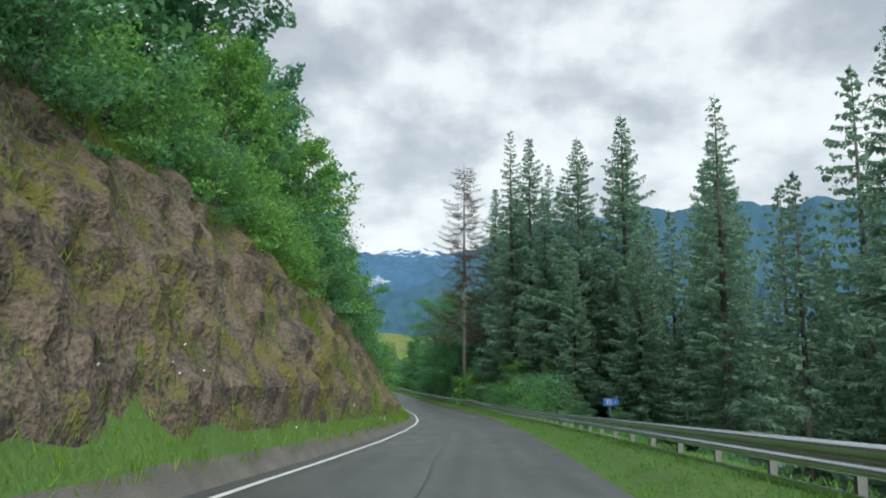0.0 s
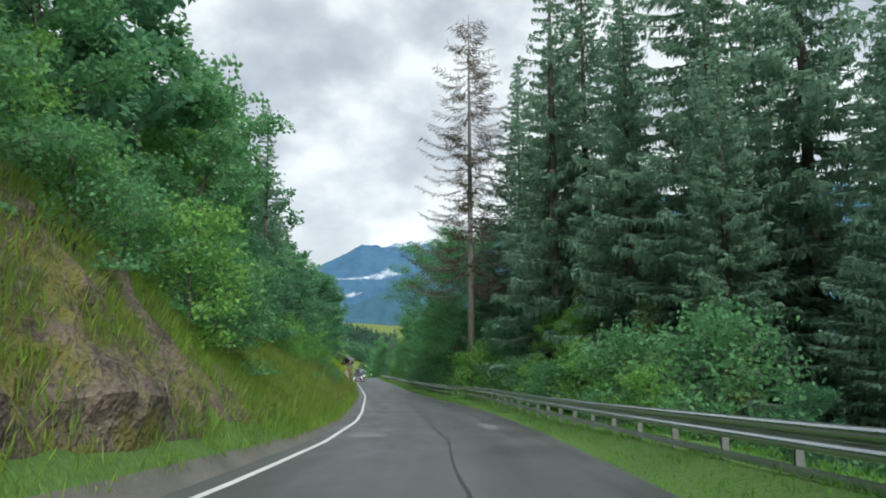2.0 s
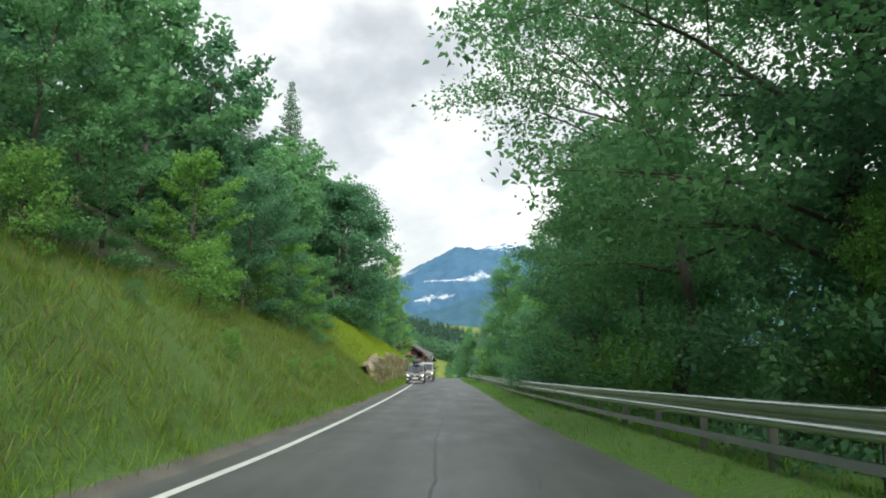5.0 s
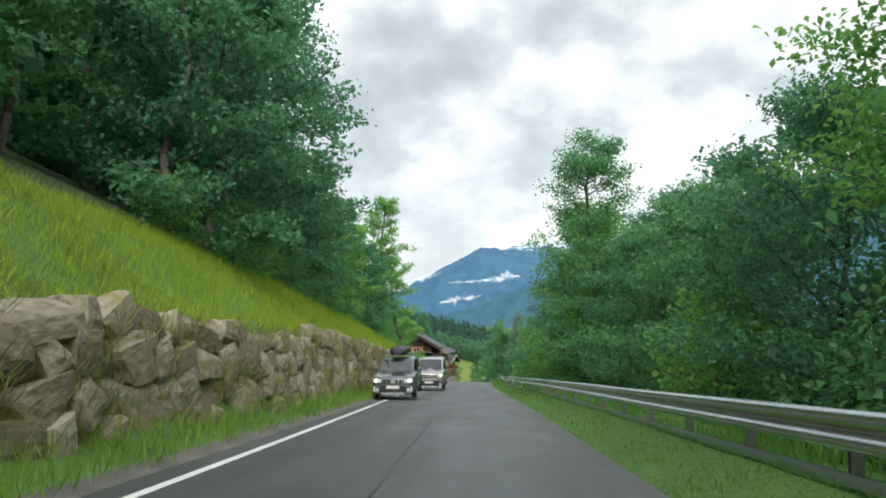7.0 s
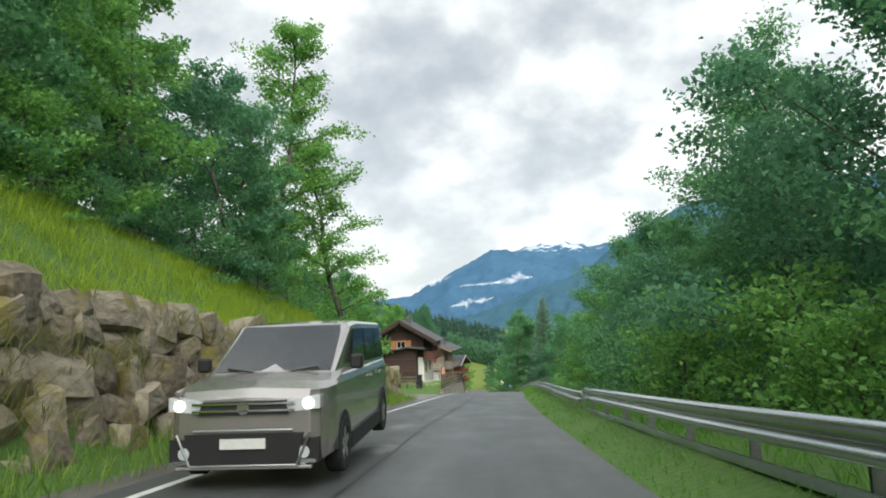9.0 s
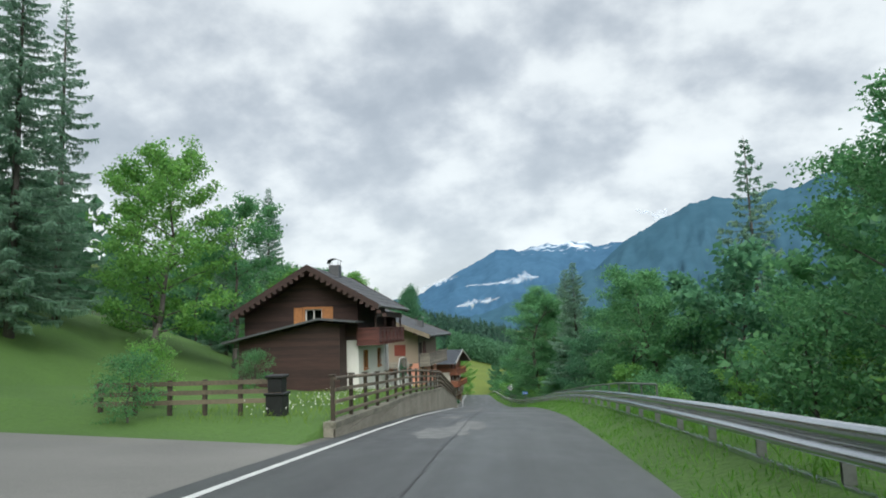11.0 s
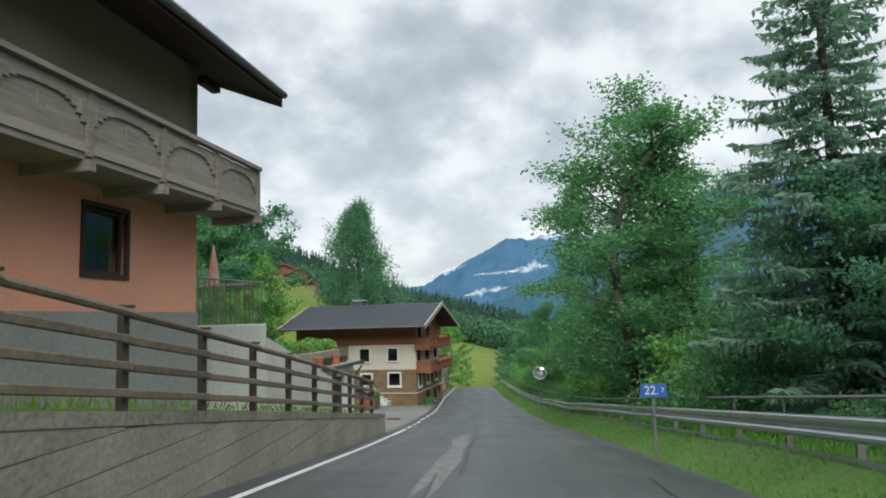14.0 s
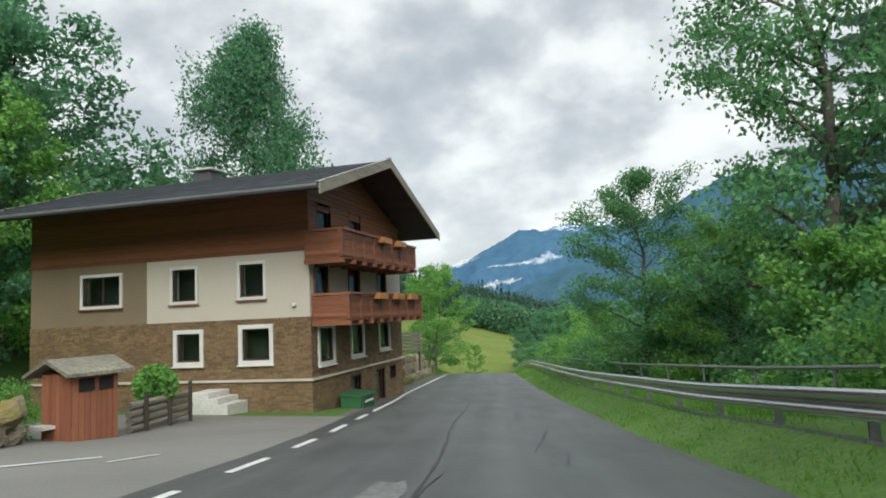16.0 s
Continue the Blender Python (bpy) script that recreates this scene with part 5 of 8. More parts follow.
blades("rock_grass", "green grass overgrowing the end of the rock cutting", strip_spots(gr, 30000, 22, 64, -1, 0.5, 4.6, 1.0, 0.6), GRASS_BLADES, 16, 0.15, 0.45)
blades("verge_grass", "short green grass along the guard rail", strip_spots(gr, 46000, 2, 200, 1, 0.0, 2.2), GRASS_VERGE, 6, 0.04, 0.15)
blades("verge_grass", "lush green grass along the guard rail", strip_spots(gr, 60000, 200, 345, 1, 0.0, 2.4), GRASS_VERGE, 7, 0.04, 0.13)
blades("rail_grass", "tall rank grass under the guard rail", strip_spots(gr, 26000, 96, 345, 1, 1.1, 2.6), GRASS_VERGE, 17, 0.12, 0.30)
blades("yard_grass", "green lawn grass behind the timber fence", strip_spots(gr, 9000, 203, 262, -1, 0.4, 5.0), GRASS_BLADES, 8, 0.08, 0.25)
blades("bank_grass", "green grass on the bank past the houses", strip_spots(gr, 8000, 301, 345, -1, 0.1, 6.0), GRASS_BLADES, 9, 0.15, 0.5)
fl = np.concatenate([strip_spots(gr, 260, 203, 224, -1, 0.5, 3.0), strip_spots(gr, 24, 4, 40, -1, 0.2, 1.2)])
fp = fl + np.stack([np.zeros(len(fl)), np.zeros(len(fl)), gr.uniform(0.2, 0.45, len(fl))], 1)
tagged(quads("daisies", fp, np.tile((0.022, 0, 0.008), (len(fp), 1)), np.tile((0, 0.014, 0.018), (len(fp), 1)), FLOWER_WHITE), "white daisies flowering in the grass", "flowers", kind="stuff")


# ---- dry-stone wall of boulders ----
def boulder_mesh(seed):
    rng = random.Random(seed)
    bm = bmesh.new()
    bmesh.ops.create_cube(bm, size=1.0)
    bmesh.ops.subdivide_edges(bm, edges=bm.edges[:], cuts=3, use_grid_fill=True)
    cuts = [Vector((rng.gauss(0, 1), rng.gauss(0, 1), rng.gauss(0, 1))).normalized() for _ in range(8)]
    dist = [rng.uniform(0.40, 0.58) for _ in cuts]
    for v in bm.verts:
        r = v.co.length
        v.co = v.co.lerp(v.co.normalized() * 0.62, 0.22)
        for c, d in zip(cuts, dist):
            k = v.co.dot(c) - d
            if k > 0:
                v.co -= c * k
        v.co += v.co.normalized() * 0.05 * noise.noise(v.co * 5 + Vector((seed * 3.0, 0, 0)))
    me = bpy.data.meshes.new("boulder")
    bm.to_mesh(me)
    bm.free()
    me.materials.append(BOULDER)
    return me


stone_wall = thing("boulder_wall", "retaining wall of large rough grey boulders under a grassy bank", "stone wall", (-15, 150, -15))
BOULDERS = [boulder_mesh(s) for s in range(10)]
rb = random.Random(9)
inv = stone_wall.matrix_world.inverted()
h, row = 0.05, 0
while h < 3.3:
    rh = rb.uniform(0.44, 0.62)
    y = 122.5 + rb.random()
    while y < 187.3:
        w = rb.uniform(0.5, 1.25) if row else rb.uniform(0.8, 1.4)
        top = float(np.interp(y, [120, 128, 145, 165, 178, 187], [1.5, 2.0, 2.5, 2.45, 2.05, 1.5]))
        hh = h + rb.uniform(-0.12, 0.12)
        if hh + rh * 0.5 < top + 0.08:
            yy = y + w / 2
            x = float(road_x(yy)) + float(left_edge(yy)) - (1.12 + 0.55 * hh / 3.1)
            ob = new("boulder", rb.choice(BOULDERS))
            ob.parent = stone_wall
            ob.matrix_basis = inv @ pose(x - rb.uniform(0, 0.14), yy, float(road_z(yy)) + hh + rh * 0.5, rb.uniform(-24, 24), rb.uniform(-16, 4), 9 + rb.uniform(-14, 14)) @ Matrix.Diagonal((0.70, w * 1.12, rh * rb.uniform(1.1, 1.5), 1))
        y += w
    h += rh * 0.92
    row += 1
bm = bmesh.new()
vs = []
for y in np.arange(122, 187.6, 1.0):
    top = float(np.interp(y, [120, 128, 145, 165, 178, 187], [1.5, 2.0, 2.5, 2.45, 2.05, 1.5]))
    e = float(road_x(y)) + float(left_edge(y))
    vs.append([bm.verts.new((e - 0.98, y, float(road_z(y)) - 0.1)), bm.verts.new((e - 1.45, y, float(road_z(y)) + top * 0.95)), bm.verts.new((e - 2.0, y, float(road_z(y)) + top * 0.9))])
for p, q in zip(vs[:-1], vs[1:]):
    bm.faces.new((p[0], q[0], q[1], p[1]))
    bm.faces.new((p[1], q[1], q[2], p[2]))
tagged(part("wall_earth", bm, ROCK), "dark mossy earth packed between the boulders", "soil", kind="structure")
rw = np.random.default_rng(3)
wy = rw.uniform(123, 187, 30000)
wt = np.interp(wy, [120, 128, 145, 165, 178, 187], [1.5, 2.0, 2.5, 2.45, 2.05, 1.5])
wh = rw.random(30000) * wt
keep = np.array([noise.noise(Vector((q * 0.9, r * 1.6, 4.0))) for q, r in zip(wy, wh)]) > 0.02
wx = road_x(wy) + left_edge(wy) - (0.80 + 0.55 * wh / 3.1)
blades("wall_grass", "tufts of dry grass growing between the boulders", np.stack([wx, wy, road_z(wy) + wh], 1)[keep], GRASS_DRY, 15, 0.12, 0.4, 0.7)


# ---- low stone wall and slatted fence on the bank past the house ----
bank_wall = thing("rubble_wall", "low wall of rough stones on the bank past the house", "stone wall", (-43, 306, -29.5))
inv = bank_wall.matrix_world.inverted()
for lift in (0.25, 0.75, 1.2):
    y = 300.6 + rb.random()
    while y < 316 - lift * 2:
        w = rb.uniform(0.45, 0.95)
        yy = y + w / 2
        ob = new("stone", rb.choice(BOULDERS))
        ob.parent = bank_wall
        ob.matrix_basis = inv @ pose(float(road_x(yy)) + float(left_edge(yy)) - 0.55 - 0.25 * lift, yy, float(road_z(yy)) + lift, rb.uniform(-12, 12), rb.uniform(-16, 6), 11 + rb.uniform(-20, 20)) @ Matrix.Diagonal((0.6, w * 1.05, 0.62, 1))
        y += w
slat_fence = thing("slatted_fence", "grey weathered slatted fence on the stone bank", "fence", (-41.5, 304.5, -27.85), 12)
for i in range(3):
    boxed("post", (-0.1 - i * 1.0, 0.0 - i * 1.0, 0.0, 0.1, -0.9, 1.05), POST_WOOD, slat_fence)
for i in range(6):
    boxed("slat", (-2.3, 0.15, -0.03, 0.0, 0.05 + i * 0.17, 0.17 + i * 0.17), GREY_TIMBER, slat_fence)


# ---- concrete retaining wall with timber fence ----
def retaining_wall():
    root = thing("retaining_wall", "rough concrete retaining wall with level board marks and dark cap", "wall", (-28, 232, -22))
    inv = root.matrix_world.inverted()
    ys = np.arange(203.0, 262.51, 0.5)

    def face_x(y):
        return float(road_x(y)) + float(left_edge(y)) + 0.02

    def slab(name, f_lo, f_hi, x_out, thick, mat, jit=0.0):
        vs, fs, prev = [], [], None
        for i, y in enumerate(ys):
            lo, hi = f_lo(y), f_hi(y)
            if hi - lo < 0.02:
                prev = None
                continue
            b = len(vs)
            x = face_x(y) + x_out
            for xx, zz in ((x, lo), (x, hi), (x - thick, hi), (x - thick, lo)):
                vs.append(inv @ Vector((xx + (jit * noise.noise(Vector((y, zz * 3, 1))) if xx == x else 0), float(y), zz)))
            if prev is not None:
                for j in range(4):
                    k = (j + 1) % 4
                    fs.append((prev + j, prev + k, b + k, b + j))
            else:
                fs.append((b, b + 1, b + 2, b + 3))
            prev = b
        if prev is not None:
            fs.append((prev + 3, prev + 2, prev + 1, prev))
        return mesh_object(name, vs, fs, mat, root)
    base = lambda y: float(road_z(y)) - 0.4
    crest = lambda y: float(road_z(y)) + float(wall_top(y))
    slab("core", base, lambda y: crest(y) - 0.14, -0.018, 0.30, CONCRETE)
    slab("cap", lambda y: crest(y) - 0.14, crest, 0.012, 0.34, CONCRETE_TOP, 0.02)
    z = -27.0
    while z < -18.0:
        slab("course", lambda y, z=z: max(z, base(y)), lambda y, z=z: min(z + 0.317, crest(y) - 0.145), 0.0, 0.06, CONCRETE, 0.02)
        z += 0.33
    return root


retaining_wall()


def fence(y0, y1, label):
    root = thing("timber_fence", label, "fence", (float(road_x(y0)) - 4, y0, float(road_z(y0))))
    inv = root.matrix_world.inverted()

    def foot(y):
        return Vector((float(road_x(y)) + float(left_edge(y)) - 0.16, y, float(road_z(y)) + float(wall_top(y))))
    ys = list(np.arange(y0, y1 + 0.01, 1.9))
    bm = bmesh.new()
    box(bm, -0.047, 0.047, -0.047, 0.047, -0.15, 1.08, bevel=0.008)
    post_me = part("fence_post", bm, POST_WOOD, root)
    bm = bmesh.new()
    box(bm, -0.085, 0.085, -0.085, 0.085, 1.08, 1.115, bevel=0.006)
    cap_me = part("post_cap", bm, POST_WOOD, post_me)
    for i, y in enumerate(ys):
        ob = post_me if i == 0 else new("fence_post", post_me.data)
        ob.parent = root
        ob.location = inv @ foot(y)
        if i:
            c = new("post_cap", cap_me.data)
            c.parent = ob
    for a, b in zip(ys[:-1], ys[1:]):
        for k, h in enumerate((0.18, 0.46, 0.74, 1.02)):
            bm = bmesh.new()
            p, q = inv @ (foot(a) + Vector((0.08, -0.04, h))), inv @ (foot(b) + Vector((0.08, 0.04, h)))
            if k == 3:
                tube(bm, p, q, 0.047, 0.047, 8)
            else:
                d = (q - p).normalized()
                m = Matrix.Translation((p + q) / 2) @ d.to_track_quat("Y", "Z").to_matrix().to_4x4()
                ln = (q - p).length / 2
                box(bm, -0.024, 0.024, -ln, ln, -0.046, 0.046, m=m, bevel=0.012)
            part("rail", bm, FENCE_WOOD, root)
    return root


fence(203.4, 261.9, "weathered timber rail fence standing on the concrete wall")


# ---- house parts ----
def wall_panel(bm, axis, at, thick, a0, a1, z0, z1, holes):
    """A wall in the plane axis = at, growing inwards by thick, with rectangular openings (a0, a1, z0, z1)."""
    us = sorted({a0, a1, *[v for h in holes for v in h[:2]]})
    zs = sorted({z0, z1, *[v for h in holes for v in h[2:]]})
    for i in range(len(us) - 1):
        for j in range(len(zs) - 1):
            cu, cz = (us[i] + us[i + 1]) / 2, (zs[j] + zs[j + 1]) / 2
            if any(h[0] < cu < h[1] and h[2] < cz < h[3] for h in holes):
                continue
            if axis == "y":
                box(bm, us[i], us[i + 1], min(at, at + thick), max(at, at + thick), zs[j], zs[j + 1])
            else:
                box(bm, min(at, at + thick), max(at, at + thick), us[i], us[i + 1], zs[j], zs[j + 1])
    bmesh.ops.remove_doubles(bm, verts=bm.verts[:], dist=0.0005)


def oriented(axis, at, out):
    """Places local (along, outwards, up) boxes on a wall."""
    def put(bm, a0, a1, o0, o1, z0, z1):
        p, q = at + out * o0, at + out * o1
        lo, hi = min(p, q), max(p, q)
        if axis == "y":
            box(bm, a0, a1, lo, hi, z0, z1)
        else:
            box(bm, lo, hi, a0, a1, z0, z1)
    return put


def window(root, axis, at, out, a0, a1, z0, z1, surround=WHITE_PAINT, sash=DARK_TIMBER, border=0.065, curtain=False, sill=None, glass=True):
    put = oriented(axis, at, out)
    bm = bmesh.new()
    for b in ((a0 - border, a0, z0 - border, z1 + border), (a1, a1 + border, z0 - border, z1 + border), (a0, a1, z1, z1 + border), (a0, a1, z0 - border, z0)):
        put(bm, b[0], b[1], -0.10, 0.03, b[2], b[3])
    win = part("window", bm, surround, root)
    bm = bmesh.new()
    w = 0.055
    for b in ((a0, a0 + w, z0, z1), (a1 - w, a1, z0, z1), (a0 + w, a1 - w, z1 - w, z1), (a0 + w, a1 - w, z0, z0 + w)) + ((((a0 + a1) / 2 - 0.03, (a0 + a1) / 2 + 0.03, z0 + w, z1 - w),) if sash is not DARK_TIMBER or a1 - a0 > 1.1 else ()):
        put(bm, b[0], b[1], -0.13, -0.07, b[2], b[3])
    part("sash", bm, sash, win)
    bm = bmesh.new()
    put(bm, a0 + w, a1 - w, -0.105, -0.098, z0 + w, z1 - w)
    pane = part("pane", bm, GLASS, win)
    pane.visible_shadow = False
    # plate behind the glass, painted dark as the unlit room
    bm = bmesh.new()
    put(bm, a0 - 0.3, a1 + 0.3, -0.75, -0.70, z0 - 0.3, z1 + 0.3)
    part("room_shade", bm, SHADE_INSIDE, win)
    if curtain:
        bm = bmesh.new()
        ww = (a1 - a0) * 0.22
        put(bm, a0 + w, a0 + w + ww, -0.20, -0.17, z0 + w, z1)
        put(bm, a1 - w - ww, a1 - w, -0.20, -0.17, z0 + w, z1)
        part("curtain", bm, CURTAIN, win)
    if sill:
        bm = bmesh.new()
        put(bm, a0 - border - 0.03, a1 + border + 0.03, 0.0, 0.09, z0 - border - 0.04, z0 - border)
        part("window_sill", bm, sill, win)
    return win


def boards(bm, axis, at, out, a0, a1, z0, z1, width, holes=(), gable=None):
    """Lapped horizontal boards on a wall; gable(z) gives the ends of a row."""
    put = oriented(axis, at, out)
    z = z0
    i = 0
    while z < z1 - 0.02:
        zt = min(z + width - 0.012, z1)
        lo, hi = (a0, a1) if gable is None else gable(zt)
        if hi - lo > 0.1:
            spans = [(lo, hi)]
            for h in holes:
                if h[2] < zt and h[3] > z:
                    spans = [s for a, b in spans for s in ((a, min(b, h[0])), (max(a, h[1]), b)) if s[1] - s[0] > 0.02]
            for a, b in spans:
                put(bm, a, b, 0.0, 0.022 + 0.008 * (i % 2), z, zt)
        z += width
        i += 1


def roof(root, axis, ridge, half_a, half_b, run0, run1, ridge_z, slope, thick, mat, tile_rows=True, soffit=DARK_TIMBER, verge=None, gutter=None):
    """A gable roof. axis: the ridge's way; ridge: the other coordinate of the ridge; half_a and half_b: the reach to the low and the high side."""
    def P(r, s, z):
        return (r, s, z) if axis == "x" else (s, r, z)
    for name, sgn, half in (("roof_slope", -1, half_a), ("roof_slope", 1, half_b)):
        bm = bmesh.new()
        e = ridge + sgn * half
        ze = ridge_z - slope * half
        vs = [bm.verts.new(P(*v)) for v in ((run0, ridge, ridge_z), (run1, ridge, ridge_z), (run1, e, ze), (run0, e, ze),
                                            (run0, ridge, ridge_z - thick), (run1, ridge, ridge_z - thick), (run1, e, ze - thick), (run0, e, ze - thick))]
        for f in ((0, 1, 2, 3), (4, 7, 6, 5), (0, 4, 5, 1), (1, 5, 6, 2), (2, 6, 7, 3), (3, 7, 4, 0)):
            bm.faces.new([vs[i] for i in f])
        sl = part(name, bm, soffit, root)
        if tile_rows:
            # rows of overlapping tiles, set apart a little
            rng = random.Random(int(abs(ridge) * 10) + sgn)
            nr, nl = max(6, int(half / 0.42)), max(4, int(abs(run1 - run0) / 0.45))
            vs, fs = [], []
            for i in range(nr):
                for j in range(nl):
                    s0, s1 = i / nr, (i + 1.12) / nr
                    r0 = run0 + (run1 - run0) * j / nl
                    r1 = run0 + (run1 - run0) * (j + 0.985) / nl
                    lift = 0.012 + rng.random() * 0.012
                    b = len(vs)
                    for r, s, up in ((r0, s0, 0.012), (r1, s0, 0.012), (r1, min(s1, 1.01), 0.035 + lift), (r0, min(s1, 1.01), 0.035 + lift), (r1, min(s1, 1.01), 0.008), (r0, min(s1, 1.01), 0.008)):
                        vs.append(P(r, ridge + sgn * half * s, ridge_z - slope * half * s + up))
                    fs += [(b, b + 1, b + 2, b + 3), (b + 3, b + 2, b + 4, b + 5)]
            mesh_object("roof_tiles", vs, fs, mat, sl)
        if verge:
            for r in (run0, run1):
                bm = bmesh.new()
                t = 0.04 if r == max(run0, run1) else -0.04
                vs = [bm.verts.new(P(*v)) for v in ((r, ridge, ridge_z + 0.07), (r + t, ridge, ridge_z + 0.07), (r + t, e, ze + 0.07), (r, e, ze + 0.07),
                                                    (r, ridge, ridge_z - thick - 0.10), (r + t, ridge, ridge_z - thick - 0.10), (r + t, e, ze - thick - 0.10), (r, e, ze - thick - 0.10))]
                for f in ((0, 1, 2, 3), (4, 7, 6, 5), (0, 4, 5, 1), (1, 5, 6, 2), (2, 6, 7, 3), (3, 7, 4, 0)):
                    bm.faces.new([vs[i] for i in f])
                part("bargeboard", bm, verge, sl)
        if gutter:
            bm = bmesh.new()
            tube(bm, P(run0, e + sgn * 0.06, ze - 0.05), P(run1, e + sgn * 0.06, ze - 0.05), 0.07, 0.07, 8)
            part("gutter", bm, gutter, sl)


def balcony(root, axis, at, out, depth, a0, a1, floor, height, mat, panel=0.95, ends=(True, True), arched=False):
    """A panelled timber balcony on a wall, its floor at a height."""
    put = oriented(axis, at, out)
    bm = bmesh.new()
    put(bm, a0, a1, 0.0, depth, floor - 0.14, floor)
    bal = part("balcony", bm, mat, root)
    bm = bmesh.new()
    put(bm, a0 - 0.03, a1 + 0.03, depth - 0.02, depth + 0.10, floor + height - 0.07, floor + height)
    if ends[0]:
        put(bm, a0 - 0.05, a0 + 0.05, 0.0, depth - 0.02, floor + height - 0.07, floor + height)
    if ends[1]:
        put(bm, a1 - 0.05, a1 + 0.05, 0.0, depth - 0.02, floor + height - 0.07, floor + height)
    part("handrail", bm, mat, bal)
    n = max(1, round((a1 - a0) / panel))
    w = (a1 - a0) / n
    for i in range(n + 1):
        a = a0 + i * w
        bm = bmesh.new()
        put(bm, a - 0.05, a + 0.05, depth - 0.05, depth + 0.05, floor - 0.10, floor + height - 0.07)
        part("baluster_post", bm, mat, bal)
    for i in range(n):
        bm = bmesh.new()
        a = a0 + i * w
        put(bm, a + 0.05, a + w - 0.05, depth - 0.03, depth, floor - 0.05, floor + height - 0.10)
        put(bm, a + 0.05, a + w - 0.05, depth, depth + 0.025, floor - 0.05, floor + 0.07)
        put(bm, a + 0.05, a + w - 0.05, depth, depth + 0.025, floor + height - 0.22, floor + height - 0.10)
        if arched:
            for j in range(16):
                b0, b1 = a + 0.05 + (w - 0.1) * j / 16, a + 0.05 + (w - 0.1) * (j + 1) / 16
                f = abs((j + 0.5) / 8 - 1)
                put(bm, b0, b1, depth, depth + 0.03, floor + height - 0.24 - 0.30 * max(0.0, (f - 0.25) / 0.75) ** 2.2, floor + height - 0.22)
            for c in (-0.05, 0.05):
                put(bm, a + w / 2 + c - 0.012, a + w / 2 + c + 0.012, depth, depth + 0.012, floor + height * 0.40, floor + height * 0.60)
        else:
            put(bm, a + 0.16, a + w - 0.16, depth, depth + 0.02, floor + height * 0.30, floor + height * 0.36)
            put(bm, a + 0.16, a + w - 0.16, depth, depth + 0.02, floor + height * 0.58, floor + height * 0.64)
            put(bm, a + 0.14, a + 0.19, depth, depth + 0.02, floor + height * 0.30, floor + height * 0.64)
            put(bm, a + w - 0.19, a + w - 0.14, depth, depth + 0.02, floor + height * 0.30, floor + height * 0.64)
        part("balcony_panel", bm, mat, bal)
    for k, a in ((0, a0), (1, a1)):
        if ends[k]:
            bm = bmesh.new()
            put(bm, a - 0.02, a + 0.02, 0.0, depth - 0.05, floor - 0.05, floor + height - 0.10)
            for h in (0.0, 0.5):
                put(bm, a - 0.035, a + 0.035, 0.05, depth - 0.05, floor + h * height, floor + h * height + 0.10)
            part("balcony_end", bm, mat, bal)
    for i in range(n + 1):
        a = a0 + i * w
        bm = bmesh.new()
        put(bm, a - 0.06, a + 0.06, 0.0, depth + 0.08, floor - 0.28, floor - 0.14)
        part("balcony_beam", bm, mat, bal)
    return bal


def chimney(root, x, y, z0, z1, w, mat, hood=True):
    bm = bmesh.new()
    box(bm, x - w, x + w, y - w, y + w, z0, z1, bevel=0.01)
    ch = part("chimney", bm, mat, root)
    if hood:
        bm = bmesh.new()
        for i in range(9):
            a0, a1 = math.pi * i / 9 - 0.25, math.pi * (i + 1) / 9 - 0.25
            r = w * 1.25
            vs = [bm.verts.new(v) for v in ((x - math.cos(a0) * r, y - w * 1.2, z1 + 0.16 + math.sin(a0) * r * 0.6), (x - math.cos(a1) * r, y - w * 1.2, z1 + 0.16 + math.sin(a1) * r * 0.6),
                                            (x - math.cos(a1) * r, y + w * 1.2, z1 + 0.16 + math.sin(a1) * r * 0.6), (x - math.cos(a0) * r, y + w * 1.2, z1 + 0.16 + math.sin(a0) * r * 0.6))]
            bm.faces.new(vs)
        for sx in (-1, 1):
            for sy in (-1, 1):
                tube(bm, (x + sx * w * 0.8, y + sy * w * 0.8, z1), (x + sx * w * 0.9, y + sy * w * 0.9, z1 + 0.25), 0.015, 0.015, 5)
        part("chimney_hood", bm, SHEET_METAL, ch)
    return ch


def stone_slips(root, axis, at, out, a0, a1, z0, z1, holes, seed):
    put = oriented(axis, at, out)
    rng = random.Random(seed)
    bm = bmesh.new()
    singles, corner = 0, a1 if axis == 'y' else a0
    z = z0
    while z < z1 - 0.03:
        h = min(rng.uniform(0.04, 0.08), z1 - z)
        a = a0 - rng.uniform(0, 0.2)
        while a < a1:
            b = a + rng.uniform(0.10, 0.32)
            lo, hi = max(a, a0), min(b - 0.010, a1)
            if hi - lo > 0.03 and not any(hh[0] - 0.1 < (lo + hi) / 2 < hh[1] + 0.1 and hh[2] - 0.1 < z + h / 2 < hh[3] + 0.1 for hh in holes):
                proud = rng.uniform(0.012, 0.04)
                if z > 0.4 and singles < 150 and abs((lo + hi) / 2 - corner) < 1.6:
                    singles += 1
                    one = bmesh.new()
                    put(one, lo, hi, 0.0, proud, z, z + h - 0.010)
                    part("stone", one, STONE_SINGLE, root)
                else:
                    put(bm, lo, hi, 0.0, proud, z, z + h - 0.010)
            a = b
        z += h
    ob = part("stone_facing", bm, STONE_SLIPS, root)
    tagged(ob, kind="stuff")
    return ob


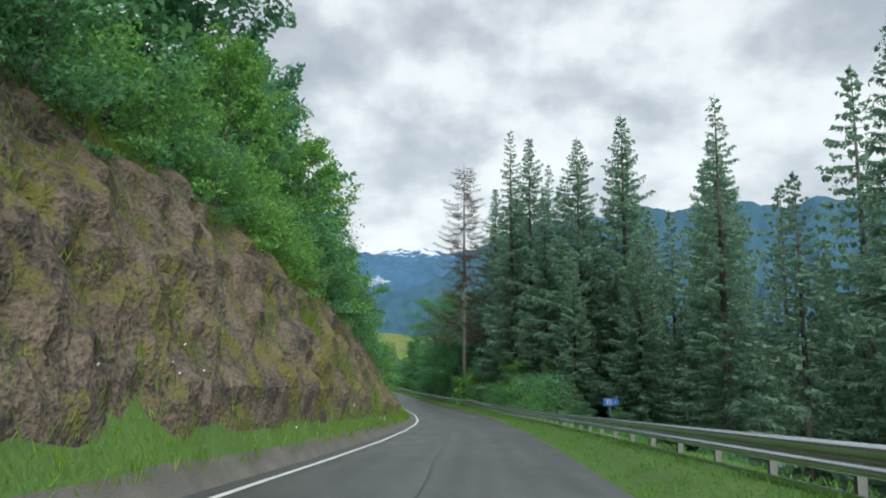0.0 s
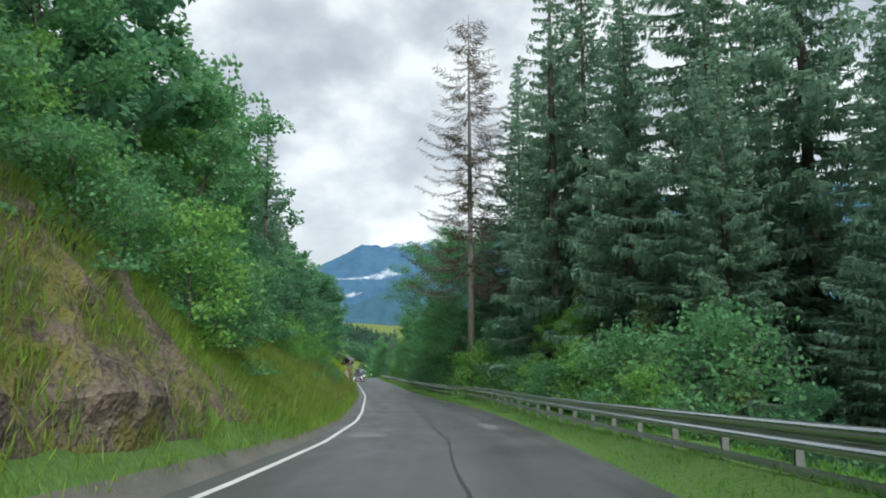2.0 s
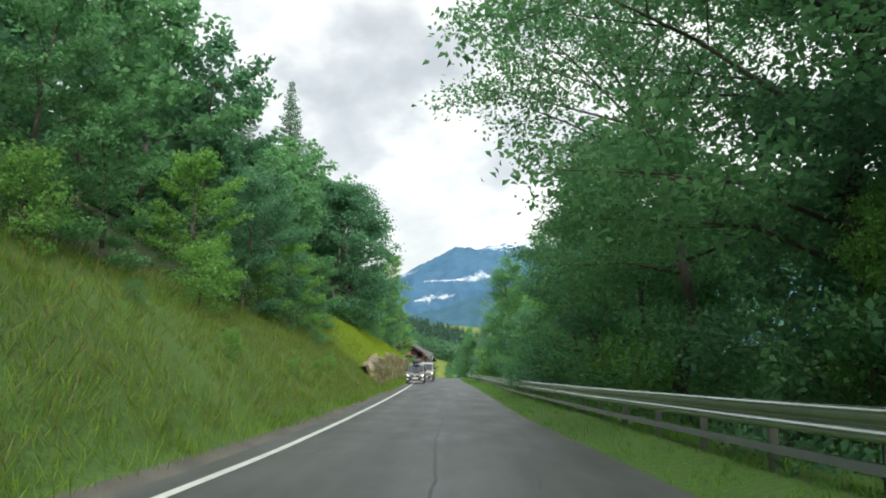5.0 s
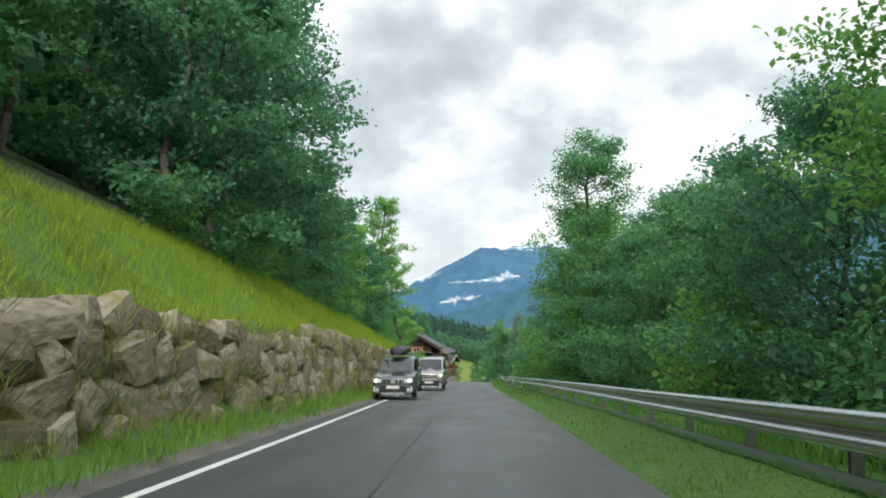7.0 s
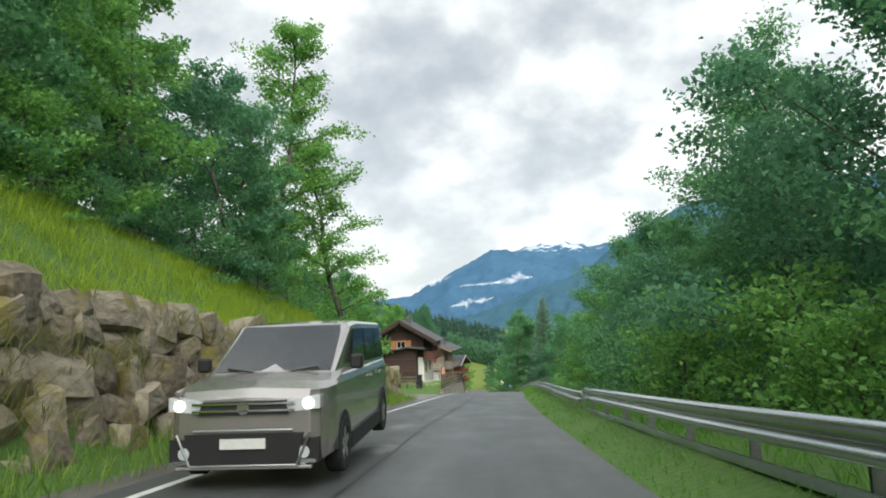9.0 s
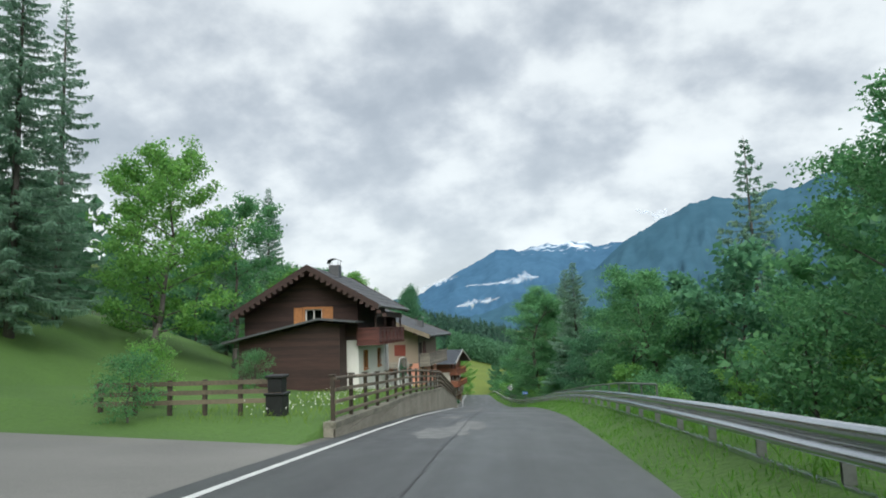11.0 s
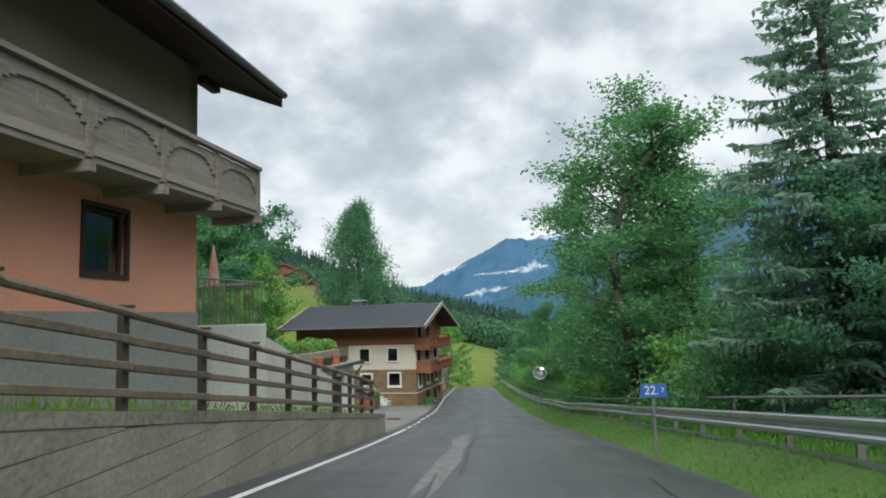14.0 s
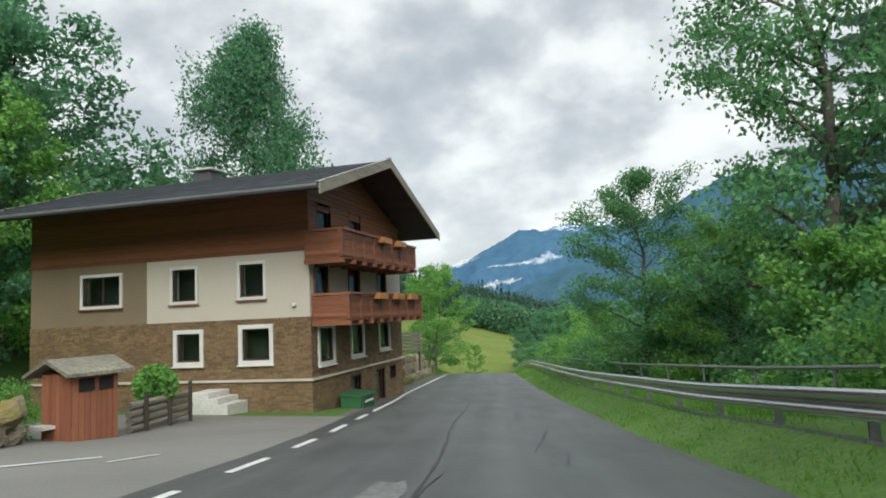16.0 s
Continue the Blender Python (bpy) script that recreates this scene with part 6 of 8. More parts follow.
# ---- big house by the road: stone, cream plaster and red-brown timber ----
def big_house():
    R = thing("house", "three-storey alpine house with stone base, cream plaster and brown timber balconies", "house", (-40.7, 290.8, -28.45))
    zs = lambda z: z + 28.45          # heights over the house's foot
    X0, X1, Y0, Y1 = -10.6, 0.0, 0.0, 8.5
    sill, mid, top, eave = zs(-27.72), zs(-25.82), zs(-23.77), zs(-22.2)
    # openings: front (facing up the road) and gable side (towards the road)
    f_low = [(-2.33, -1.38, zs(-27.1), zs(-26.12)), (-4.7, -3.85, zs(-27.1), zs(-26.2))]
    f_mid = [(-2.38, -1.56, zs(-25.12), zs(-24.1)), (-4.85, -4.0, zs(-25.15), zs(-24.12)), (-8.4, -6.9, zs(-25.15), zs(-24.18))]
    s_low = [(0.55, 1.55, zs(-27.25), zs(-26.2)), (3.1, 4.1, zs(-27.2), zs(-26.18)), (5.85, 6.85, zs(-27.15), zs(-26.18))]
    s_mid = [(0.35, 1.25, zs(-25.7), zs(-24.2)), (3.0, 3.95, zs(-25.2), zs(-24.2)), (5.8, 6.7, zs(-25.2), zs(-24.2))]
    s_top = [(0.6, 1.6, zs(-23.6), zs(-22.35)), (3.2, 4.2, zs(-23.6), zs(-22.2))]
    s_base = [(3.0, 3.8, zs(-28.5), zs(-27.95)), (5.4, 6.2, zs(-29.2), zs(-27.95)), (6.9, 7.5, zs(-28.4), zs(-27.95))]
    t = 0.3
    bm = bmesh.new()
    wall_panel(bm, "y", Y0, t, X0, X1, -1.2, mid, f_low)
    wall_panel(bm, "x", X1, -t, Y0 + t, Y1, -1.2, mid, s_low + s_base)
    box(bm, X0, X1 - t, Y1 - t, Y1, -1.2, mid)
    box(bm, X0, X0 + t, Y0 + t, Y1 - t, -1.2, mid)
    part("stone_wall", bm, MORTAR, R)
    stone_slips(R, "y", Y0, -1, X0, X1 + 0.03, -0.4, mid, f_low, 1)
    stone_slips(R, "x", X1, 1, Y0, Y1, -0.9, mid, s_low + s_base, 2)
    bm = bmesh.new()
    plaster = -5.85
    wall_panel(bm, "y", Y0 - 0.01, t, plaster, X1, mid, top, [h for h in f_mid if h[0] > plaster])
    wall_panel(bm, "x", X1 + 0.01, -t, Y0 + t, Y1, mid, top, s_mid)
    box(bm, X0, X1 - t, Y1 - t, Y1, mid, top)
    part("plaster_wall", bm, CREAM_PLASTER, R)
    bm = bmesh.new()
    wall_panel(bm, "y", Y0 - 0.005, t, X0, plaster, mid, top, [h for h in f_mid if h[0] < plaster])
    box(bm, X0, X0 + t, Y0 + t, Y1 - t, mid, top)
    part("brown_wall", bm, BROWN_PLASTER, R, "brown plaster part")
    ridge_y, ridge_z, slope = 3.55, zs(-20.38), 0.325
    bm = bmesh.new()
    wall_panel(bm, "y", Y0, 0.2, X0, X1, top, ridge_z - slope * 3.6 - 0.2, [])
    wall_panel(bm, "x", X1, -0.2, Y0 + 0.2, Y1, top, eave - 0.25, s_top)
    prism(bm, [(Y0 + 0.02, eave - 0.25), (Y1, eave - 0.25), (Y1, ridge_z - slope * 4.95 - 0.25), (ridge_y, ridge_z - 0.25), (Y0 + 0.02, ridge_z - slope * 3.53 - 0.25)], "x", X1 - 0.2, X1)
    part("timber_wall", bm, BROWN_TIMBER, R)
    bm = bmesh.new()
    boards(bm, "y", Y0, -1, X0, X1 + 0.02, top - 0.03, ridge_z - slope * 3.6 - 0.22, 0.16)
    boards(bm, "x", X1, 1, Y0, Y1, top - 0.03, ridge_z - 0.3, 0.16, s_top,
           gable=lambda z: (max(Y0, ridge_y - (ridge_z - 0.22 - z) / slope), min(Y1, ridge_y + (ridge_z - 0.22 - z) / slope)))
    part("cladding", bm, BROWN_TIMBER, R)
    roof(R, "x", ridge_y, 5.85, 6.3, X0 - 0.5, X1 + 1.5, ridge_z, slope, 0.16, ROOF_SLATE, verge=GREY_TIMBER, gutter=SHEET_METAL)
    boxed("verge_flashing", (X1 + 1.40, X1 + 1.56, ridge_y - 0.03, ridge_y + 0.03, ridge_z + 0.05, ridge_z + 0.10), SHEET_METAL, R)
    bm = bmesh.new()
    vs = [bm.verts.new(v) for v in ((X1 + 1.42, ridge_y, ridge_z + 0.085), (X1 + 1.55, ridge_y, ridge_z + 0.085), (X1 + 1.55, ridge_y - 5.9, ridge_z - slope * 5.9 + 0.085), (X1 + 1.42, ridge_y - 5.9, ridge_z - slope * 5.9 + 0.085))]
    bm.faces.new(vs)
    bmesh.ops.solidify(bm, geom=bm.faces[:], thickness=0.03)
    part("verge_strip", bm, WHITE_PAINT, R, "white verge strip")
    bm = bmesh.new()
    bm.faces.new([bm.verts.new(v) for v in ((X0 - 0.55, ridge_y, ridge_z + 0.085), (X0 - 0.42, ridge_y, ridge_z + 0.085), (X0 - 0.42, ridge_y - 5.9, ridge_z - slope * 5.9 + 0.085), (X0 - 0.55, ridge_y - 5.9, ridge_z - slope * 5.9 + 0.085))])
    bmesh.ops.solidify(bm, geom=bm.faces[:], thickness=0.03)
    part("verge_strip", bm, WHITE_PAINT, R, "white verge strip")
    for h in f_low:
        window(R, "y", Y0 - 0.03, -1, *h, border=0.13, sill=WHITE_PAINT)
    for h in f_mid:
        window(R, "y", Y0 - 0.02, -1, *h, border=0.10, sill=BROWN_TIMBER)
    for h in s_low:
        window(R, "x", X1 + 0.03, 1, *h, border=0.12, sill=WHITE_PAINT)
    for h in s_mid + s_top:
        window(R, "x", X1 + 0.012, 1, *h, border=0.05, surround=BROWN_TIMBER)
    for h in s_base:
        window(R, "x", X1, 1, *h, border=0.04, surround=DARK_TIMBER, curtain=False)
    balcony(R, "x", X1 + 0.02, 1, 1.2, 0.1, 7.5, zs(-25.85), 0.72, BROWN_TIMBER)
    balcony(R, "x", X1 + 0.02, 1, 1.2, -0.3, 6.9, zs(-23.98), 0.78, BROWN_TIMBER)
    # string course
    bm = bmesh.new()
    box(bm, X0, X1 + 0.09, Y0 - 0.09, Y0, sill - 0.03, sill + 0.04)
    box(bm, X1, X1 + 0.09, Y0, Y1, sill - 0.03, sill + 0.04)
    part("string_course", bm, CREAM_PLASTER, R)
    chimney(R, -6.2, ridge_y + 0.3, ridge_z - 0.5, ridge_z + 0.35, 0.35, SHEET_METAL, False)
    boxed("chimney_plate", (-6.75, -5.65, ridge_y - 0.2, ridge_y + 0.8, ridge_z + 0.42, ridge_z + 0.47), WHITE_PAINT, R, "pale chimney plate")
    for i, z in enumerate((-25.6,)):
        bm = bmesh.new()
        box(bm, -0.55, -0.43, Y0 - 0.14, Y0 - 0.02, zs(-25.5), zs(-25.38), bevel=0.02)
        part("wall_lamp", bm, WHITE_PAINT, R)
    # steps at the front
    for i in range(3):
        boxed("step", (-3.5, -2.15 - 0.32 * i, -1.15, -0.06, 0.17 * i - (0.25 if i == 0 else 0), 0.17 * (i + 1)), PALE_CONCRETE, R, bevel=0.01)
    # flower boxes on the balconies
    for z, ys_ in ((zs(-25.85) + 0.72, (2.6, 4.4, 6.0)), (zs(-23.98) + 0.78, (3.2, 4.8))):
        for k in ys_:
            boxed("flower_box", (1.24, 1.46, k - 0.42, k + 0.42, z - 0.20, z), ORANGE_TIMBER, R)
    return R


big_house()


# ---- old farmhouse: dark timber gable, white side wall ----
def old_farmhouse():
    R = thing("farmhouse", "old farmhouse with dark timber gable, white plaster side and wooden balcony", "house", (-29.95, 220.9, -19.5), 7.0)
    zs = lambda z: z + 19.5
    X0, X1, Y0, Y1 = -6.2, 0.0, 0.0, 7.5
    ridge_x, ridge_z, slope = -2.3, zs(-13.2), 0.58
    wall_h = zs(-17.12)
    side_w = [(1.2, 2.1, zs(-18.67), zs(-17.74)), (4.85, 5.75, zs(-18.72), zs(-17.74))]
    bm = bmesh.new()
    wall_panel(bm, "x", X1, -0.35, Y0, Y1, -1.0, wall_h, side_w)
    box(bm, -0.62, X1 - 0.35, Y0 - 0.02, Y0 + 0.35, -1.0, wall_h)
    part("plaster_wall", bm, WHITE_PLASTER, R)
    gw = [(-2.85, -1.93, zs(-16.12), zs(-15.4))]
    top = lambda x: ridge_z - slope * abs(x - ridge_x) - 0.2
    bm = bmesh.new()
    wall_panel(bm, "y", Y0, 0.25, X0, -0.63, -1.0, zs(-16.2), [])
    wall_panel(bm, "y", Y0, 0.25, X0, X1, zs(-16.2), zs(-15.2), gw)
    prism(bm, [(X0, zs(-15.2)), (X1, zs(-15.2)), (X1, top(X1)), (ridge_x, top(ridge_x)), (X0, top(X0))], "y", Y0, Y0 + 0.25)
    box(bm, X1 - 0.3, X1 - 0.02, Y0 + 0.25, Y1, wall_h, top(X1))
    box(bm, X0, X0 + 0.3, Y0 + 0.25, Y1, -1.0, top(X0))
    box(bm, X0, X1, Y1 - 0.2, Y1, -1.0, top(X0))
    part("timber_wall", bm, DARK_TIMBER, R)
    bm = bmesh.new()
    boards(bm, "y", Y0, -1, X0, X1, zs(-17.1), ridge_z - 0.3, 0.19, gw, gable=lambda z: (max(X0, ridge_x - (ridge_z - 0.22 - z) / slope), min(X1, ridge_x + (ridge_z - 0.22 - z) / slope)))
    boards(bm, "x", X1 - 0.02, 1, Y0, Y1, wall_h, top(X1), 0.19)
    part("cladding", bm, DARK_TIMBER, R)
    boxed("annex", (X1 - 0.9, X1, Y1 + 0.003, Y1 + 0.85, -1.0, wall_h - 0.1), WHITE_PLASTER, R)
    roof(R, "y", ridge_x, 4.1, 3.72, Y0 - 1.4, Y1 + 0.25, ridge_z, slope, 0.14, ROOF_GREY, verge=DARK_TIMBER, gutter=SHEET_METAL)
    # scalloped edge under the gable
    bm = bmesh.new()
    for sgn in (-1, 1):
        for k in range(14):
            x = ridge_x + sgn * (0.25 + k * 0.29)
            z = ridge_z - slope * abs(x - ridge_x) - 0.30
            box(bm, x - 0.10, x + 0.10, Y0 - 1.46, Y0 - 1.42, z - 0.12, z + 0.05)
    part("scalloped_edge", bm, DARK_TIMBER, R)
    window(R, "y", Y0 - 0.03, -1, *gw[0], surround=ORANGE_TIMBER, sash=WHITE_PAINT, border=0.12)
    for a in (-3.45, -1.78):
        boxed("shutter", (a, a + 0.46, -0.085, -0.045, zs(-16.2), zs(-15.3)), ORANGE_TIMBER, R, "open orange shutter")
    for h in side_w:
        window(R, "x", X1, 1, *h, surround=ORANGE_TIMBER, sash=ORANGE_TIMBER, border=0.05, sill=ORANGE_TIMBER)
    balcony(R, "x", X1, 1, 1.15, -0.3, 7.4, zs(-17.12), 0.64, MAROON_TIMBER, panel=1.1)
    # open gallery under the eaves: a boarded beam, its posts and the closed far end
    boxed("gallery_beam", (1.02, 1.10, -0.3, 7.42, zs(-15.92), zs(-15.60)), DARK_TIMBER, R, bevel=0.01)
    for y in (-0.2, 2.3, 4.8, 7.3):
        boxed("gallery_post", (0.96, 1.06, y - 0.05, y + 0.05, zs(-16.49), zs(-15.93)), DARK_TIMBER, R)
    boxed("gallery_screen", (0.0, 0.72, 7.34, 7.40, zs(-17.11), zs(-15.60)), DARK_TIMBER, R)
    # lean-to before the gable
    bm = bmesh.new()
    box(bm, -6.0, -0.66, -1.25, -0.02, -1.0, zs(-17.0))
    prism(bm, [(-6.0, zs(-17.0)), (-0.66, zs(-17.0)), (-0.66, zs(-16.25)), (-1.6, zs(-16.1)), (-6.0, zs(-17.0) + 0.02)], "y", -1.25, -0.02)
    part("lean_to", bm, DARK_TIMBER, R)
    bm = bmesh.new()
    boards(bm, "y", -1.25, -1, -6.0, -0.66, -0.2, zs(-16.3), 0.2, gable=lambda z: (-6.0 if z < zs(-17.0) else -6.0 + (z - zs(-17.0)) / 0.205, -0.66))
    part("lean_to_wall", bm, DARK_TIMBER, R)
    bm = bmesh.new()
    prism(bm, [(-6.6, zs(-17.08)), (-1.6, zs(-16.02)), (0.35, zs(-16.22)), (0.35, zs(-16.14)), (-1.6, zs(-15.92)), (-6.6, zs(-16.98))], "y", -2.0, 0.0)
    part("lean_to_roof", bm, ROOF_GREY, R)
    chimney(R, -1.9, 2.6, ridge_z - 1.2, ridge_z + 0.35, 0.3, SHEET_METAL)
    return R


old_farmhouse()


# ---- middle house: ochre front, pink side, grey balcony ----
def middle_house():
    R = thing("house", "alpine house with ochre front, pink side and grey timber balcony", "house", (-32.75, 241.0, -22.6), 4.0)
    zs = lambda z: z + 22.6
    X0, X1, Y0, Y1 = -9.5, 0.55, 0.0, 8.7
    floor = zs(-19.50)
    ridge_x, slope = -5.2, 0.40
    ridge_z = zs(-17.2) + slope * 7.1
    top = lambda x: ridge_z - slope * abs(x - ridge_x) - 0.22
    fw = [(-1.45, -0.55, zs(-18.85), zs(-17.95))]
    fl = [(-3.5, -2.85, zs(-16.75), zs(-16.1))]
    side_low = [(1.4, 2.2, zs(-21.2), zs(-20.0)), (5.8, 6.7, zs(-20.9), zs(-19.95))]
    side_up = [(0.3, 1.3, floor, floor + 1.7)]
    bm = bmesh.new()
    wall_panel(bm, "y", Y0, 0.3, X0, X1, floor, zs(-17.6), fw)
    wall_panel(bm, "y", Y0, 0.3, X0, X1 - 1.8, zs(-17.6), zs(-16.2), fl)
    box(bm, X1 - 1.8, X1, Y0, Y0 + 0.3, zs(-17.6), top(X1))
    prism(bm, [(X0, zs(-16.2)), (X1 - 1.8, zs(-16.2)), (X1 - 1.8, top(X1 - 1.8)), (ridge_x, top(ridge_x)), (X0, top(X0))], "y", Y0, Y0 + 0.3)
    prism(bm, [(X1 - 1.8, top(X1)), (X1, top(X1)), (X1 - 1.8, top(X1 - 1.8))], "y", Y0, Y0 + 0.3)
    wall_panel(bm, "x", X1, -0.3, Y0 + 0.3, Y1, floor, top(X1), side_up)
    box(bm, X0, X1, Y1 - 0.3, Y1, floor, top(X0) if top(X0) < top(X1) else top(X1))
    box(bm, X0, X0 + 0.3, Y0 + 0.3, Y1 - 0.3, -1.0, top(X0))
    part("ochre_wall", bm, OCHRE_PLASTER, R)
    bm = bmesh.new()
    wall_panel(bm, "x", X1, -0.3, Y0, Y1, zs(-21.45), floor - 0.01, side_low)
    box(bm, X0, X1 - 0.3, Y0, Y0 + 0.3, zs(-21.45), floor - 0.01)
    box(bm, X0, X1 - 0.3, Y1 - 0.3, Y1, zs(-21.45), floor - 0.01)
    part("pink_wall", bm, PINK_PLASTER, R)
    boxed("plinth", (X0, X1 + 0.03, Y0 - 0.03, Y1 + 0.03, -1.6, zs(-21.45)), GREY_PLASTER, R)
    roof(R, "y", ridge_x, 6.5, 7.1, Y0 - 2.0, Y1 + 0.75, ridge_z, slope, 0.18, ROOF_GREY, verge=FENCE_WOOD, gutter=SHEET_METAL)
    for x in (-8.5, -5.2, -2.2, 0.6):
        z = ridge_z - slope * abs(x - ridge_x) - 0.30
        boxed("purlin", (x - 0.09, x + 0.09, Y0 - 1.8, Y0, z - 0.16, z), DARK_TIMBER, R, bevel=0.01)
        boxed("purlin", (x - 0.09, x + 0.09, Y1, Y1 + 0.6, z - 0.16, z), DARK_TIMBER, R, bevel=0.01)
    boxed("shutter", (fw[0][0] - 0.02, fw[0][1] + 0.02, -0.05, -0.005, fw[0][2], fw[0][3]), RED_SHUTTER, R, "closed rust-red shutter")
    window(R, "y", Y0, -1, *fl[0], surround=DARK_TIMBER, border=0.06)
    for h in side_low:
        window(R, "x", X1, 1, *h, surround=DARK_TIMBER, border=0.07)
    boxed("balcony_door", (X1 + 0.0, X1 + 0.05, 0.3, 1.3, floor, floor + 1.7), DARK_TIMBER, R)
    bm = bmesh.new()
    prism(bm, [(1.9, floor + 0.1), (3.3, floor + 0.1)] + [(2.6 + 0.7 * math.cos(math.pi * k / 10), floor + 1.1 + 0.7 * math.sin(math.pi * k / 10)) for k in range(11)], "x", X1 + 0.004, X1 + 0.05)
    part("arched_panel", bm, MAROON_TIMBER, R, "arched red-brown wooden panel")
    bm = bmesh.new()
    tube(bm, (X1 + 0.06, -0.06, zs(-21.4)), (X1 + 0.06, -0.06, top(X1) - 0.3), 0.045, 0.045, 8)
    tube(bm, (X1 + 0.06, -0.06, top(X1) - 0.3), (X1 + 0.9, 0.2, top(X1 + 0.9) - 0.05), 0.045, 0.045, 8)
    part("downpipe", bm, SHEET_METAL, R)
    balcony(R, "x", X1, 1, 0.9, 0.1, 9.3, floor, 0.8, GREY_TIMBER, panel=1.55, arched=True)
    bm = bmesh.new()
    box(bm, -3.6, 0.05, -1.3, -0.03, floor - 0.14, floor)
    box(bm, -3.6, -0.0, -1.36, -1.28, floor + 0.05, floor + 0.22)
    box(bm, -3.6, 0.0, -1.36, -1.28, floor - 0.3, floor)
    part("front_canopy", bm, GREY_TIMBER, R)
    chimney(R, 0.1, 3.4, zs(-17.6), zs(-15.95), 0.28, SHEET_METAL)
    # front terrace with dark metal cover under the shuttered window
    boxed("terrace", (-4.6, 0.0, -1.6, -0.02, -1.6, zs(-20.35)), GREY_PLASTER, R)
    bm = bmesh.new()
    for k in range(9):
        box(bm, -1.1 + k * 0.12, -1.04 + k * 0.12, -1.62, -1.58, -0.4, zs(-20.0))
    part("lattice", bm, WHITE_PAINT, R)
    return R


middle_house()


# ---- garage with planted roof ----
def garage():
    """Faces the road; its planted roof runs on from the terrace."""
    R = thing("garage", "flat-roofed white garage with dark doorway and planted concrete roof", "garage", (-36.2, 260.0, -26.05), 3.3)
    zs = lambda z: z + 26.05
    L, D, top = 6.9, 4.6, zs(-23.62)
    holes = [(3.85, 5.75, -0.6, zs(-24.0)), (1.15, 1.75, zs(-24.1), zs(-23.75))]
    bm = bmesh.new()
    wall_panel(bm, "x", 0.0, -0.25, 0.0, L, -0.6, top, holes)
    part("front_wall", bm, WHITE_PLASTER, R)
    boxed("end_wall", (-D, -0.25, L - 0.25, L, -0.6, top), WHITE_PLASTER, R)
    boxed("end_wall", (-D, -0.25, 0.0, 0.25, -0.6, top), WHITE_PLASTER, R)
    boxed("back_wall", (-D - 0.25, -D, 0.0, L, -0.6, top), WHITE_PLASTER, R)
    door = boxed("garage_door", (-0.22, -0.16, 3.87, 5.73, 0.0, zs(-24.02)), BLACK_METAL, R, "dark garage door")
    for k in range(5):
        boxed("door_rib", (-0.16, -0.145, 3.9, 5.7, 0.15 + k * 0.38, 0.19 + k * 0.38), BLACK_METAL, door)
    # no glass here: a dark plate paints the shaded inside
    boxed("window", (-0.16, -0.12, 1.15, 1.75, zs(-24.1), zs(-23.75)), SHADE_INSIDE, R)
    boxed("roof_slab", (-D - 0.4, 0.38, -0.3, L + 0.35, top + 0.003, top + 0.13), CONCRETE_TOP, R, bevel=0.015)
    boxed("edge_flashing", (0.385, 0.41, -0.3, L + 0.35, top + 0.02, top + 0.15), SHEET_METAL, R, "dark metal roof edge")
    boxed("planter_wall", (-0.85, -0.60, 0.2, L - 0.1, top + 0.13, top + 0.68), CONCRETE, R, bevel=0.02)
    bm = bmesh.new()
    tube(bm, (0.30, L + 0.28, top - 0.1), (0.06, L + 0.1, top - 0.45), 0.04, 0.04, 8)
    tube(bm, (0.06, L + 0.1, top - 0.45), (0.06, L + 0.1, -0.2), 0.04, 0.04, 8)
    part("downpipe", bm, SHEET_METAL, R)
    return R


garage()
TERRACOTTA = material("terracotta", (0.42, 0.14, 0.07), (0.32, 0.10, 0.05), 0.8, 14, 2, 0.2)
DARK_POT = material("dark_glazed_pot", (0.05, 0.045, 0.04), (0.03, 0.028, 0.026), 0.6, 14, 2, 0.2)


def flower_pot(x, y, z, r, h, mat=TERRACOTTA, label="terracotta flower pot standing on the garage roof"):
    bm = bmesh.new()
    n = 14
    rings = [(0.72, 0), (1.0, 0.86), (1.1, 0.86), (1.1, 1.0), (0.95, 1.0), (0.9, 0.85)]
    prev = None
    for k, (rr, hh) in enumerate(rings):
        ring = [bm.verts.new((math.cos(2 * math.pi * i / n) * r * rr, math.sin(2 * math.pi * i / n) * r * rr, hh * h)) for i in range(n)]
        if prev:
            for i in range(n):
                bm.faces.new((prev[i], prev[(i + 1) % n], ring[(i + 1) % n], ring[i]))
        else:
            bm.faces.new(ring[::-1])
        prev = ring
    bm.faces.new(prev)
    ob = part("flower_pot", bm, mat)
    ob.matrix_world = pose(x, y, z)
    return tagged(ob, label, "flower pot", "flower pots")


def garage_top(y, back):
    """A place on the garage roof, back metres behind its front."""
    return -36.2 - 0.0577 * (y - 260.0) - back, y


for y, r, h, mat in ((261.0, 0.15, 0.26, DARK_POT), (262.1, 0.17, 0.30, DARK_POT), (263.3, 0.21, 0.38, TERRACOTTA), (264.3, 0.22, 0.30, DARK_POT), (265.3, 0.20, 0.36, TERRACOTTA), (266.2, 0.19, 0.27, DARK_POT)):
    flower_pot(*garage_top(y, 0.25), -23.488, r, h, mat, "terracotta flower pot standing on the garage roof" if mat is TERRACOTTA else "dark plant pot standing on the garage roof")


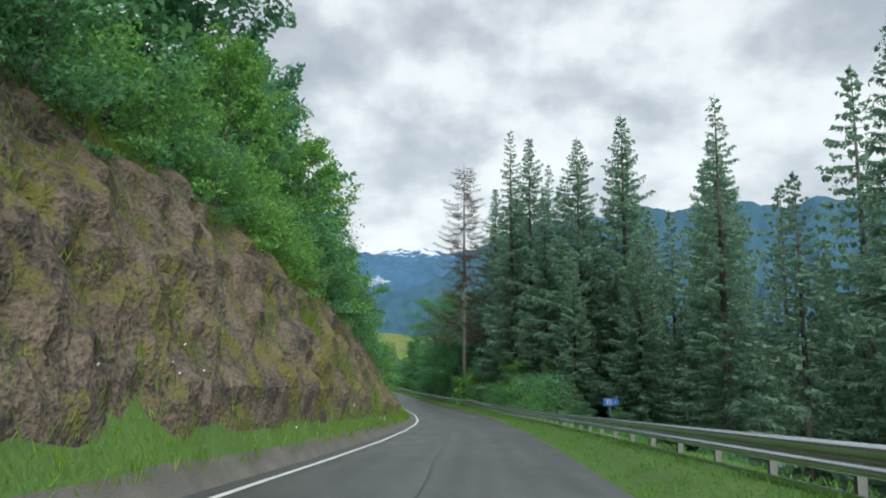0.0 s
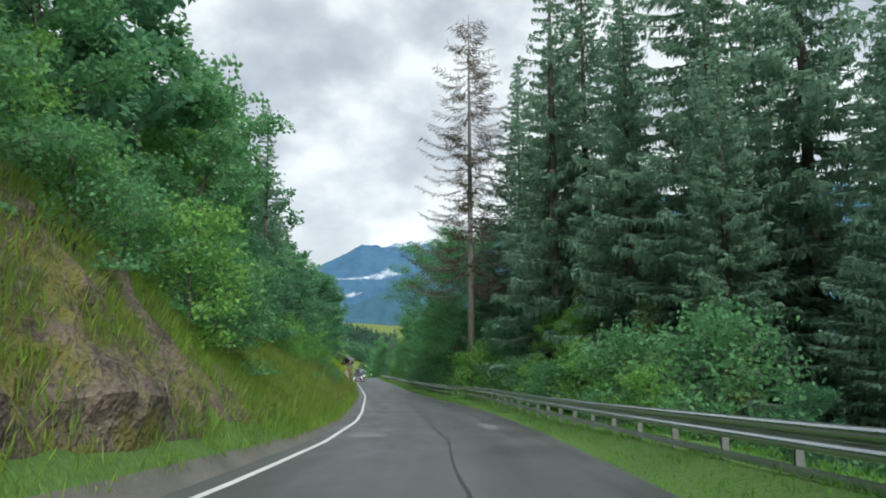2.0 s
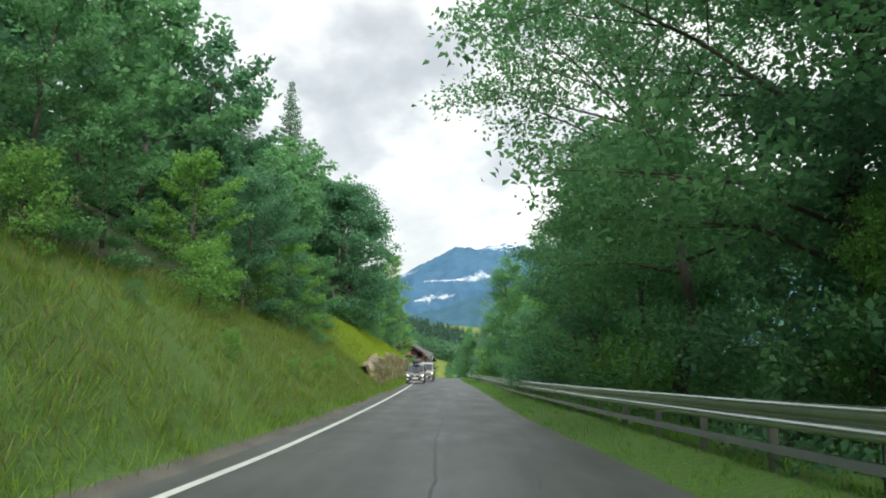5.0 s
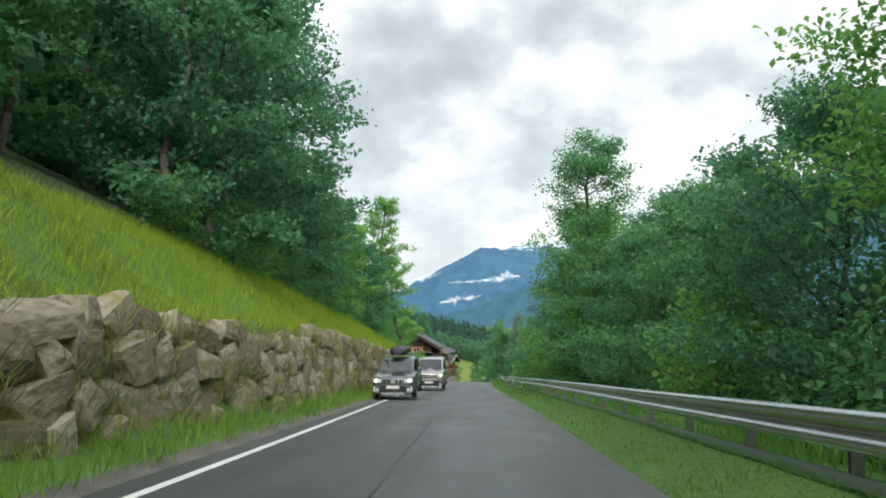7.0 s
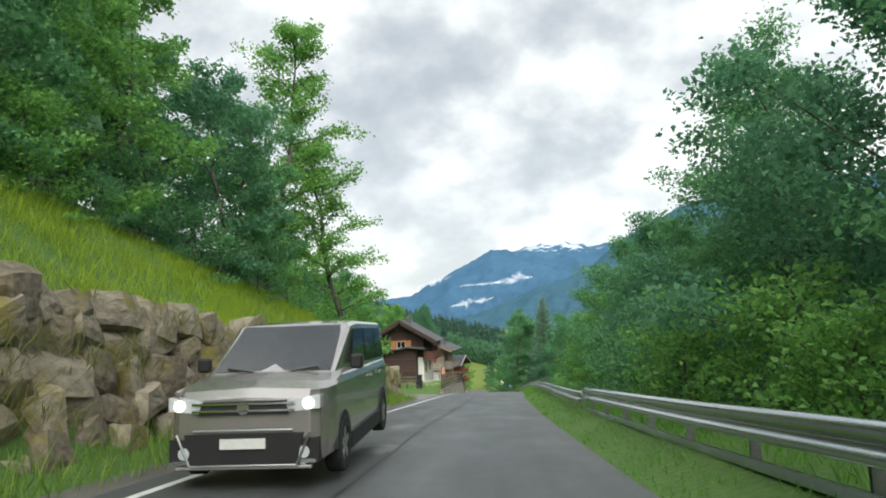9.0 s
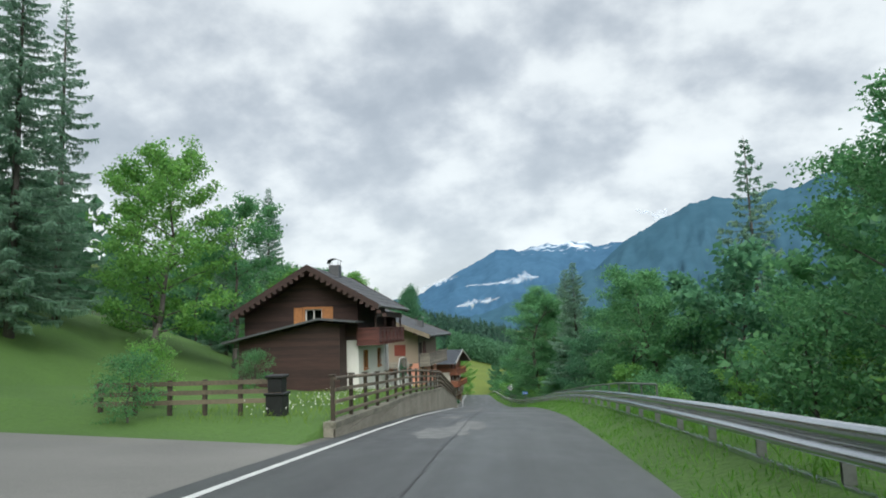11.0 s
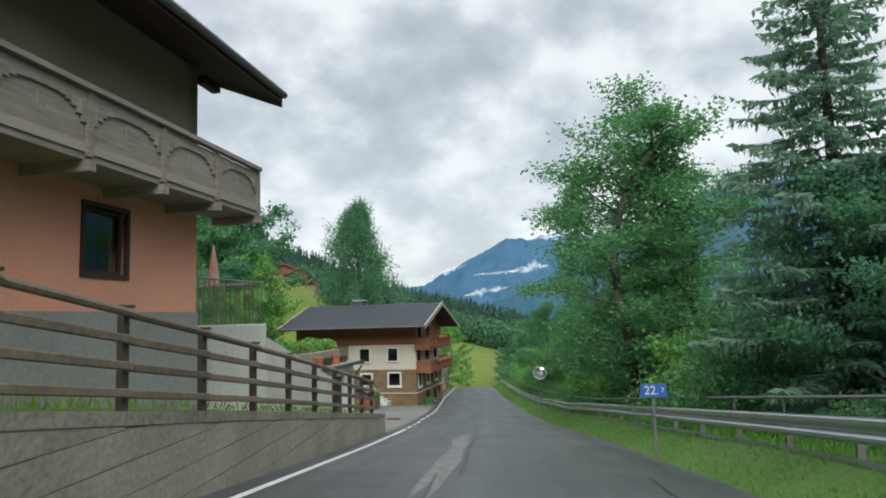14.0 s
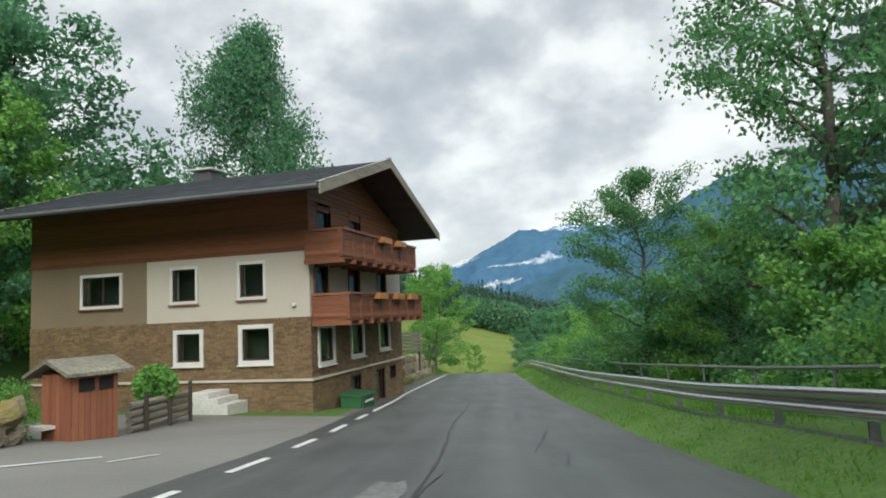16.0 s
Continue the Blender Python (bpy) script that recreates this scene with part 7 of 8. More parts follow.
def roof_shrub(x, y, z, w, h, seed, mat=LEAF_BRIGHT, label="low green shrub growing in the roof planter", n=900):
    rng = np.random.default_rng(seed)
    c = unit(rng, n) * rng.random((n, 1)) ** 0.4 * np.array([w, w * 0.7, h])
    c[:, 2] += h
    a = unit(rng, n) * 0.06
    b = np.cross(a, unit(rng, n)) * 0.8
    ob = quads("shrub", c, a, b, mat, fold=0.5)
    ob.matrix_world = pose(x, y, z)
    return tagged(ob, label, "shrub", "planter shrubs")


for k in range(8):
    x, y = garage_top(260.6 + k * 0.85, 1.25)
    roof_shrub(x, y, -23.3, 0.62, 0.36 + 0.06 * (k % 3), 70 + k, LEAF_BRIGHT if k % 3 else GRASS_DRY)


# ---- forecourt: letterbox shed, rubble edge, bush, grit bin ----
def shed():
    R = thing("shed", "small reddish wooden shed with a mossy pitched roof", "shed", (-42.6, 284.0, -28.2), -12)
    bm = bmesh.new()
    box(bm, -0.47, 0.47, -0.5, 0.5, 0.0, 1.45)
    part("core", bm, DARK_TIMBER, R)
    for i in range(8):
        x = -0.47 + i * 0.1175
        boxed("plank", (x + 0.004, x + 0.113, -0.53, -0.50, 0.02, 1.42), ORANGE_BROWN, R)
        y = -0.5 + i * 0.125
        boxed("plank", (0.47, 0.50, y + 0.004, y + 0.120, 0.02, 1.42), ORANGE_BROWN, R)
    # dark plates on the planks paint the shade inside two openings
    boxed("opening_shade", (0.505, 0.52, -0.38, -0.04, 1.06, 1.32), SHADE_INSIDE, R)
    boxed("opening_shade", (0.505, 0.52, 0.06, 0.38, 1.06, 1.32), SHADE_INSIDE, R)
    bm = bmesh.new()
    prism(bm, [(-0.78, 1.34), (0.0, 1.66), (0.70, 1.38), (0.70, 1.45), (0.0, 1.74), (-0.78, 1.41)], "y", -0.75, 0.75)
    part("roof", bm, CONCRETE_TOP, R, "mossy roof boards")
    boxed("shelf", (-0.45, 0.0, -0.80, -0.53, 0.35, 0.42), WHITE_PAINT, R)
    return R


ORANGE_BROWN = material("reddish_brown_planks", (0.34, 0.13, 0.07), (0.22, 0.08, 0.045), 0.75, 9, 1.2, 0.4, spread=0.7, per_object=0.5, stretch=(6, 6, 0.5))
shed()
rubble = thing("rubble_edge", "low edging of rough grey stones beside the forecourt", "stone wall", (-45, 277, -27.5))
rinv = rubble.matrix_world.inverted()
rr = random.Random(12)
for i in range(34):
    f = rr.random()
    x, y = -44.3 + f * 1.2 + rr.uniform(-0.5, 0.3), 274.5 + f * 8.5 + rr.uniform(-0.3, 0.3)
    s = rr.uniform(0.4, 0.9)
    z = float(ground_z(x, y)) + (0.55 if i % 2 else 0.12)
    ob = new("stone", rr.choice(BOULDERS))
    ob.parent = rubble
    ob.matrix_basis = rinv @ pose(x, y, z, rr.uniform(-30, 30), rr.uniform(-30, 30), rr.uniform(0, 360)) @ Matrix.Diagonal((s, s * 1.2, s * 0.8, 1))
for x, y, h, k in ((-44.9, 277.5, 1.9, 0), (-44.7, 279.6, 2.2, 0), (-44.2, 281.7, 1.8, 1), (-45.8, 281.2, 2.4, 1), (-47.0, 274.0, 2.0, 1), (-43.9, 283.4, 1.2, 0)):
    plant(BUSH[k], x, y, h, (3.2, 3.6)[k], rr.uniform(0, 360), 0.1)
bm = bmesh.new()
bmesh.ops.create_icosphere(bm, subdivisions=3, radius=1.0)
for v in bm.verts:
    v.co = Vector((v.co.x * 1.9, v.co.y * 1.1, max(v.co.z, -0.2) * 0.75)) * (1 + 0.12 * noise.noise(v.co * 2.3) + 0.05 * noise.noise(v.co * 7))
tarp = part("tarpaulin", bm, WHITE_PAINT)
tarp.matrix_world = pose(-45.7, 281.3, -24.9, 0, -8, 10)
tagged(tarp, "crumpled white tarpaulin over a stack beside the forecourt", "tarpaulin")
boxed_stack = boxed("wood_pile", (-47.3, -44.3, 280.5, 282.2, -28.0, -24.7), POST_WOOD)
tagged(boxed_stack, "dark timber stack under a white tarpaulin", "wood stack")
for x, y in ((-43.1, 286.9),):
    roof_shrub(x, y, -27.95, 0.62, 0.55, 120, LEAF_BRIGHT, "round clipped green shrub beside the steps", 2200)

GREEN_PLASTIC = material("green_plastic", (0.035, 0.13, 0.055), (0.025, 0.10, 0.04), 0.5, 20, 1.5, 0.1)


def grit_bin():
    R = thing("grit_bin", "green plastic grit container with lid against the house", "grit bin", (-40.1, 292.9, -28.9), 0)
    bm = bmesh.new()
    prism(bm, [(-0.32, 0.0), (0.32, 0.0), (0.37, 0.42), (-0.37, 0.50)], "y", -0.60, 0.60)
    part("body", bm, GREEN_PLASTIC, R)
    bm = bmesh.new()
    prism(bm, [(-0.41, 0.50), (0.41, 0.42), (0.41, 0.48), (-0.41, 0.57)], "y", -0.64, 0.64)
    part("lid", bm, GREEN_PLASTIC, R)
    for y in (-0.45, 0.0, 0.45):
        boxed("rib", (0.335, 0.39, y - 0.04, y + 0.04, 0.05, 0.40), GREEN_PLASTIC, R)
    boxed("label_bar", (0.392, 0.398, -0.36, 0.36, 0.24, 0.31), WHITE_PAINT, R)
    return R


grit_bin()


# log edging of the bed beside the shed
logs = thing("log_edging", "stacked weathered logs held by short posts beside the shed", "log edging", (-42.35, 285.1, -28.25), 13)
for i in range(4):
    bm = bmesh.new()
    tube(bm, (0, 0, 0.08 + i * 0.17), (0.02 * (i % 2), 3.2, 0.02 + i * 0.17), 0.085, 0.075, 9)
    part("log", bm, GREY_TIMBER, logs)
for y in (0.5, 1.7, 2.9):
    boxed("post", (0.09, 0.17, y, y + 0.08, -0.3, 0.85), POST_WOOD, logs, bevel=0.008)
# marks and a cover on the forecourt
for x0, y0, x1, y1, w in ((-40.55, 279.85, -39.7, 281.45, 0.07), (-39.15, 280.95, -39.0, 281.9, 0.04)):
    d = Vector((x1 - x0, y1 - y0, 0)).normalized()
    q = Vector((-d.y, d.x, 0)) * w
    vs = [Vector((x0, y0, 0)) - q, Vector((x0, y0, 0)) + q, Vector((x1, y1, 0)) + q, Vector((x1, y1, 0)) - q]
    tagged(mesh_object("forecourt_mark", [(v.x, v.y, float(ground_z(v.x, v.y)) + 0.012) for v in vs], [(0, 3, 2, 1)], LINE_PAINT), "worn white line painted on the forecourt", "road marking", kind="structure")
RUST = material("rusty_cast_iron", (0.13, 0.07, 0.055), (0.07, 0.04, 0.034), 0.7, 30, 4, 0.3, metal=0.3)
bm = bmesh.new()
tube(bm, (0, 0, -0.04), (0, 0, 0.015), 0.46, 0.45, 28)
for k in range(5):
    box(bm, -0.33, 0.33, -0.30 + k * 0.14, -0.26 + k * 0.14, 0.012, 0.022)
cover = part("manhole_cover", bm, RUST)
cover.matrix_world = pose(-37.35, 274.5, float(ground_z(-37.35, 274.5)), 7, 0, 15)
tagged(cover, "rusty round manhole cover in the forecourt paving", "manhole cover")


# ---- traffic mirror ----
def traffic_mirror():
    R = thing("traffic_mirror", "round convex traffic mirror with a pale rim on a post", "traffic mirror", (-29.28, 276.6, float(ground_z(-29.28, 276.6))))
    c = -24.95 - R.location.z
    bm = bmesh.new()
    tube(bm, (0, 0.06, -0.5), (0, 0.06, c + 0.25), 0.035, 0.035, 10)
    part("post", bm, STEEL_DULL, R)
    bm = bmesh.new()
    n, r = 40, 0.38
    rows = []
    for k in range(6):
        f = k / 5
        rows.append([bm.verts.new((math.cos(2 * math.pi * i / n) * r * 0.86 * f, -0.06 - 0.05 * (1 - f * f), c + math.sin(2 * math.pi * i / n) * r * 0.86 * f)) for i in range(n)] if k else [bm.verts.new((0, -0.11, c))])
    for i in range(n):
        bm.faces.new((rows[0][0], rows[1][i], rows[1][(i + 1) % n]))
        for k in range(1, 5):
            bm.faces.new((rows[k][i], rows[k + 1][i], rows[k + 1][(i + 1) % n], rows[k][(i + 1) % n]))
    part("mirror_glass", bm, MIRROR, R, "convex mirror glass", smooth=True)
    for i in range(48):
        bm = bmesh.new()
        a0 = 2 * math.pi * (i // 2 + (0.68 if i % 2 else 0.0)) / 24
        a1 = a0 + 2 * math.pi * (0.32 if i % 2 else 0.68) / 24
        prism(bm, [(math.cos(a) * q, c + math.sin(a) * q) for a, q in ((a0, r * 0.85), (a0, r), ((a0 + a1) / 2, r), (a1, r), (a1, r * 0.85), ((a0 + a1) / 2, r * 0.85))], "y", -0.09, 0.0)
        part("rim_segment", bm, BLACK_METAL if i % 2 else WHITE_PAINT, R)
    bm = bmesh.new()
    prism(bm, [(math.cos(2 * math.pi * i / 32) * r * 0.9, c + math.sin(2 * math.pi * i / 32) * r * 0.9) for i in range(32)], "y", -0.03, 0.02)
    part("back", bm, STEEL_DULL, R)
    return R


MIRROR = material("mirror_silver", (0.85, 0.87, 0.88), (0.8, 0.82, 0.83), 0.03, 10, 1, 0.0, metal=1.0)
traffic_mirror()
SIGN_BLUE = material("blue_sign_enamel", (0.035, 0.12, 0.42), (0.03, 0.10, 0.35), 0.4, 20, 2, 0.03)


def km_sign(x, y, z, big, small, w, yaw):
    foot = float(ground_z(x, y))
    R = thing("kilometre_sign", "small blue kilometre sign with white numerals on a post", "road sign", (x, y, foot), yaw, "kilometre signs")
    c = z - foot
    bm = bmesh.new()
    tube(bm, (0, 0.04, -0.6), (0, 0.04, c + 0.1), 0.03, 0.03, 8)
    part("post", bm, STEEL_DULL, R)
    P = boxed("plate", (-w / 2, w / 2, -0.012, 0.012, c - w * 0.25, c + w * 0.25), SIGN_BLUE, R, bevel=0.004)
    for txt, size, dx_ in ((big, w * 0.46, -w * 0.08), (small, w * 0.26, w * 0.34)):
        cu = bpy.data.curves.new("numeral", "FONT")
        cu.body, cu.size, cu.extrude, cu.align_x, cu.align_y = txt, size, 0.002, "CENTER", "CENTER"
        cu.materials.append(WHITE_PAINT)
        ob = new("numeral", cu)
        ob.parent = P
        ob.matrix_basis = pose(dx_, -0.016, c, 90, 0, 0)
    return R


km_sign(9.3, 36.6, -3.3, "22.", "4", 0.80, 3)
km_sign(-24.75, 252.5, -23.2, "22.", "7", 0.50, 12)


# ---- second handrail behind the guard rail ----
def outer_rail(y0, y1):
    R = thing("outer_handrail", "thin steel handrail standing behind the guard rail", "railing", (float(road_x(y0)), y0, float(road_z(y0))))
    inv = R.matrix_world.inverted()
    P = lambda y, h: inv @ Vector((float(road_x(y)) + float(rail_off(y)) + 1.15, y, float(road_z(y)) + h))
    top = lambda y: float(np.interp(y, [200, 215, 260, 300, 345], [1.0, 1.22, 1.25, 1.15, 0.95]))
    ys = np.arange(y0, y1, 2.5)
    for a, b in zip(ys[:-1], ys[1:]):
        bm = bmesh.new()
        tube(bm, P(a, top(a)), P(b, top(b)), 0.03, 0.03, 7)
        part("rail", bm, STEEL_DULL, R)
    for y in ys:
        bm = bmesh.new()
        tube(bm, P(y, -1.4), P(y, top(y)), 0.026, 0.026, 7)
        part("post", bm, STEEL_DULL, R)
    return R


outer_rail(208, 342)


# ---- yard things ----
def parasol(x, y, z):
    R = thing("parasol", "closed pale pink parasol on a terrace", "parasol", (x, y, z))
    bm = bmesh.new()
    tube(bm, (0, 0, 0), (0, 0, 1.95), 0.02, 0.015, 6)
    part("pole", bm, STEEL_DULL, R)
    bm = bmesh.new()
    tube(bm, (0, 0, 0.95), (0, 0, 1.2), 0.17, 0.13, 9)
    tube(bm, (0, 0, 1.2), (0, 0, 1.92), 0.13, 0.02, 9)
    part("canopy", bm, PARASOL_CLOTH, R)
    return R


PARASOL_CLOTH = material("faded_pink_cloth", (0.62, 0.36, 0.28), (0.5, 0.28, 0.22), 0.9, 10, 2, 0.3)
def terrace_mesh():
    """A terrace wall beside the house whose top falls away along the yard."""
    R = thing("terrace", "pale concrete terrace wall with a sloping top and steel railing", "terrace", (-33.75, 250.6, -24.8))
    bm = bmesh.new()
    box(bm, -3.2, 0.0, 0.0, 3.4, -0.8, 3.1, bevel=0.02)
    part("landing", bm, PALE_CONCRETE, R)
    bm = bmesh.new()
    lo, hi = [], []
    for x, y, z in ((0.02, 3.4, 2.75), (-1.85, 11.6, 1.0)):
        lo.append([bm.verts.new((x, y, -0.8)), bm.verts.new((x - 0.3, y, -0.8))])
        hi.append([bm.verts.new((x, y, z)), bm.verts.new((x - 0.3, y, z))])
    for f in ((lo[0][0], lo[1][0], hi[1][0], hi[0][0]), (lo[0][1], hi[0][1], hi[1][1], lo[1][1]), (hi[0][0], hi[1][0], hi[1][1], hi[0][1]),
              (lo[0][0], hi[0][0], hi[0][1], lo[0][1]), (lo[1][0], lo[1][1], hi[1][1], hi[1][0])):
        bm.faces.new(f)
    part("sloping_wall", bm, PALE_CONCRETE, R)
    rail = boxed("top_rail", (-0.10, -0.05, 0.05, 3.35, 4.08, 4.12), STEEL, R, bevel=0.006)
    for i in range(17):
        boxed("baluster", (-0.085, -0.065, 0.06 + i * 0.2, 0.08 + i * 0.2, 3.1, 4.08), STEEL, rail)
    side = boxed("side_rail", (-2.0, -0.10, 3.30, 3.35, 4.08, 4.12), STEEL, R, bevel=0.006)
    for i in range(9):
        boxed("baluster", (-1.98 + i * 0.2, -1.96 + i * 0.2, 3.315, 3.335, 3.1, 4.08), STEEL, side)
    return R


terrace_mesh()
parasol(-34.6, 253.0, -21.7)
for k in range(7):
    f = (k + 0.5) / 7
    roof_shrub(-35.4 - 2.0 * f, 254.3 + 6.0 * f, -22.2 - 1.35 * f, 0.75, 0.42, 140 + k, LEAF_BRIGHT, "low green hedge plant along the terrace wall")


def yard_gate(x, y, yaw):
    R = thing("low_fence", "low weathered fence across the old driveway", "fence", (x, y, float(ground_z(x, y))), yaw)
    for i in range(6):
        boxed("post", (-2.6 + i * 1.0, -2.5 + i * 1.0, -0.05, 0.05, -0.2, 0.95), POST_WOOD, R)
    for h in (0.3, 0.55, 0.8):
        boxed("rail", (-2.7, 2.6, -0.085, -0.055, h, h + 0.12), FENCE_WOOD, R)
    return R


yard_gate(-28.6, 204.2, 7)
bm = bmesh.new()
for k, (w, z0, z1) in enumerate(((0.24, -0.2, 0.55), (0.28, 0.55, 0.62), (0.20, 0.62, 1.0), (0.25, 1.0, 1.08))):
    box(bm, -w, w, -w, w, z0, z1, bevel=0.02)
pillar = part("gate_pillar", bm, BLACK_METAL)
pillar.matrix_world = pose(-26.2, 204.6, float(ground_z(-26.2, 204.6)), 0, 0, 7)
tagged(pillar, "dark square gate pillar at the driveway mouth", "gate pillar")
plant(BUSH[1], -29.5, 203.0, 1.7, 3.6, 40, 0.1)
plant(BUSH[0], -31.0, 206.0, 2.0, 3.2, 80, 0.1)
plant(BUSH[1], -33.4, 216.5, 1.8, 3.6, 10, 0.1)


def windbreak():
    """A dark screen in a pale steel frame along the yard between the two farmhouses."""
    x0, y0, x1, y1 = -29.55, 226.7, -30.6, 232.0
    ln = math.hypot(x1 - x0, y1 - y0)
    R = thing("windbreak", "dark tinted windbreak panels in a pale steel frame in the yard", "windbreak", (x0, y0, -20.3), math.degrees(math.atan2(-(x1 - x0), y1 - y0)))
    tops = [(0.0, 1.40), (0.7, 1.86), (3.6, 1.82), (ln, 1.62)]
    for (a, ha), (b, hb) in zip(tops[:-1], tops[1:]):
        bm = bmesh.new()
        prism(bm, [(a + 0.03, 0.55), (b - 0.03, 0.55), (b - 0.03, hb - 0.04), (a + 0.03, ha - 0.04)], "x", -0.012, 0.012)
        part("panel", bm, CAR_GLASS, R)
        bm = bmesh.new()
        tube(bm, (0, a, ha), (0, b, hb), 0.032, 0.032, 8)
        part("top_rail", bm, WHITE_PAINT if a < 3 else STEEL_DULL, R)
    for a, h in tops:
        bm = bmesh.new()
        tube(bm, (0, a, -0.4), (0, a, h), 0.032, 0.032, 8)
        part("post", bm, WHITE_PAINT if a == 0 else STEEL_DULL, R)
    return R


# ---- chalets far up the slope ----
def chalet(x, y, w, d, h, yaw, label):
    R = thing("far_chalet", label, "house", (x, y, float(ground_z(x, y)) + 0.3), yaw, "far chalets")
    bm = bmesh.new()
    wall_panel(bm, "y", -d / 2, 0.3, -w / 2, w / 2, -3, h * 0.5, [(-w * 0.3, -w * 0.15, 0.6, 1.7), (w * 0.1, w * 0.25, 0.6, 1.7)])
    box(bm, -w / 2, w / 2, d / 2 - 0.3, d / 2, -3, h * 0.5)
    box(bm, -w / 2, -w / 2 + 0.3, -d / 2 + 0.3, d / 2 - 0.3, -3, h * 0.5)
    box(bm, w / 2 - 0.3, w / 2, -d / 2 + 0.3, d / 2 - 0.3, -3, h * 0.5)
    part("wall", bm, BROWN_PLASTER, R)
    bm = bmesh.new()
    box(bm, -w / 2, w / 2, -d / 2 + 0.01, d / 2, h * 0.5, h)
    prism(bm, [(-w / 2, h), (w / 2, h), (0, h + 0.42 * w / 2)], "y", -d / 2 + 0.01, d / 2)
    part("timber_wall", bm, BROWN_TIMBER, R)
    for a in (-w * 0.3, w * 0.1):
        window(R, "y", -d / 2, -1, a, a + w * 0.15, 0.6, 1.7, border=0.1)
    balcony(R, "y", -d / 2, -1, 1.0, -w / 2, w / 2, h * 0.52, 0.9, BROWN_TIMBER)
    roof(R, "y", 0.0, w / 2 + 1.0, w / 2 + 1.0, -d / 2 - 1.2, d / 2 + 1.0, h + 0.42 * w / 2 + 0.15, 0.42, 0.2, ROOF_RED, tile_rows=False, soffit=ROOF_RED, verge=BROWN_TIMBER)
    return R


chalet(-114, 421, 9, 8, 5.0, 14, "far brown chalet with red roof on the meadow slope")
chalet(-124, 429, 9, 8, 4.5, 20, "small far timber chalet among hillside trees")
chalet(-82, 402, 8, 7, 4.5, 10, "far pale house with red roof below the forest")


# ---- oncoming vehicles ----
CAR_GREY = material("grey_metallic_paint", (0.17, 0.18, 0.185), (0.145, 0.155, 0.16), 0.25, 60, 1, 0.0, metal=0.7)
CAR_TAUPE = material("taupe_metallic_paint", (0.42, 0.39, 0.375), (0.36, 0.335, 0.32), 0.25, 60, 1, 0.0, metal=0.7)
for _m in (CAR_GREY, CAR_TAUPE):
    _m.node_tree.nodes["Principled BSDF"].inputs["Coat Weight"].default_value = 0.6
BLACK_PLASTIC = material("black_plastic_trim", (0.018, 0.018, 0.019), (0.012, 0.012, 0.013), 0.6, 40, 3, 0.1)
RUBBER = material("tyre_rubber", (0.02, 0.02, 0.02), (0.013, 0.013, 0.013), 0.85, 30, 3, 0.2)
ALLOY = material("alloy_wheel", (0.45, 0.46, 0.47), (0.38, 0.39, 0.40), 0.35, 20, 2, 0.0, metal=0.9)
CHROME = material("chrome_trim", (0.75, 0.76, 0.77), (0.7, 0.71, 0.72), 0.12, 10, 1, 0.0, metal=1.0)
CAR_GLASS = material("tinted_car_glass", (0.03, 0.035, 0.038), (0.022, 0.026, 0.028), 0.04, 5, 1, 0.0)
CAR_GLASS.node_tree.nodes["Principled BSDF"].inputs["IOR"].default_value = 2.3
PLATE = material("pale_plate", (0.7, 0.7, 0.68), (0.6, 0.6, 0.58), 0.5, 20, 2, 0.0)
LAMP_ON = glow_material("headlamp_on", (1.0, 0.9, 0.7), 2.5)
LAMP_GLASS = material("lamp_glass", (0.55, 0.57, 0.6), (0.45, 0.47, 0.5), 0.08, 8, 1, 0.0)
windbreak()


def loft(bm, stations):
    """A closed skin through half outlines (x, z) at places y, mirrored in x."""
    rings = []
    for y, half in stations:
        pts = [(x, z) for x, z in half] + [(-x, z) for x, z in half[::-1]]
        rings.append([bm.verts.new((x, y, z)) for x, z in pts])
    n = len(rings[0])
    for a, b in zip(rings[:-1], rings[1:]):
        for i in range(n):
            bm.faces.new((a[i], a[(i + 1) % n], b[(i + 1) % n], b[i]))
    bm.faces.new(rings[0])
    bm.faces.new(rings[-1][::-1])


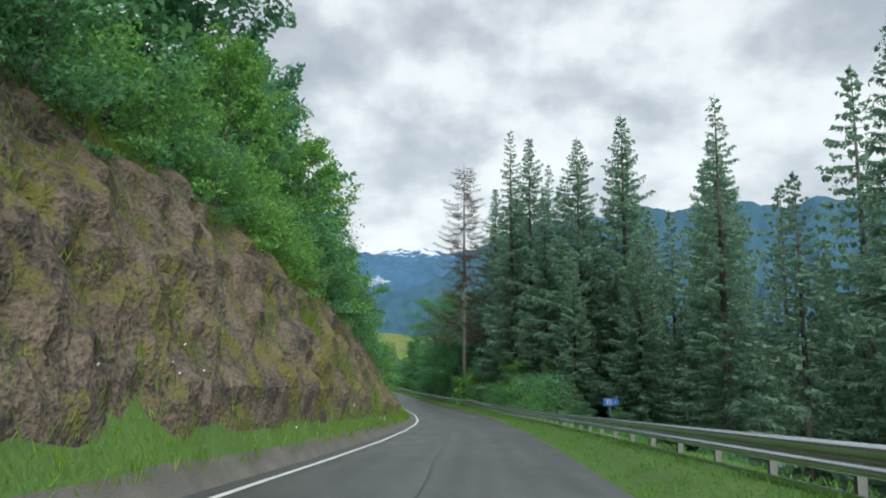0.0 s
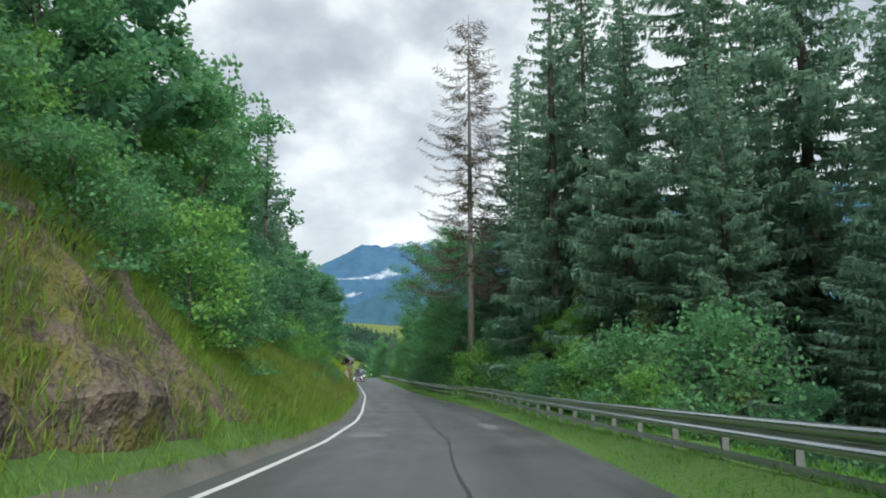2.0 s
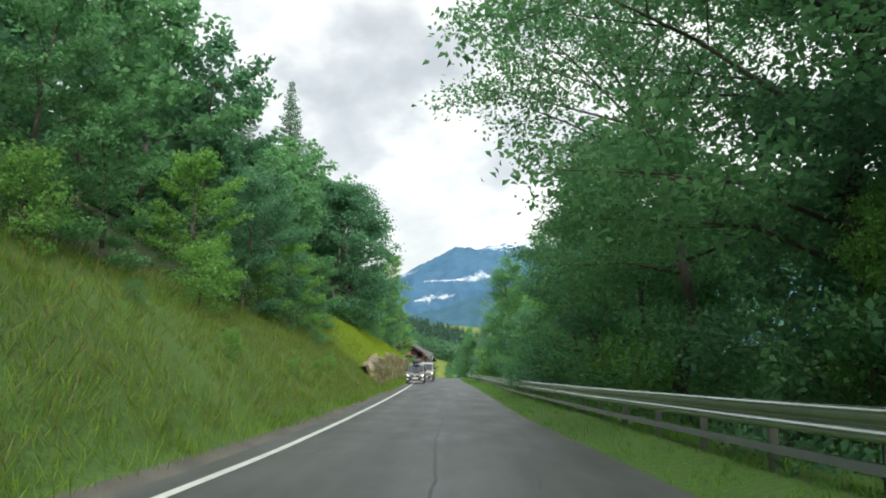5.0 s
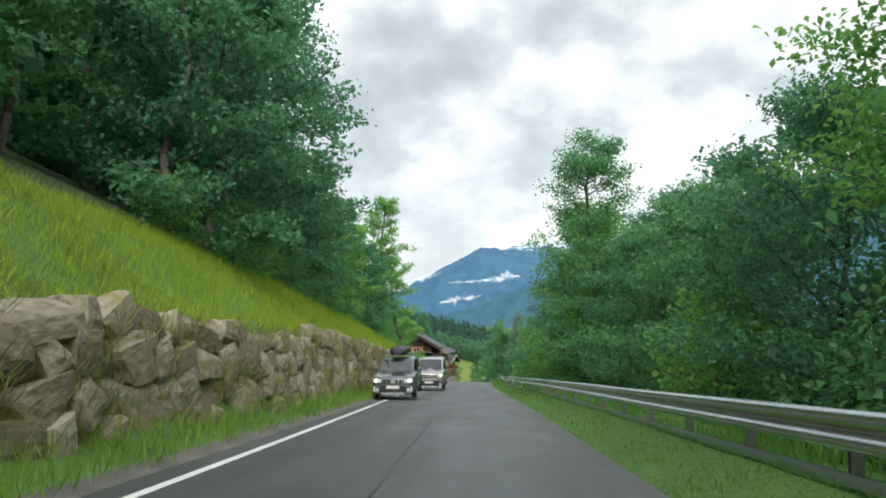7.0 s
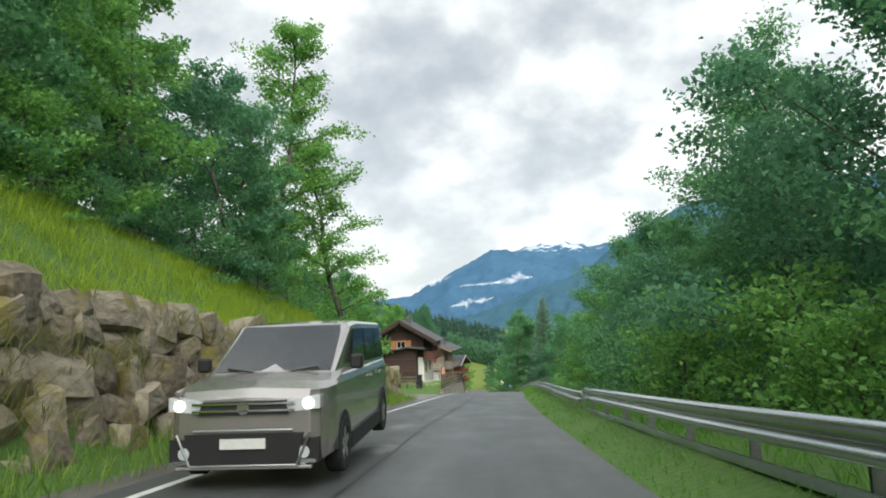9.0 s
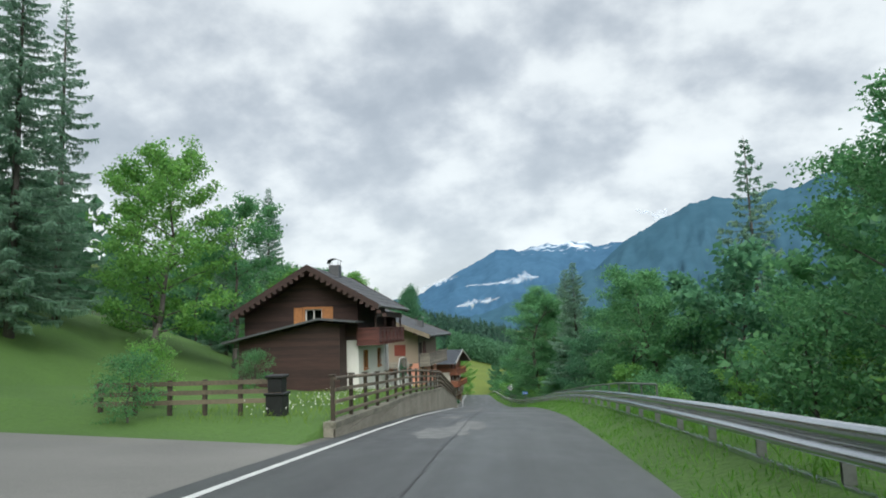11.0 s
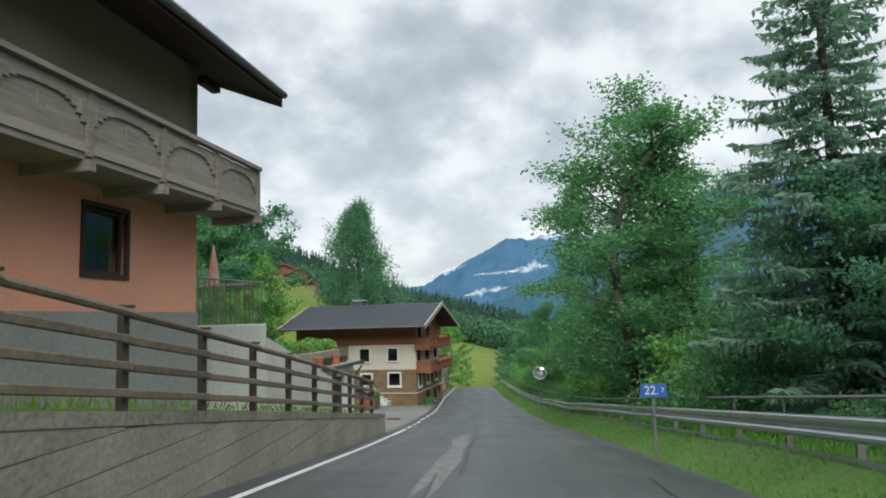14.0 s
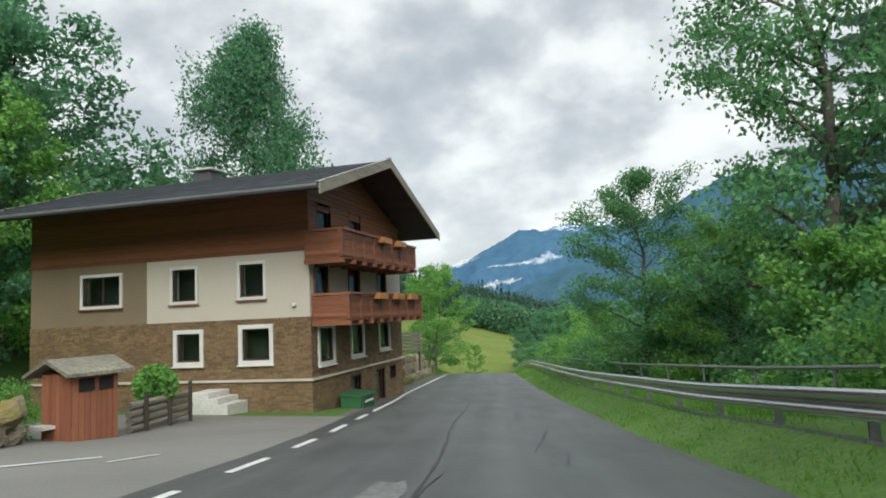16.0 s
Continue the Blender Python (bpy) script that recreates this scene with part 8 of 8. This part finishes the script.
def wheel(root, x, y, r, w):
    s = 1 if x > 0 else -1
    bm = bmesh.new()
    n = 28
    prof = [(0.62, -0.5), (0.93, -0.5), (1.0, -0.38), (1.0, 0.38), (0.93, 0.5), (0.62, 0.5)]
    rings = [[bm.verts.new((x + q * w, y + math.cos(2 * math.pi * i / n) * r * f, r + math.sin(2 * math.pi * i / n) * r * f)) for i in range(n)] for f, q in prof]
    for a, b in zip(rings, rings[1:] + rings[:1]):
        for i in range(n):
            bm.faces.new((a[i], a[(i + 1) % n], b[(i + 1) % n], b[i]))
    wl_ = part("wheel", bm, RUBBER, root, smooth=False)
    bm = bmesh.new()
    for k in range(5):
        a = 2 * math.pi * k / 5
        m = Matrix.Translation((x + s * w * 0.36, y, r)) @ Matrix.Rotation(a, 4, "X")
        box(bm, -0.02, 0.02, -0.045, 0.045, 0.03, r * 0.63, m=m)
    tube(bm, (x + s * w * 0.30, y, r), (x + s * w * 0.42, y, r), 0.075, 0.065, 14)
    ring0 = [bm.verts.new((x + s * w * 0.40, y + math.cos(2 * math.pi * i / n) * r * 0.64, r + math.sin(2 * math.pi * i / n) * r * 0.64)) for i in range(n)]
    ring1 = [bm.verts.new((x + s * w * 0.40, y + math.cos(2 * math.pi * i / n) * r * 0.56, r + math.sin(2 * math.pi * i / n) * r * 0.56)) for i in range(n)]
    for i in range(n):
        bm.faces.new((ring0[i], ring0[(i + 1) % n], ring1[(i + 1) % n], ring1[i]))
    part("rim", bm, ALLOY, wl_)
    bm = bmesh.new()
    tube(bm, (x - s * w * 0.3, y, r), (x + s * w * 0.2, y, r), r * 0.6, r * 0.6, 20)
    part("brake_disc", bm, BLACK_PLASTIC, wl_)


def vehicle(name, label, at, yaw, L, W, H, paint, belt, hood, hood_len, screen_len, rear_slope, wheel_r, wheel_base, roof_box, bus):
    """A car that faces -y, its front bumper at y = 0."""
    R = thing(name, label, "car", at, yaw)
    hw = W / 2
    clear = 0.22

    def half(top, width, tuck=0.0):
        return [(width * 0.80, clear), (width * 0.97, clear + 0.10), (width, 0.50), (width * 0.985, belt - 0.12), (width * 0.955, min(belt, top) - 0.02 + tuck), (width * 0.86, top), (0.01, top + 0.035)]
    st = [(0.00, half(hood - 0.32, hw * 0.80)), (0.07, half(hood - 0.20, hw * 0.90)), (0.22, half(hood - 0.10, hw * 0.965)), (hood_len * 0.55, half(hood - 0.03, hw)), (hood_len, half(hood + 0.04, hw)),
          (hood_len + 0.5, half(belt + 0.02, hw)), (L * 0.6, half(belt + 0.03, hw)), (L - 0.25, half(belt + 0.04, hw * 0.985)), (L - 0.06, half(belt, hw * 0.93)), (L, half(belt - 0.15, hw * 0.88))]
    bm = bmesh.new()
    loft(bm, st)
    body = part("body", bm, paint, R, smooth=False)
    bv = body.modifiers.new("soft", "BEVEL")
    bv.width, bv.segments, bv.limit_method = 0.03, 2, "ANGLE"
    # cabin
    y0, y1, y2, y3 = hood_len + 0.02, hood_len + screen_len, L - rear_slope, L - 0.03
    top_w, low_w = hw * (0.80 if not bus else 0.86), hw * 0.93
    bm = bmesh.new()
    lo, hi = belt - 0.02, H - 0.06

    def cab(y, z, w):
        return (y, [(low_w if z <= lo + 0.01 else w, lo), (w, max(lo + 0.01, z - 0.04)), (w * 0.93, z), (0.01, z + 0.02)])
    loft(bm, [cab(y0, lo + 0.02, low_w * 0.92), cab(y1, hi, top_w), (y1 + 0.5, [(low_w, lo), (top_w, hi), (top_w * 0.93, H - 0.02), (0.01, H)]), (y2, [(low_w, lo), (top_w, hi - 0.02), (top_w * 0.93, H - 0.05), (0.01, H - 0.03)]), cab(y3, belt + 0.3, low_w * 0.9)])
    cabin = part("cabin", bm, paint, R)
    bv = cabin.modifiers.new("soft", "BEVEL")
    bv.width, bv.segments, bv.limit_method = 0.02, 2, "ANGLE"

    def pane(nm, pts):
        bm2 = bmesh.new()
        f = bm2.faces.new([bm2.verts.new(p) for p in pts])
        bmesh.ops.solidify(bm2, geom=[f], thickness=0.012)
        part(nm, bm2, CAR_GLASS, R)

    def lerp(a, b, k):
        return a + (b - a) * k
    sx0, sx1 = low_w * 0.92, top_w * 0.90
    off = 0.022
    a, b = 0.06, 0.93
    pane("windscreen", [(-lerp(sx0, sx1, a) * 0.94, lerp(y0, y1, a) - off, lerp(lo, hi, a) + off), (lerp(sx0, sx1, a) * 0.94, lerp(y0, y1, a) - off, lerp(lo, hi, a) + off),
                        (lerp(sx0, sx1, b) * 0.94, lerp(y0, y1, b) - off, lerp(lo, hi, b) + off * 1.5), (-lerp(sx0, sx1, b) * 0.94, lerp(y0, y1, b) - off, lerp(lo, hi, b) + off * 1.5)])
    cuts = [y1 + 0.10, lerp(y1, y2, 0.42), lerp(y1, y2, 0.80), y2 + rear_slope * 0.2] if not bus else [y1 + 0.05, lerp(y1, y2, 0.30), lerp(y1, y2, 0.66), y2 - 0.02]
    for s in (-1, 1):
        for i in range(3):
            ya, yb = cuts[i] + 0.05, cuts[i + 1] - 0.05
            zb, zt = lo + 0.07, hi - 0.08
            wb, wt = lerp(low_w, top_w, 0.10) + 0.014, lerp(low_w, top_w, 0.9) + 0.014
            front = ya - (0.36 * screen_len if i == 0 else 0.0)
            pane("side_window", [(s * wb, front, zb), (s * wb, yb, zb), (s * wt, yb - (0.1 if i == 2 else 0), zt), (s * wt, ya, zt)])
        # mirror
        bm = bmesh.new()
        box(bm, s * (hw + 0.02) - 0.02 if s > 0 else s * (hw + 0.02) - 0.16, s * (hw + 0.02) + 0.16 if s > 0 else s * (hw + 0.02) + 0.02, hood_len + 0.34, hood_len + 0.46, belt + 0.02, belt + 0.22, bevel=0.03)
        part("wing_mirror", bm, paint if not bus else BLACK_PLASTIC, R)
        # sills and door handles
        bm = bmesh.new()
        box(bm, min(s * (hw - 0.02), s * (hw + 0.015)), max(s * (hw - 0.02), s * (hw + 0.015)), wheel_base[0] + wheel_r + 0.08, wheel_base[1] - wheel_r - 0.08, clear - 0.01, clear + 0.20)
        part("sill", bm, BLACK_PLASTIC, R)
        for yy in (lerp(y1, y2, 0.30), lerp(y1, y2, 0.62)):
            boxed("door_handle", (min(s * hw, s * (hw + 0.03)), max(s * hw, s * (hw + 0.03)), yy, yy + 0.18, belt - 0.20, belt - 0.16), CHROME, R)
        for yw in wheel_base:
            bm = bmesh.new()
            n = 20
            prism(bm, [(yw + math.cos(math.pi * i / n) * (wheel_r + 0.07), wheel_r + math.sin(math.pi * i / n) * (wheel_r + 0.07)) for i in range(n + 1)], "x", min(s * (hw - 0.24), s * (hw + 0.008)), max(s * (hw - 0.24), s * (hw + 0.008)))
            part("wheel_arch", bm, BLACK_PLASTIC, R)
            wheel(R, s * (hw - 0.085), yw, wheel_r, 0.21)
        # lamps
        bm = bmesh.new()
        lx0, lx1 = hw * 0.50, hw * 0.92
        prism(bm, [(s * lx0, hood - 0.34), (s * lx1, hood - 0.30), (s * lx1 * 1.0, hood - 0.14), (s * lx0 * 1.05, hood - 0.20)], "y", -0.01, 0.30)
        lamp = part("headlight", bm, LAMP_GLASS, R)
        bm = bmesh.new()
        tube(bm, (s * hw * 0.78, -0.03, hood - 0.24), (s * hw * 0.78, 0.05, hood - 0.24), 0.065, 0.065, 14)
        part("headlight_bulb", bm, LAMP_ON, lamp)
        bm = bmesh.new()
        tube(bm, (s * hw * 0.72, -0.035, 0.42), (s * hw * 0.72, 0.06, 0.42), 0.07, 0.07, 14)
        part("fog_lamp", bm, LAMP_GLASS, R)
        boxed("fog_trim", (min(s * hw * 0.62, s * hw * 0.86), max(s * hw * 0.62, s * hw * 0.86), -0.025, 0.10, 0.30, 0.34), CHROME, R)
    # front: grille, bumper, plate
    bm = bmesh.new()
    prism(bm, [(-hw * 0.55, hood - 0.36), (hw * 0.55, hood - 0.36), (hw * 0.50, hood - 0.20), (-hw * 0.50, hood - 0.20)], "y", -0.03, 0.10)
    grille = part("grille", bm, BLACK_PLASTIC, R)
    for k in range(6):
        x = -hw * 0.45 + k * hw * 0.18
        if bus:
            break
        boxed("grille_bar", (x - 0.02, x + 0.02, -0.045, -0.03, hood - 0.34, hood - 0.22), CHROME, grille)
    if bus:
        for z in (hood - 0.32, hood - 0.24):
            boxed("grille_bar", (-hw * 0.62, hw * 0.62, -0.05, -0.03, z, z + 0.025), CHROME, grille)
    bm = bmesh.new()
    lo_z, hi_z = (0.30, 0.64) if bus else (0.24, hood - 0.46)
    prism(bm, [(-hw * 0.64, lo_z), (hw * 0.64, lo_z), (hw * 0.72 if bus else hw * 0.60, hi_z), (-hw * 0.72 if bus else -hw * 0.60, hi_z)], "y", -0.035, 0.08)
    part("lower_grille", bm, BLACK_PLASTIC, R)
    boxed("bumper_strip", (-hw * 0.82, hw * 0.82, -0.055, 0.06, 0.235, 0.275), BLACK_PLASTIC if not bus else paint, R, bevel=0.01)
    if bus:
        for pa, pb in (((-0.80, 0.64), (-0.64, 0.28)), ((-0.64, 0.28), (0.64, 0.28)), ((0.64, 0.28), (0.80, 0.64)), ((-0.60, 0.68), (0.60, 0.68))):
            bm = bmesh.new()
            tube(bm, (pa[0] * hw, -0.05, pa[1]), (pb[0] * hw, -0.05, pb[1]), 0.014, 0.014, 6)
            part("bumper_trim", bm, ALLOY, R)
        for s in (-1, 1):
            boxed("fog_recess", (min(s * hw * 0.66, s * hw * 0.90), max(s * hw * 0.66, s * hw * 0.90), -0.02, 0.12, 0.33, 0.58), BLACK_PLASTIC, R)
    else:
        boxed("skid_plate", (-hw * 0.55, hw * 0.55, -0.06, 0.08, 0.20, 0.30), ALLOY, R, bevel=0.02)
        for s in (-1, 1):
            boxed("daytime_lamp", (min(s * hw * 0.82, s * hw * 0.90), max(s * hw * 0.82, s * hw * 0.90), -0.02, 0.10, 0.34, 0.56), LAMP_GLASS, R)
    boxed("number_plate", (-0.27, 0.27, -0.065, -0.04, 0.47, 0.585), PLATE, R, "blank pale number plate")
    bm = bmesh.new()
    tube(bm, (0, -0.05, hood - 0.28), (0, -0.03, hood - 0.28), 0.075, 0.075, 16)
    part("badge", bm, CHROME, R)
    for s in (-1, 1):
        bm = bmesh.new()
        tube(bm, (s * 0.06, y0 - 0.03, lo + 0.02), (s * 0.62, y0 + 0.07, lo + 0.10), 0.012, 0.012, 5)
        part("wiper", bm, BLACK_PLASTIC, R)
    if roof_box:
        for s in (-1, 1):
            bm = bmesh.new()
            tube(bm, (s * top_w * 0.84, y1 + 0.25, H + 0.06), (s * top_w * 0.84, y2, H + 0.04), 0.022, 0.022, 7)
            part("roof_rail", bm, CHROME, R)
        for yy in (y1 + 0.5, y2 - 0.4):
            boxed("roof_bar", (-top_w * 0.9, top_w * 0.9, yy, yy + 0.06, H + 0.06, H + 0.10), CHROME, R)
        bm = bmesh.new()
        sec = lambda w, z: [(w * 0.8, H + 0.11), (w, H + 0.20), (w * 0.96, H + 0.11 + z * 0.8), (w * 0.7, H + 0.11 + z), (0.01, H + 0.13 + z)]
        loft(bm, [(y1 - 0.15, sec(0.20, 0.14)), (y1 + 0.10, sec(0.37, 0.28)), (y1 + 0.9, sec(0.42, 0.36)), (y2 - 0.1, sec(0.42, 0.36)), (y2 + 0.15, sec(0.36, 0.26))])
        part("roof_box", bm, BLACK_METAL, R, "dark glossy roof box")
    return R


vehicle("suv", "grey compact SUV with dark roof box and headlights on", (-14.98, 145.8, float(road_z(145.8)) + 0.005), 8.8, 4.25, 1.84, 1.66, CAR_GREY, 1.06, 1.04, 1.05, 0.72, 0.55, 0.35, (0.86, 3.45), True, False)
vehicle("van", "taupe metallic passenger van with headlights on", (-16.75, 160.6, float(road_z(160.6)) + 0.005), 9.0, 5.0, 1.98, 1.96, CAR_TAUPE, 1.25, 1.21, 0.98, 1.12, 0.22, 0.35, (0.92, 4.15), False, True)
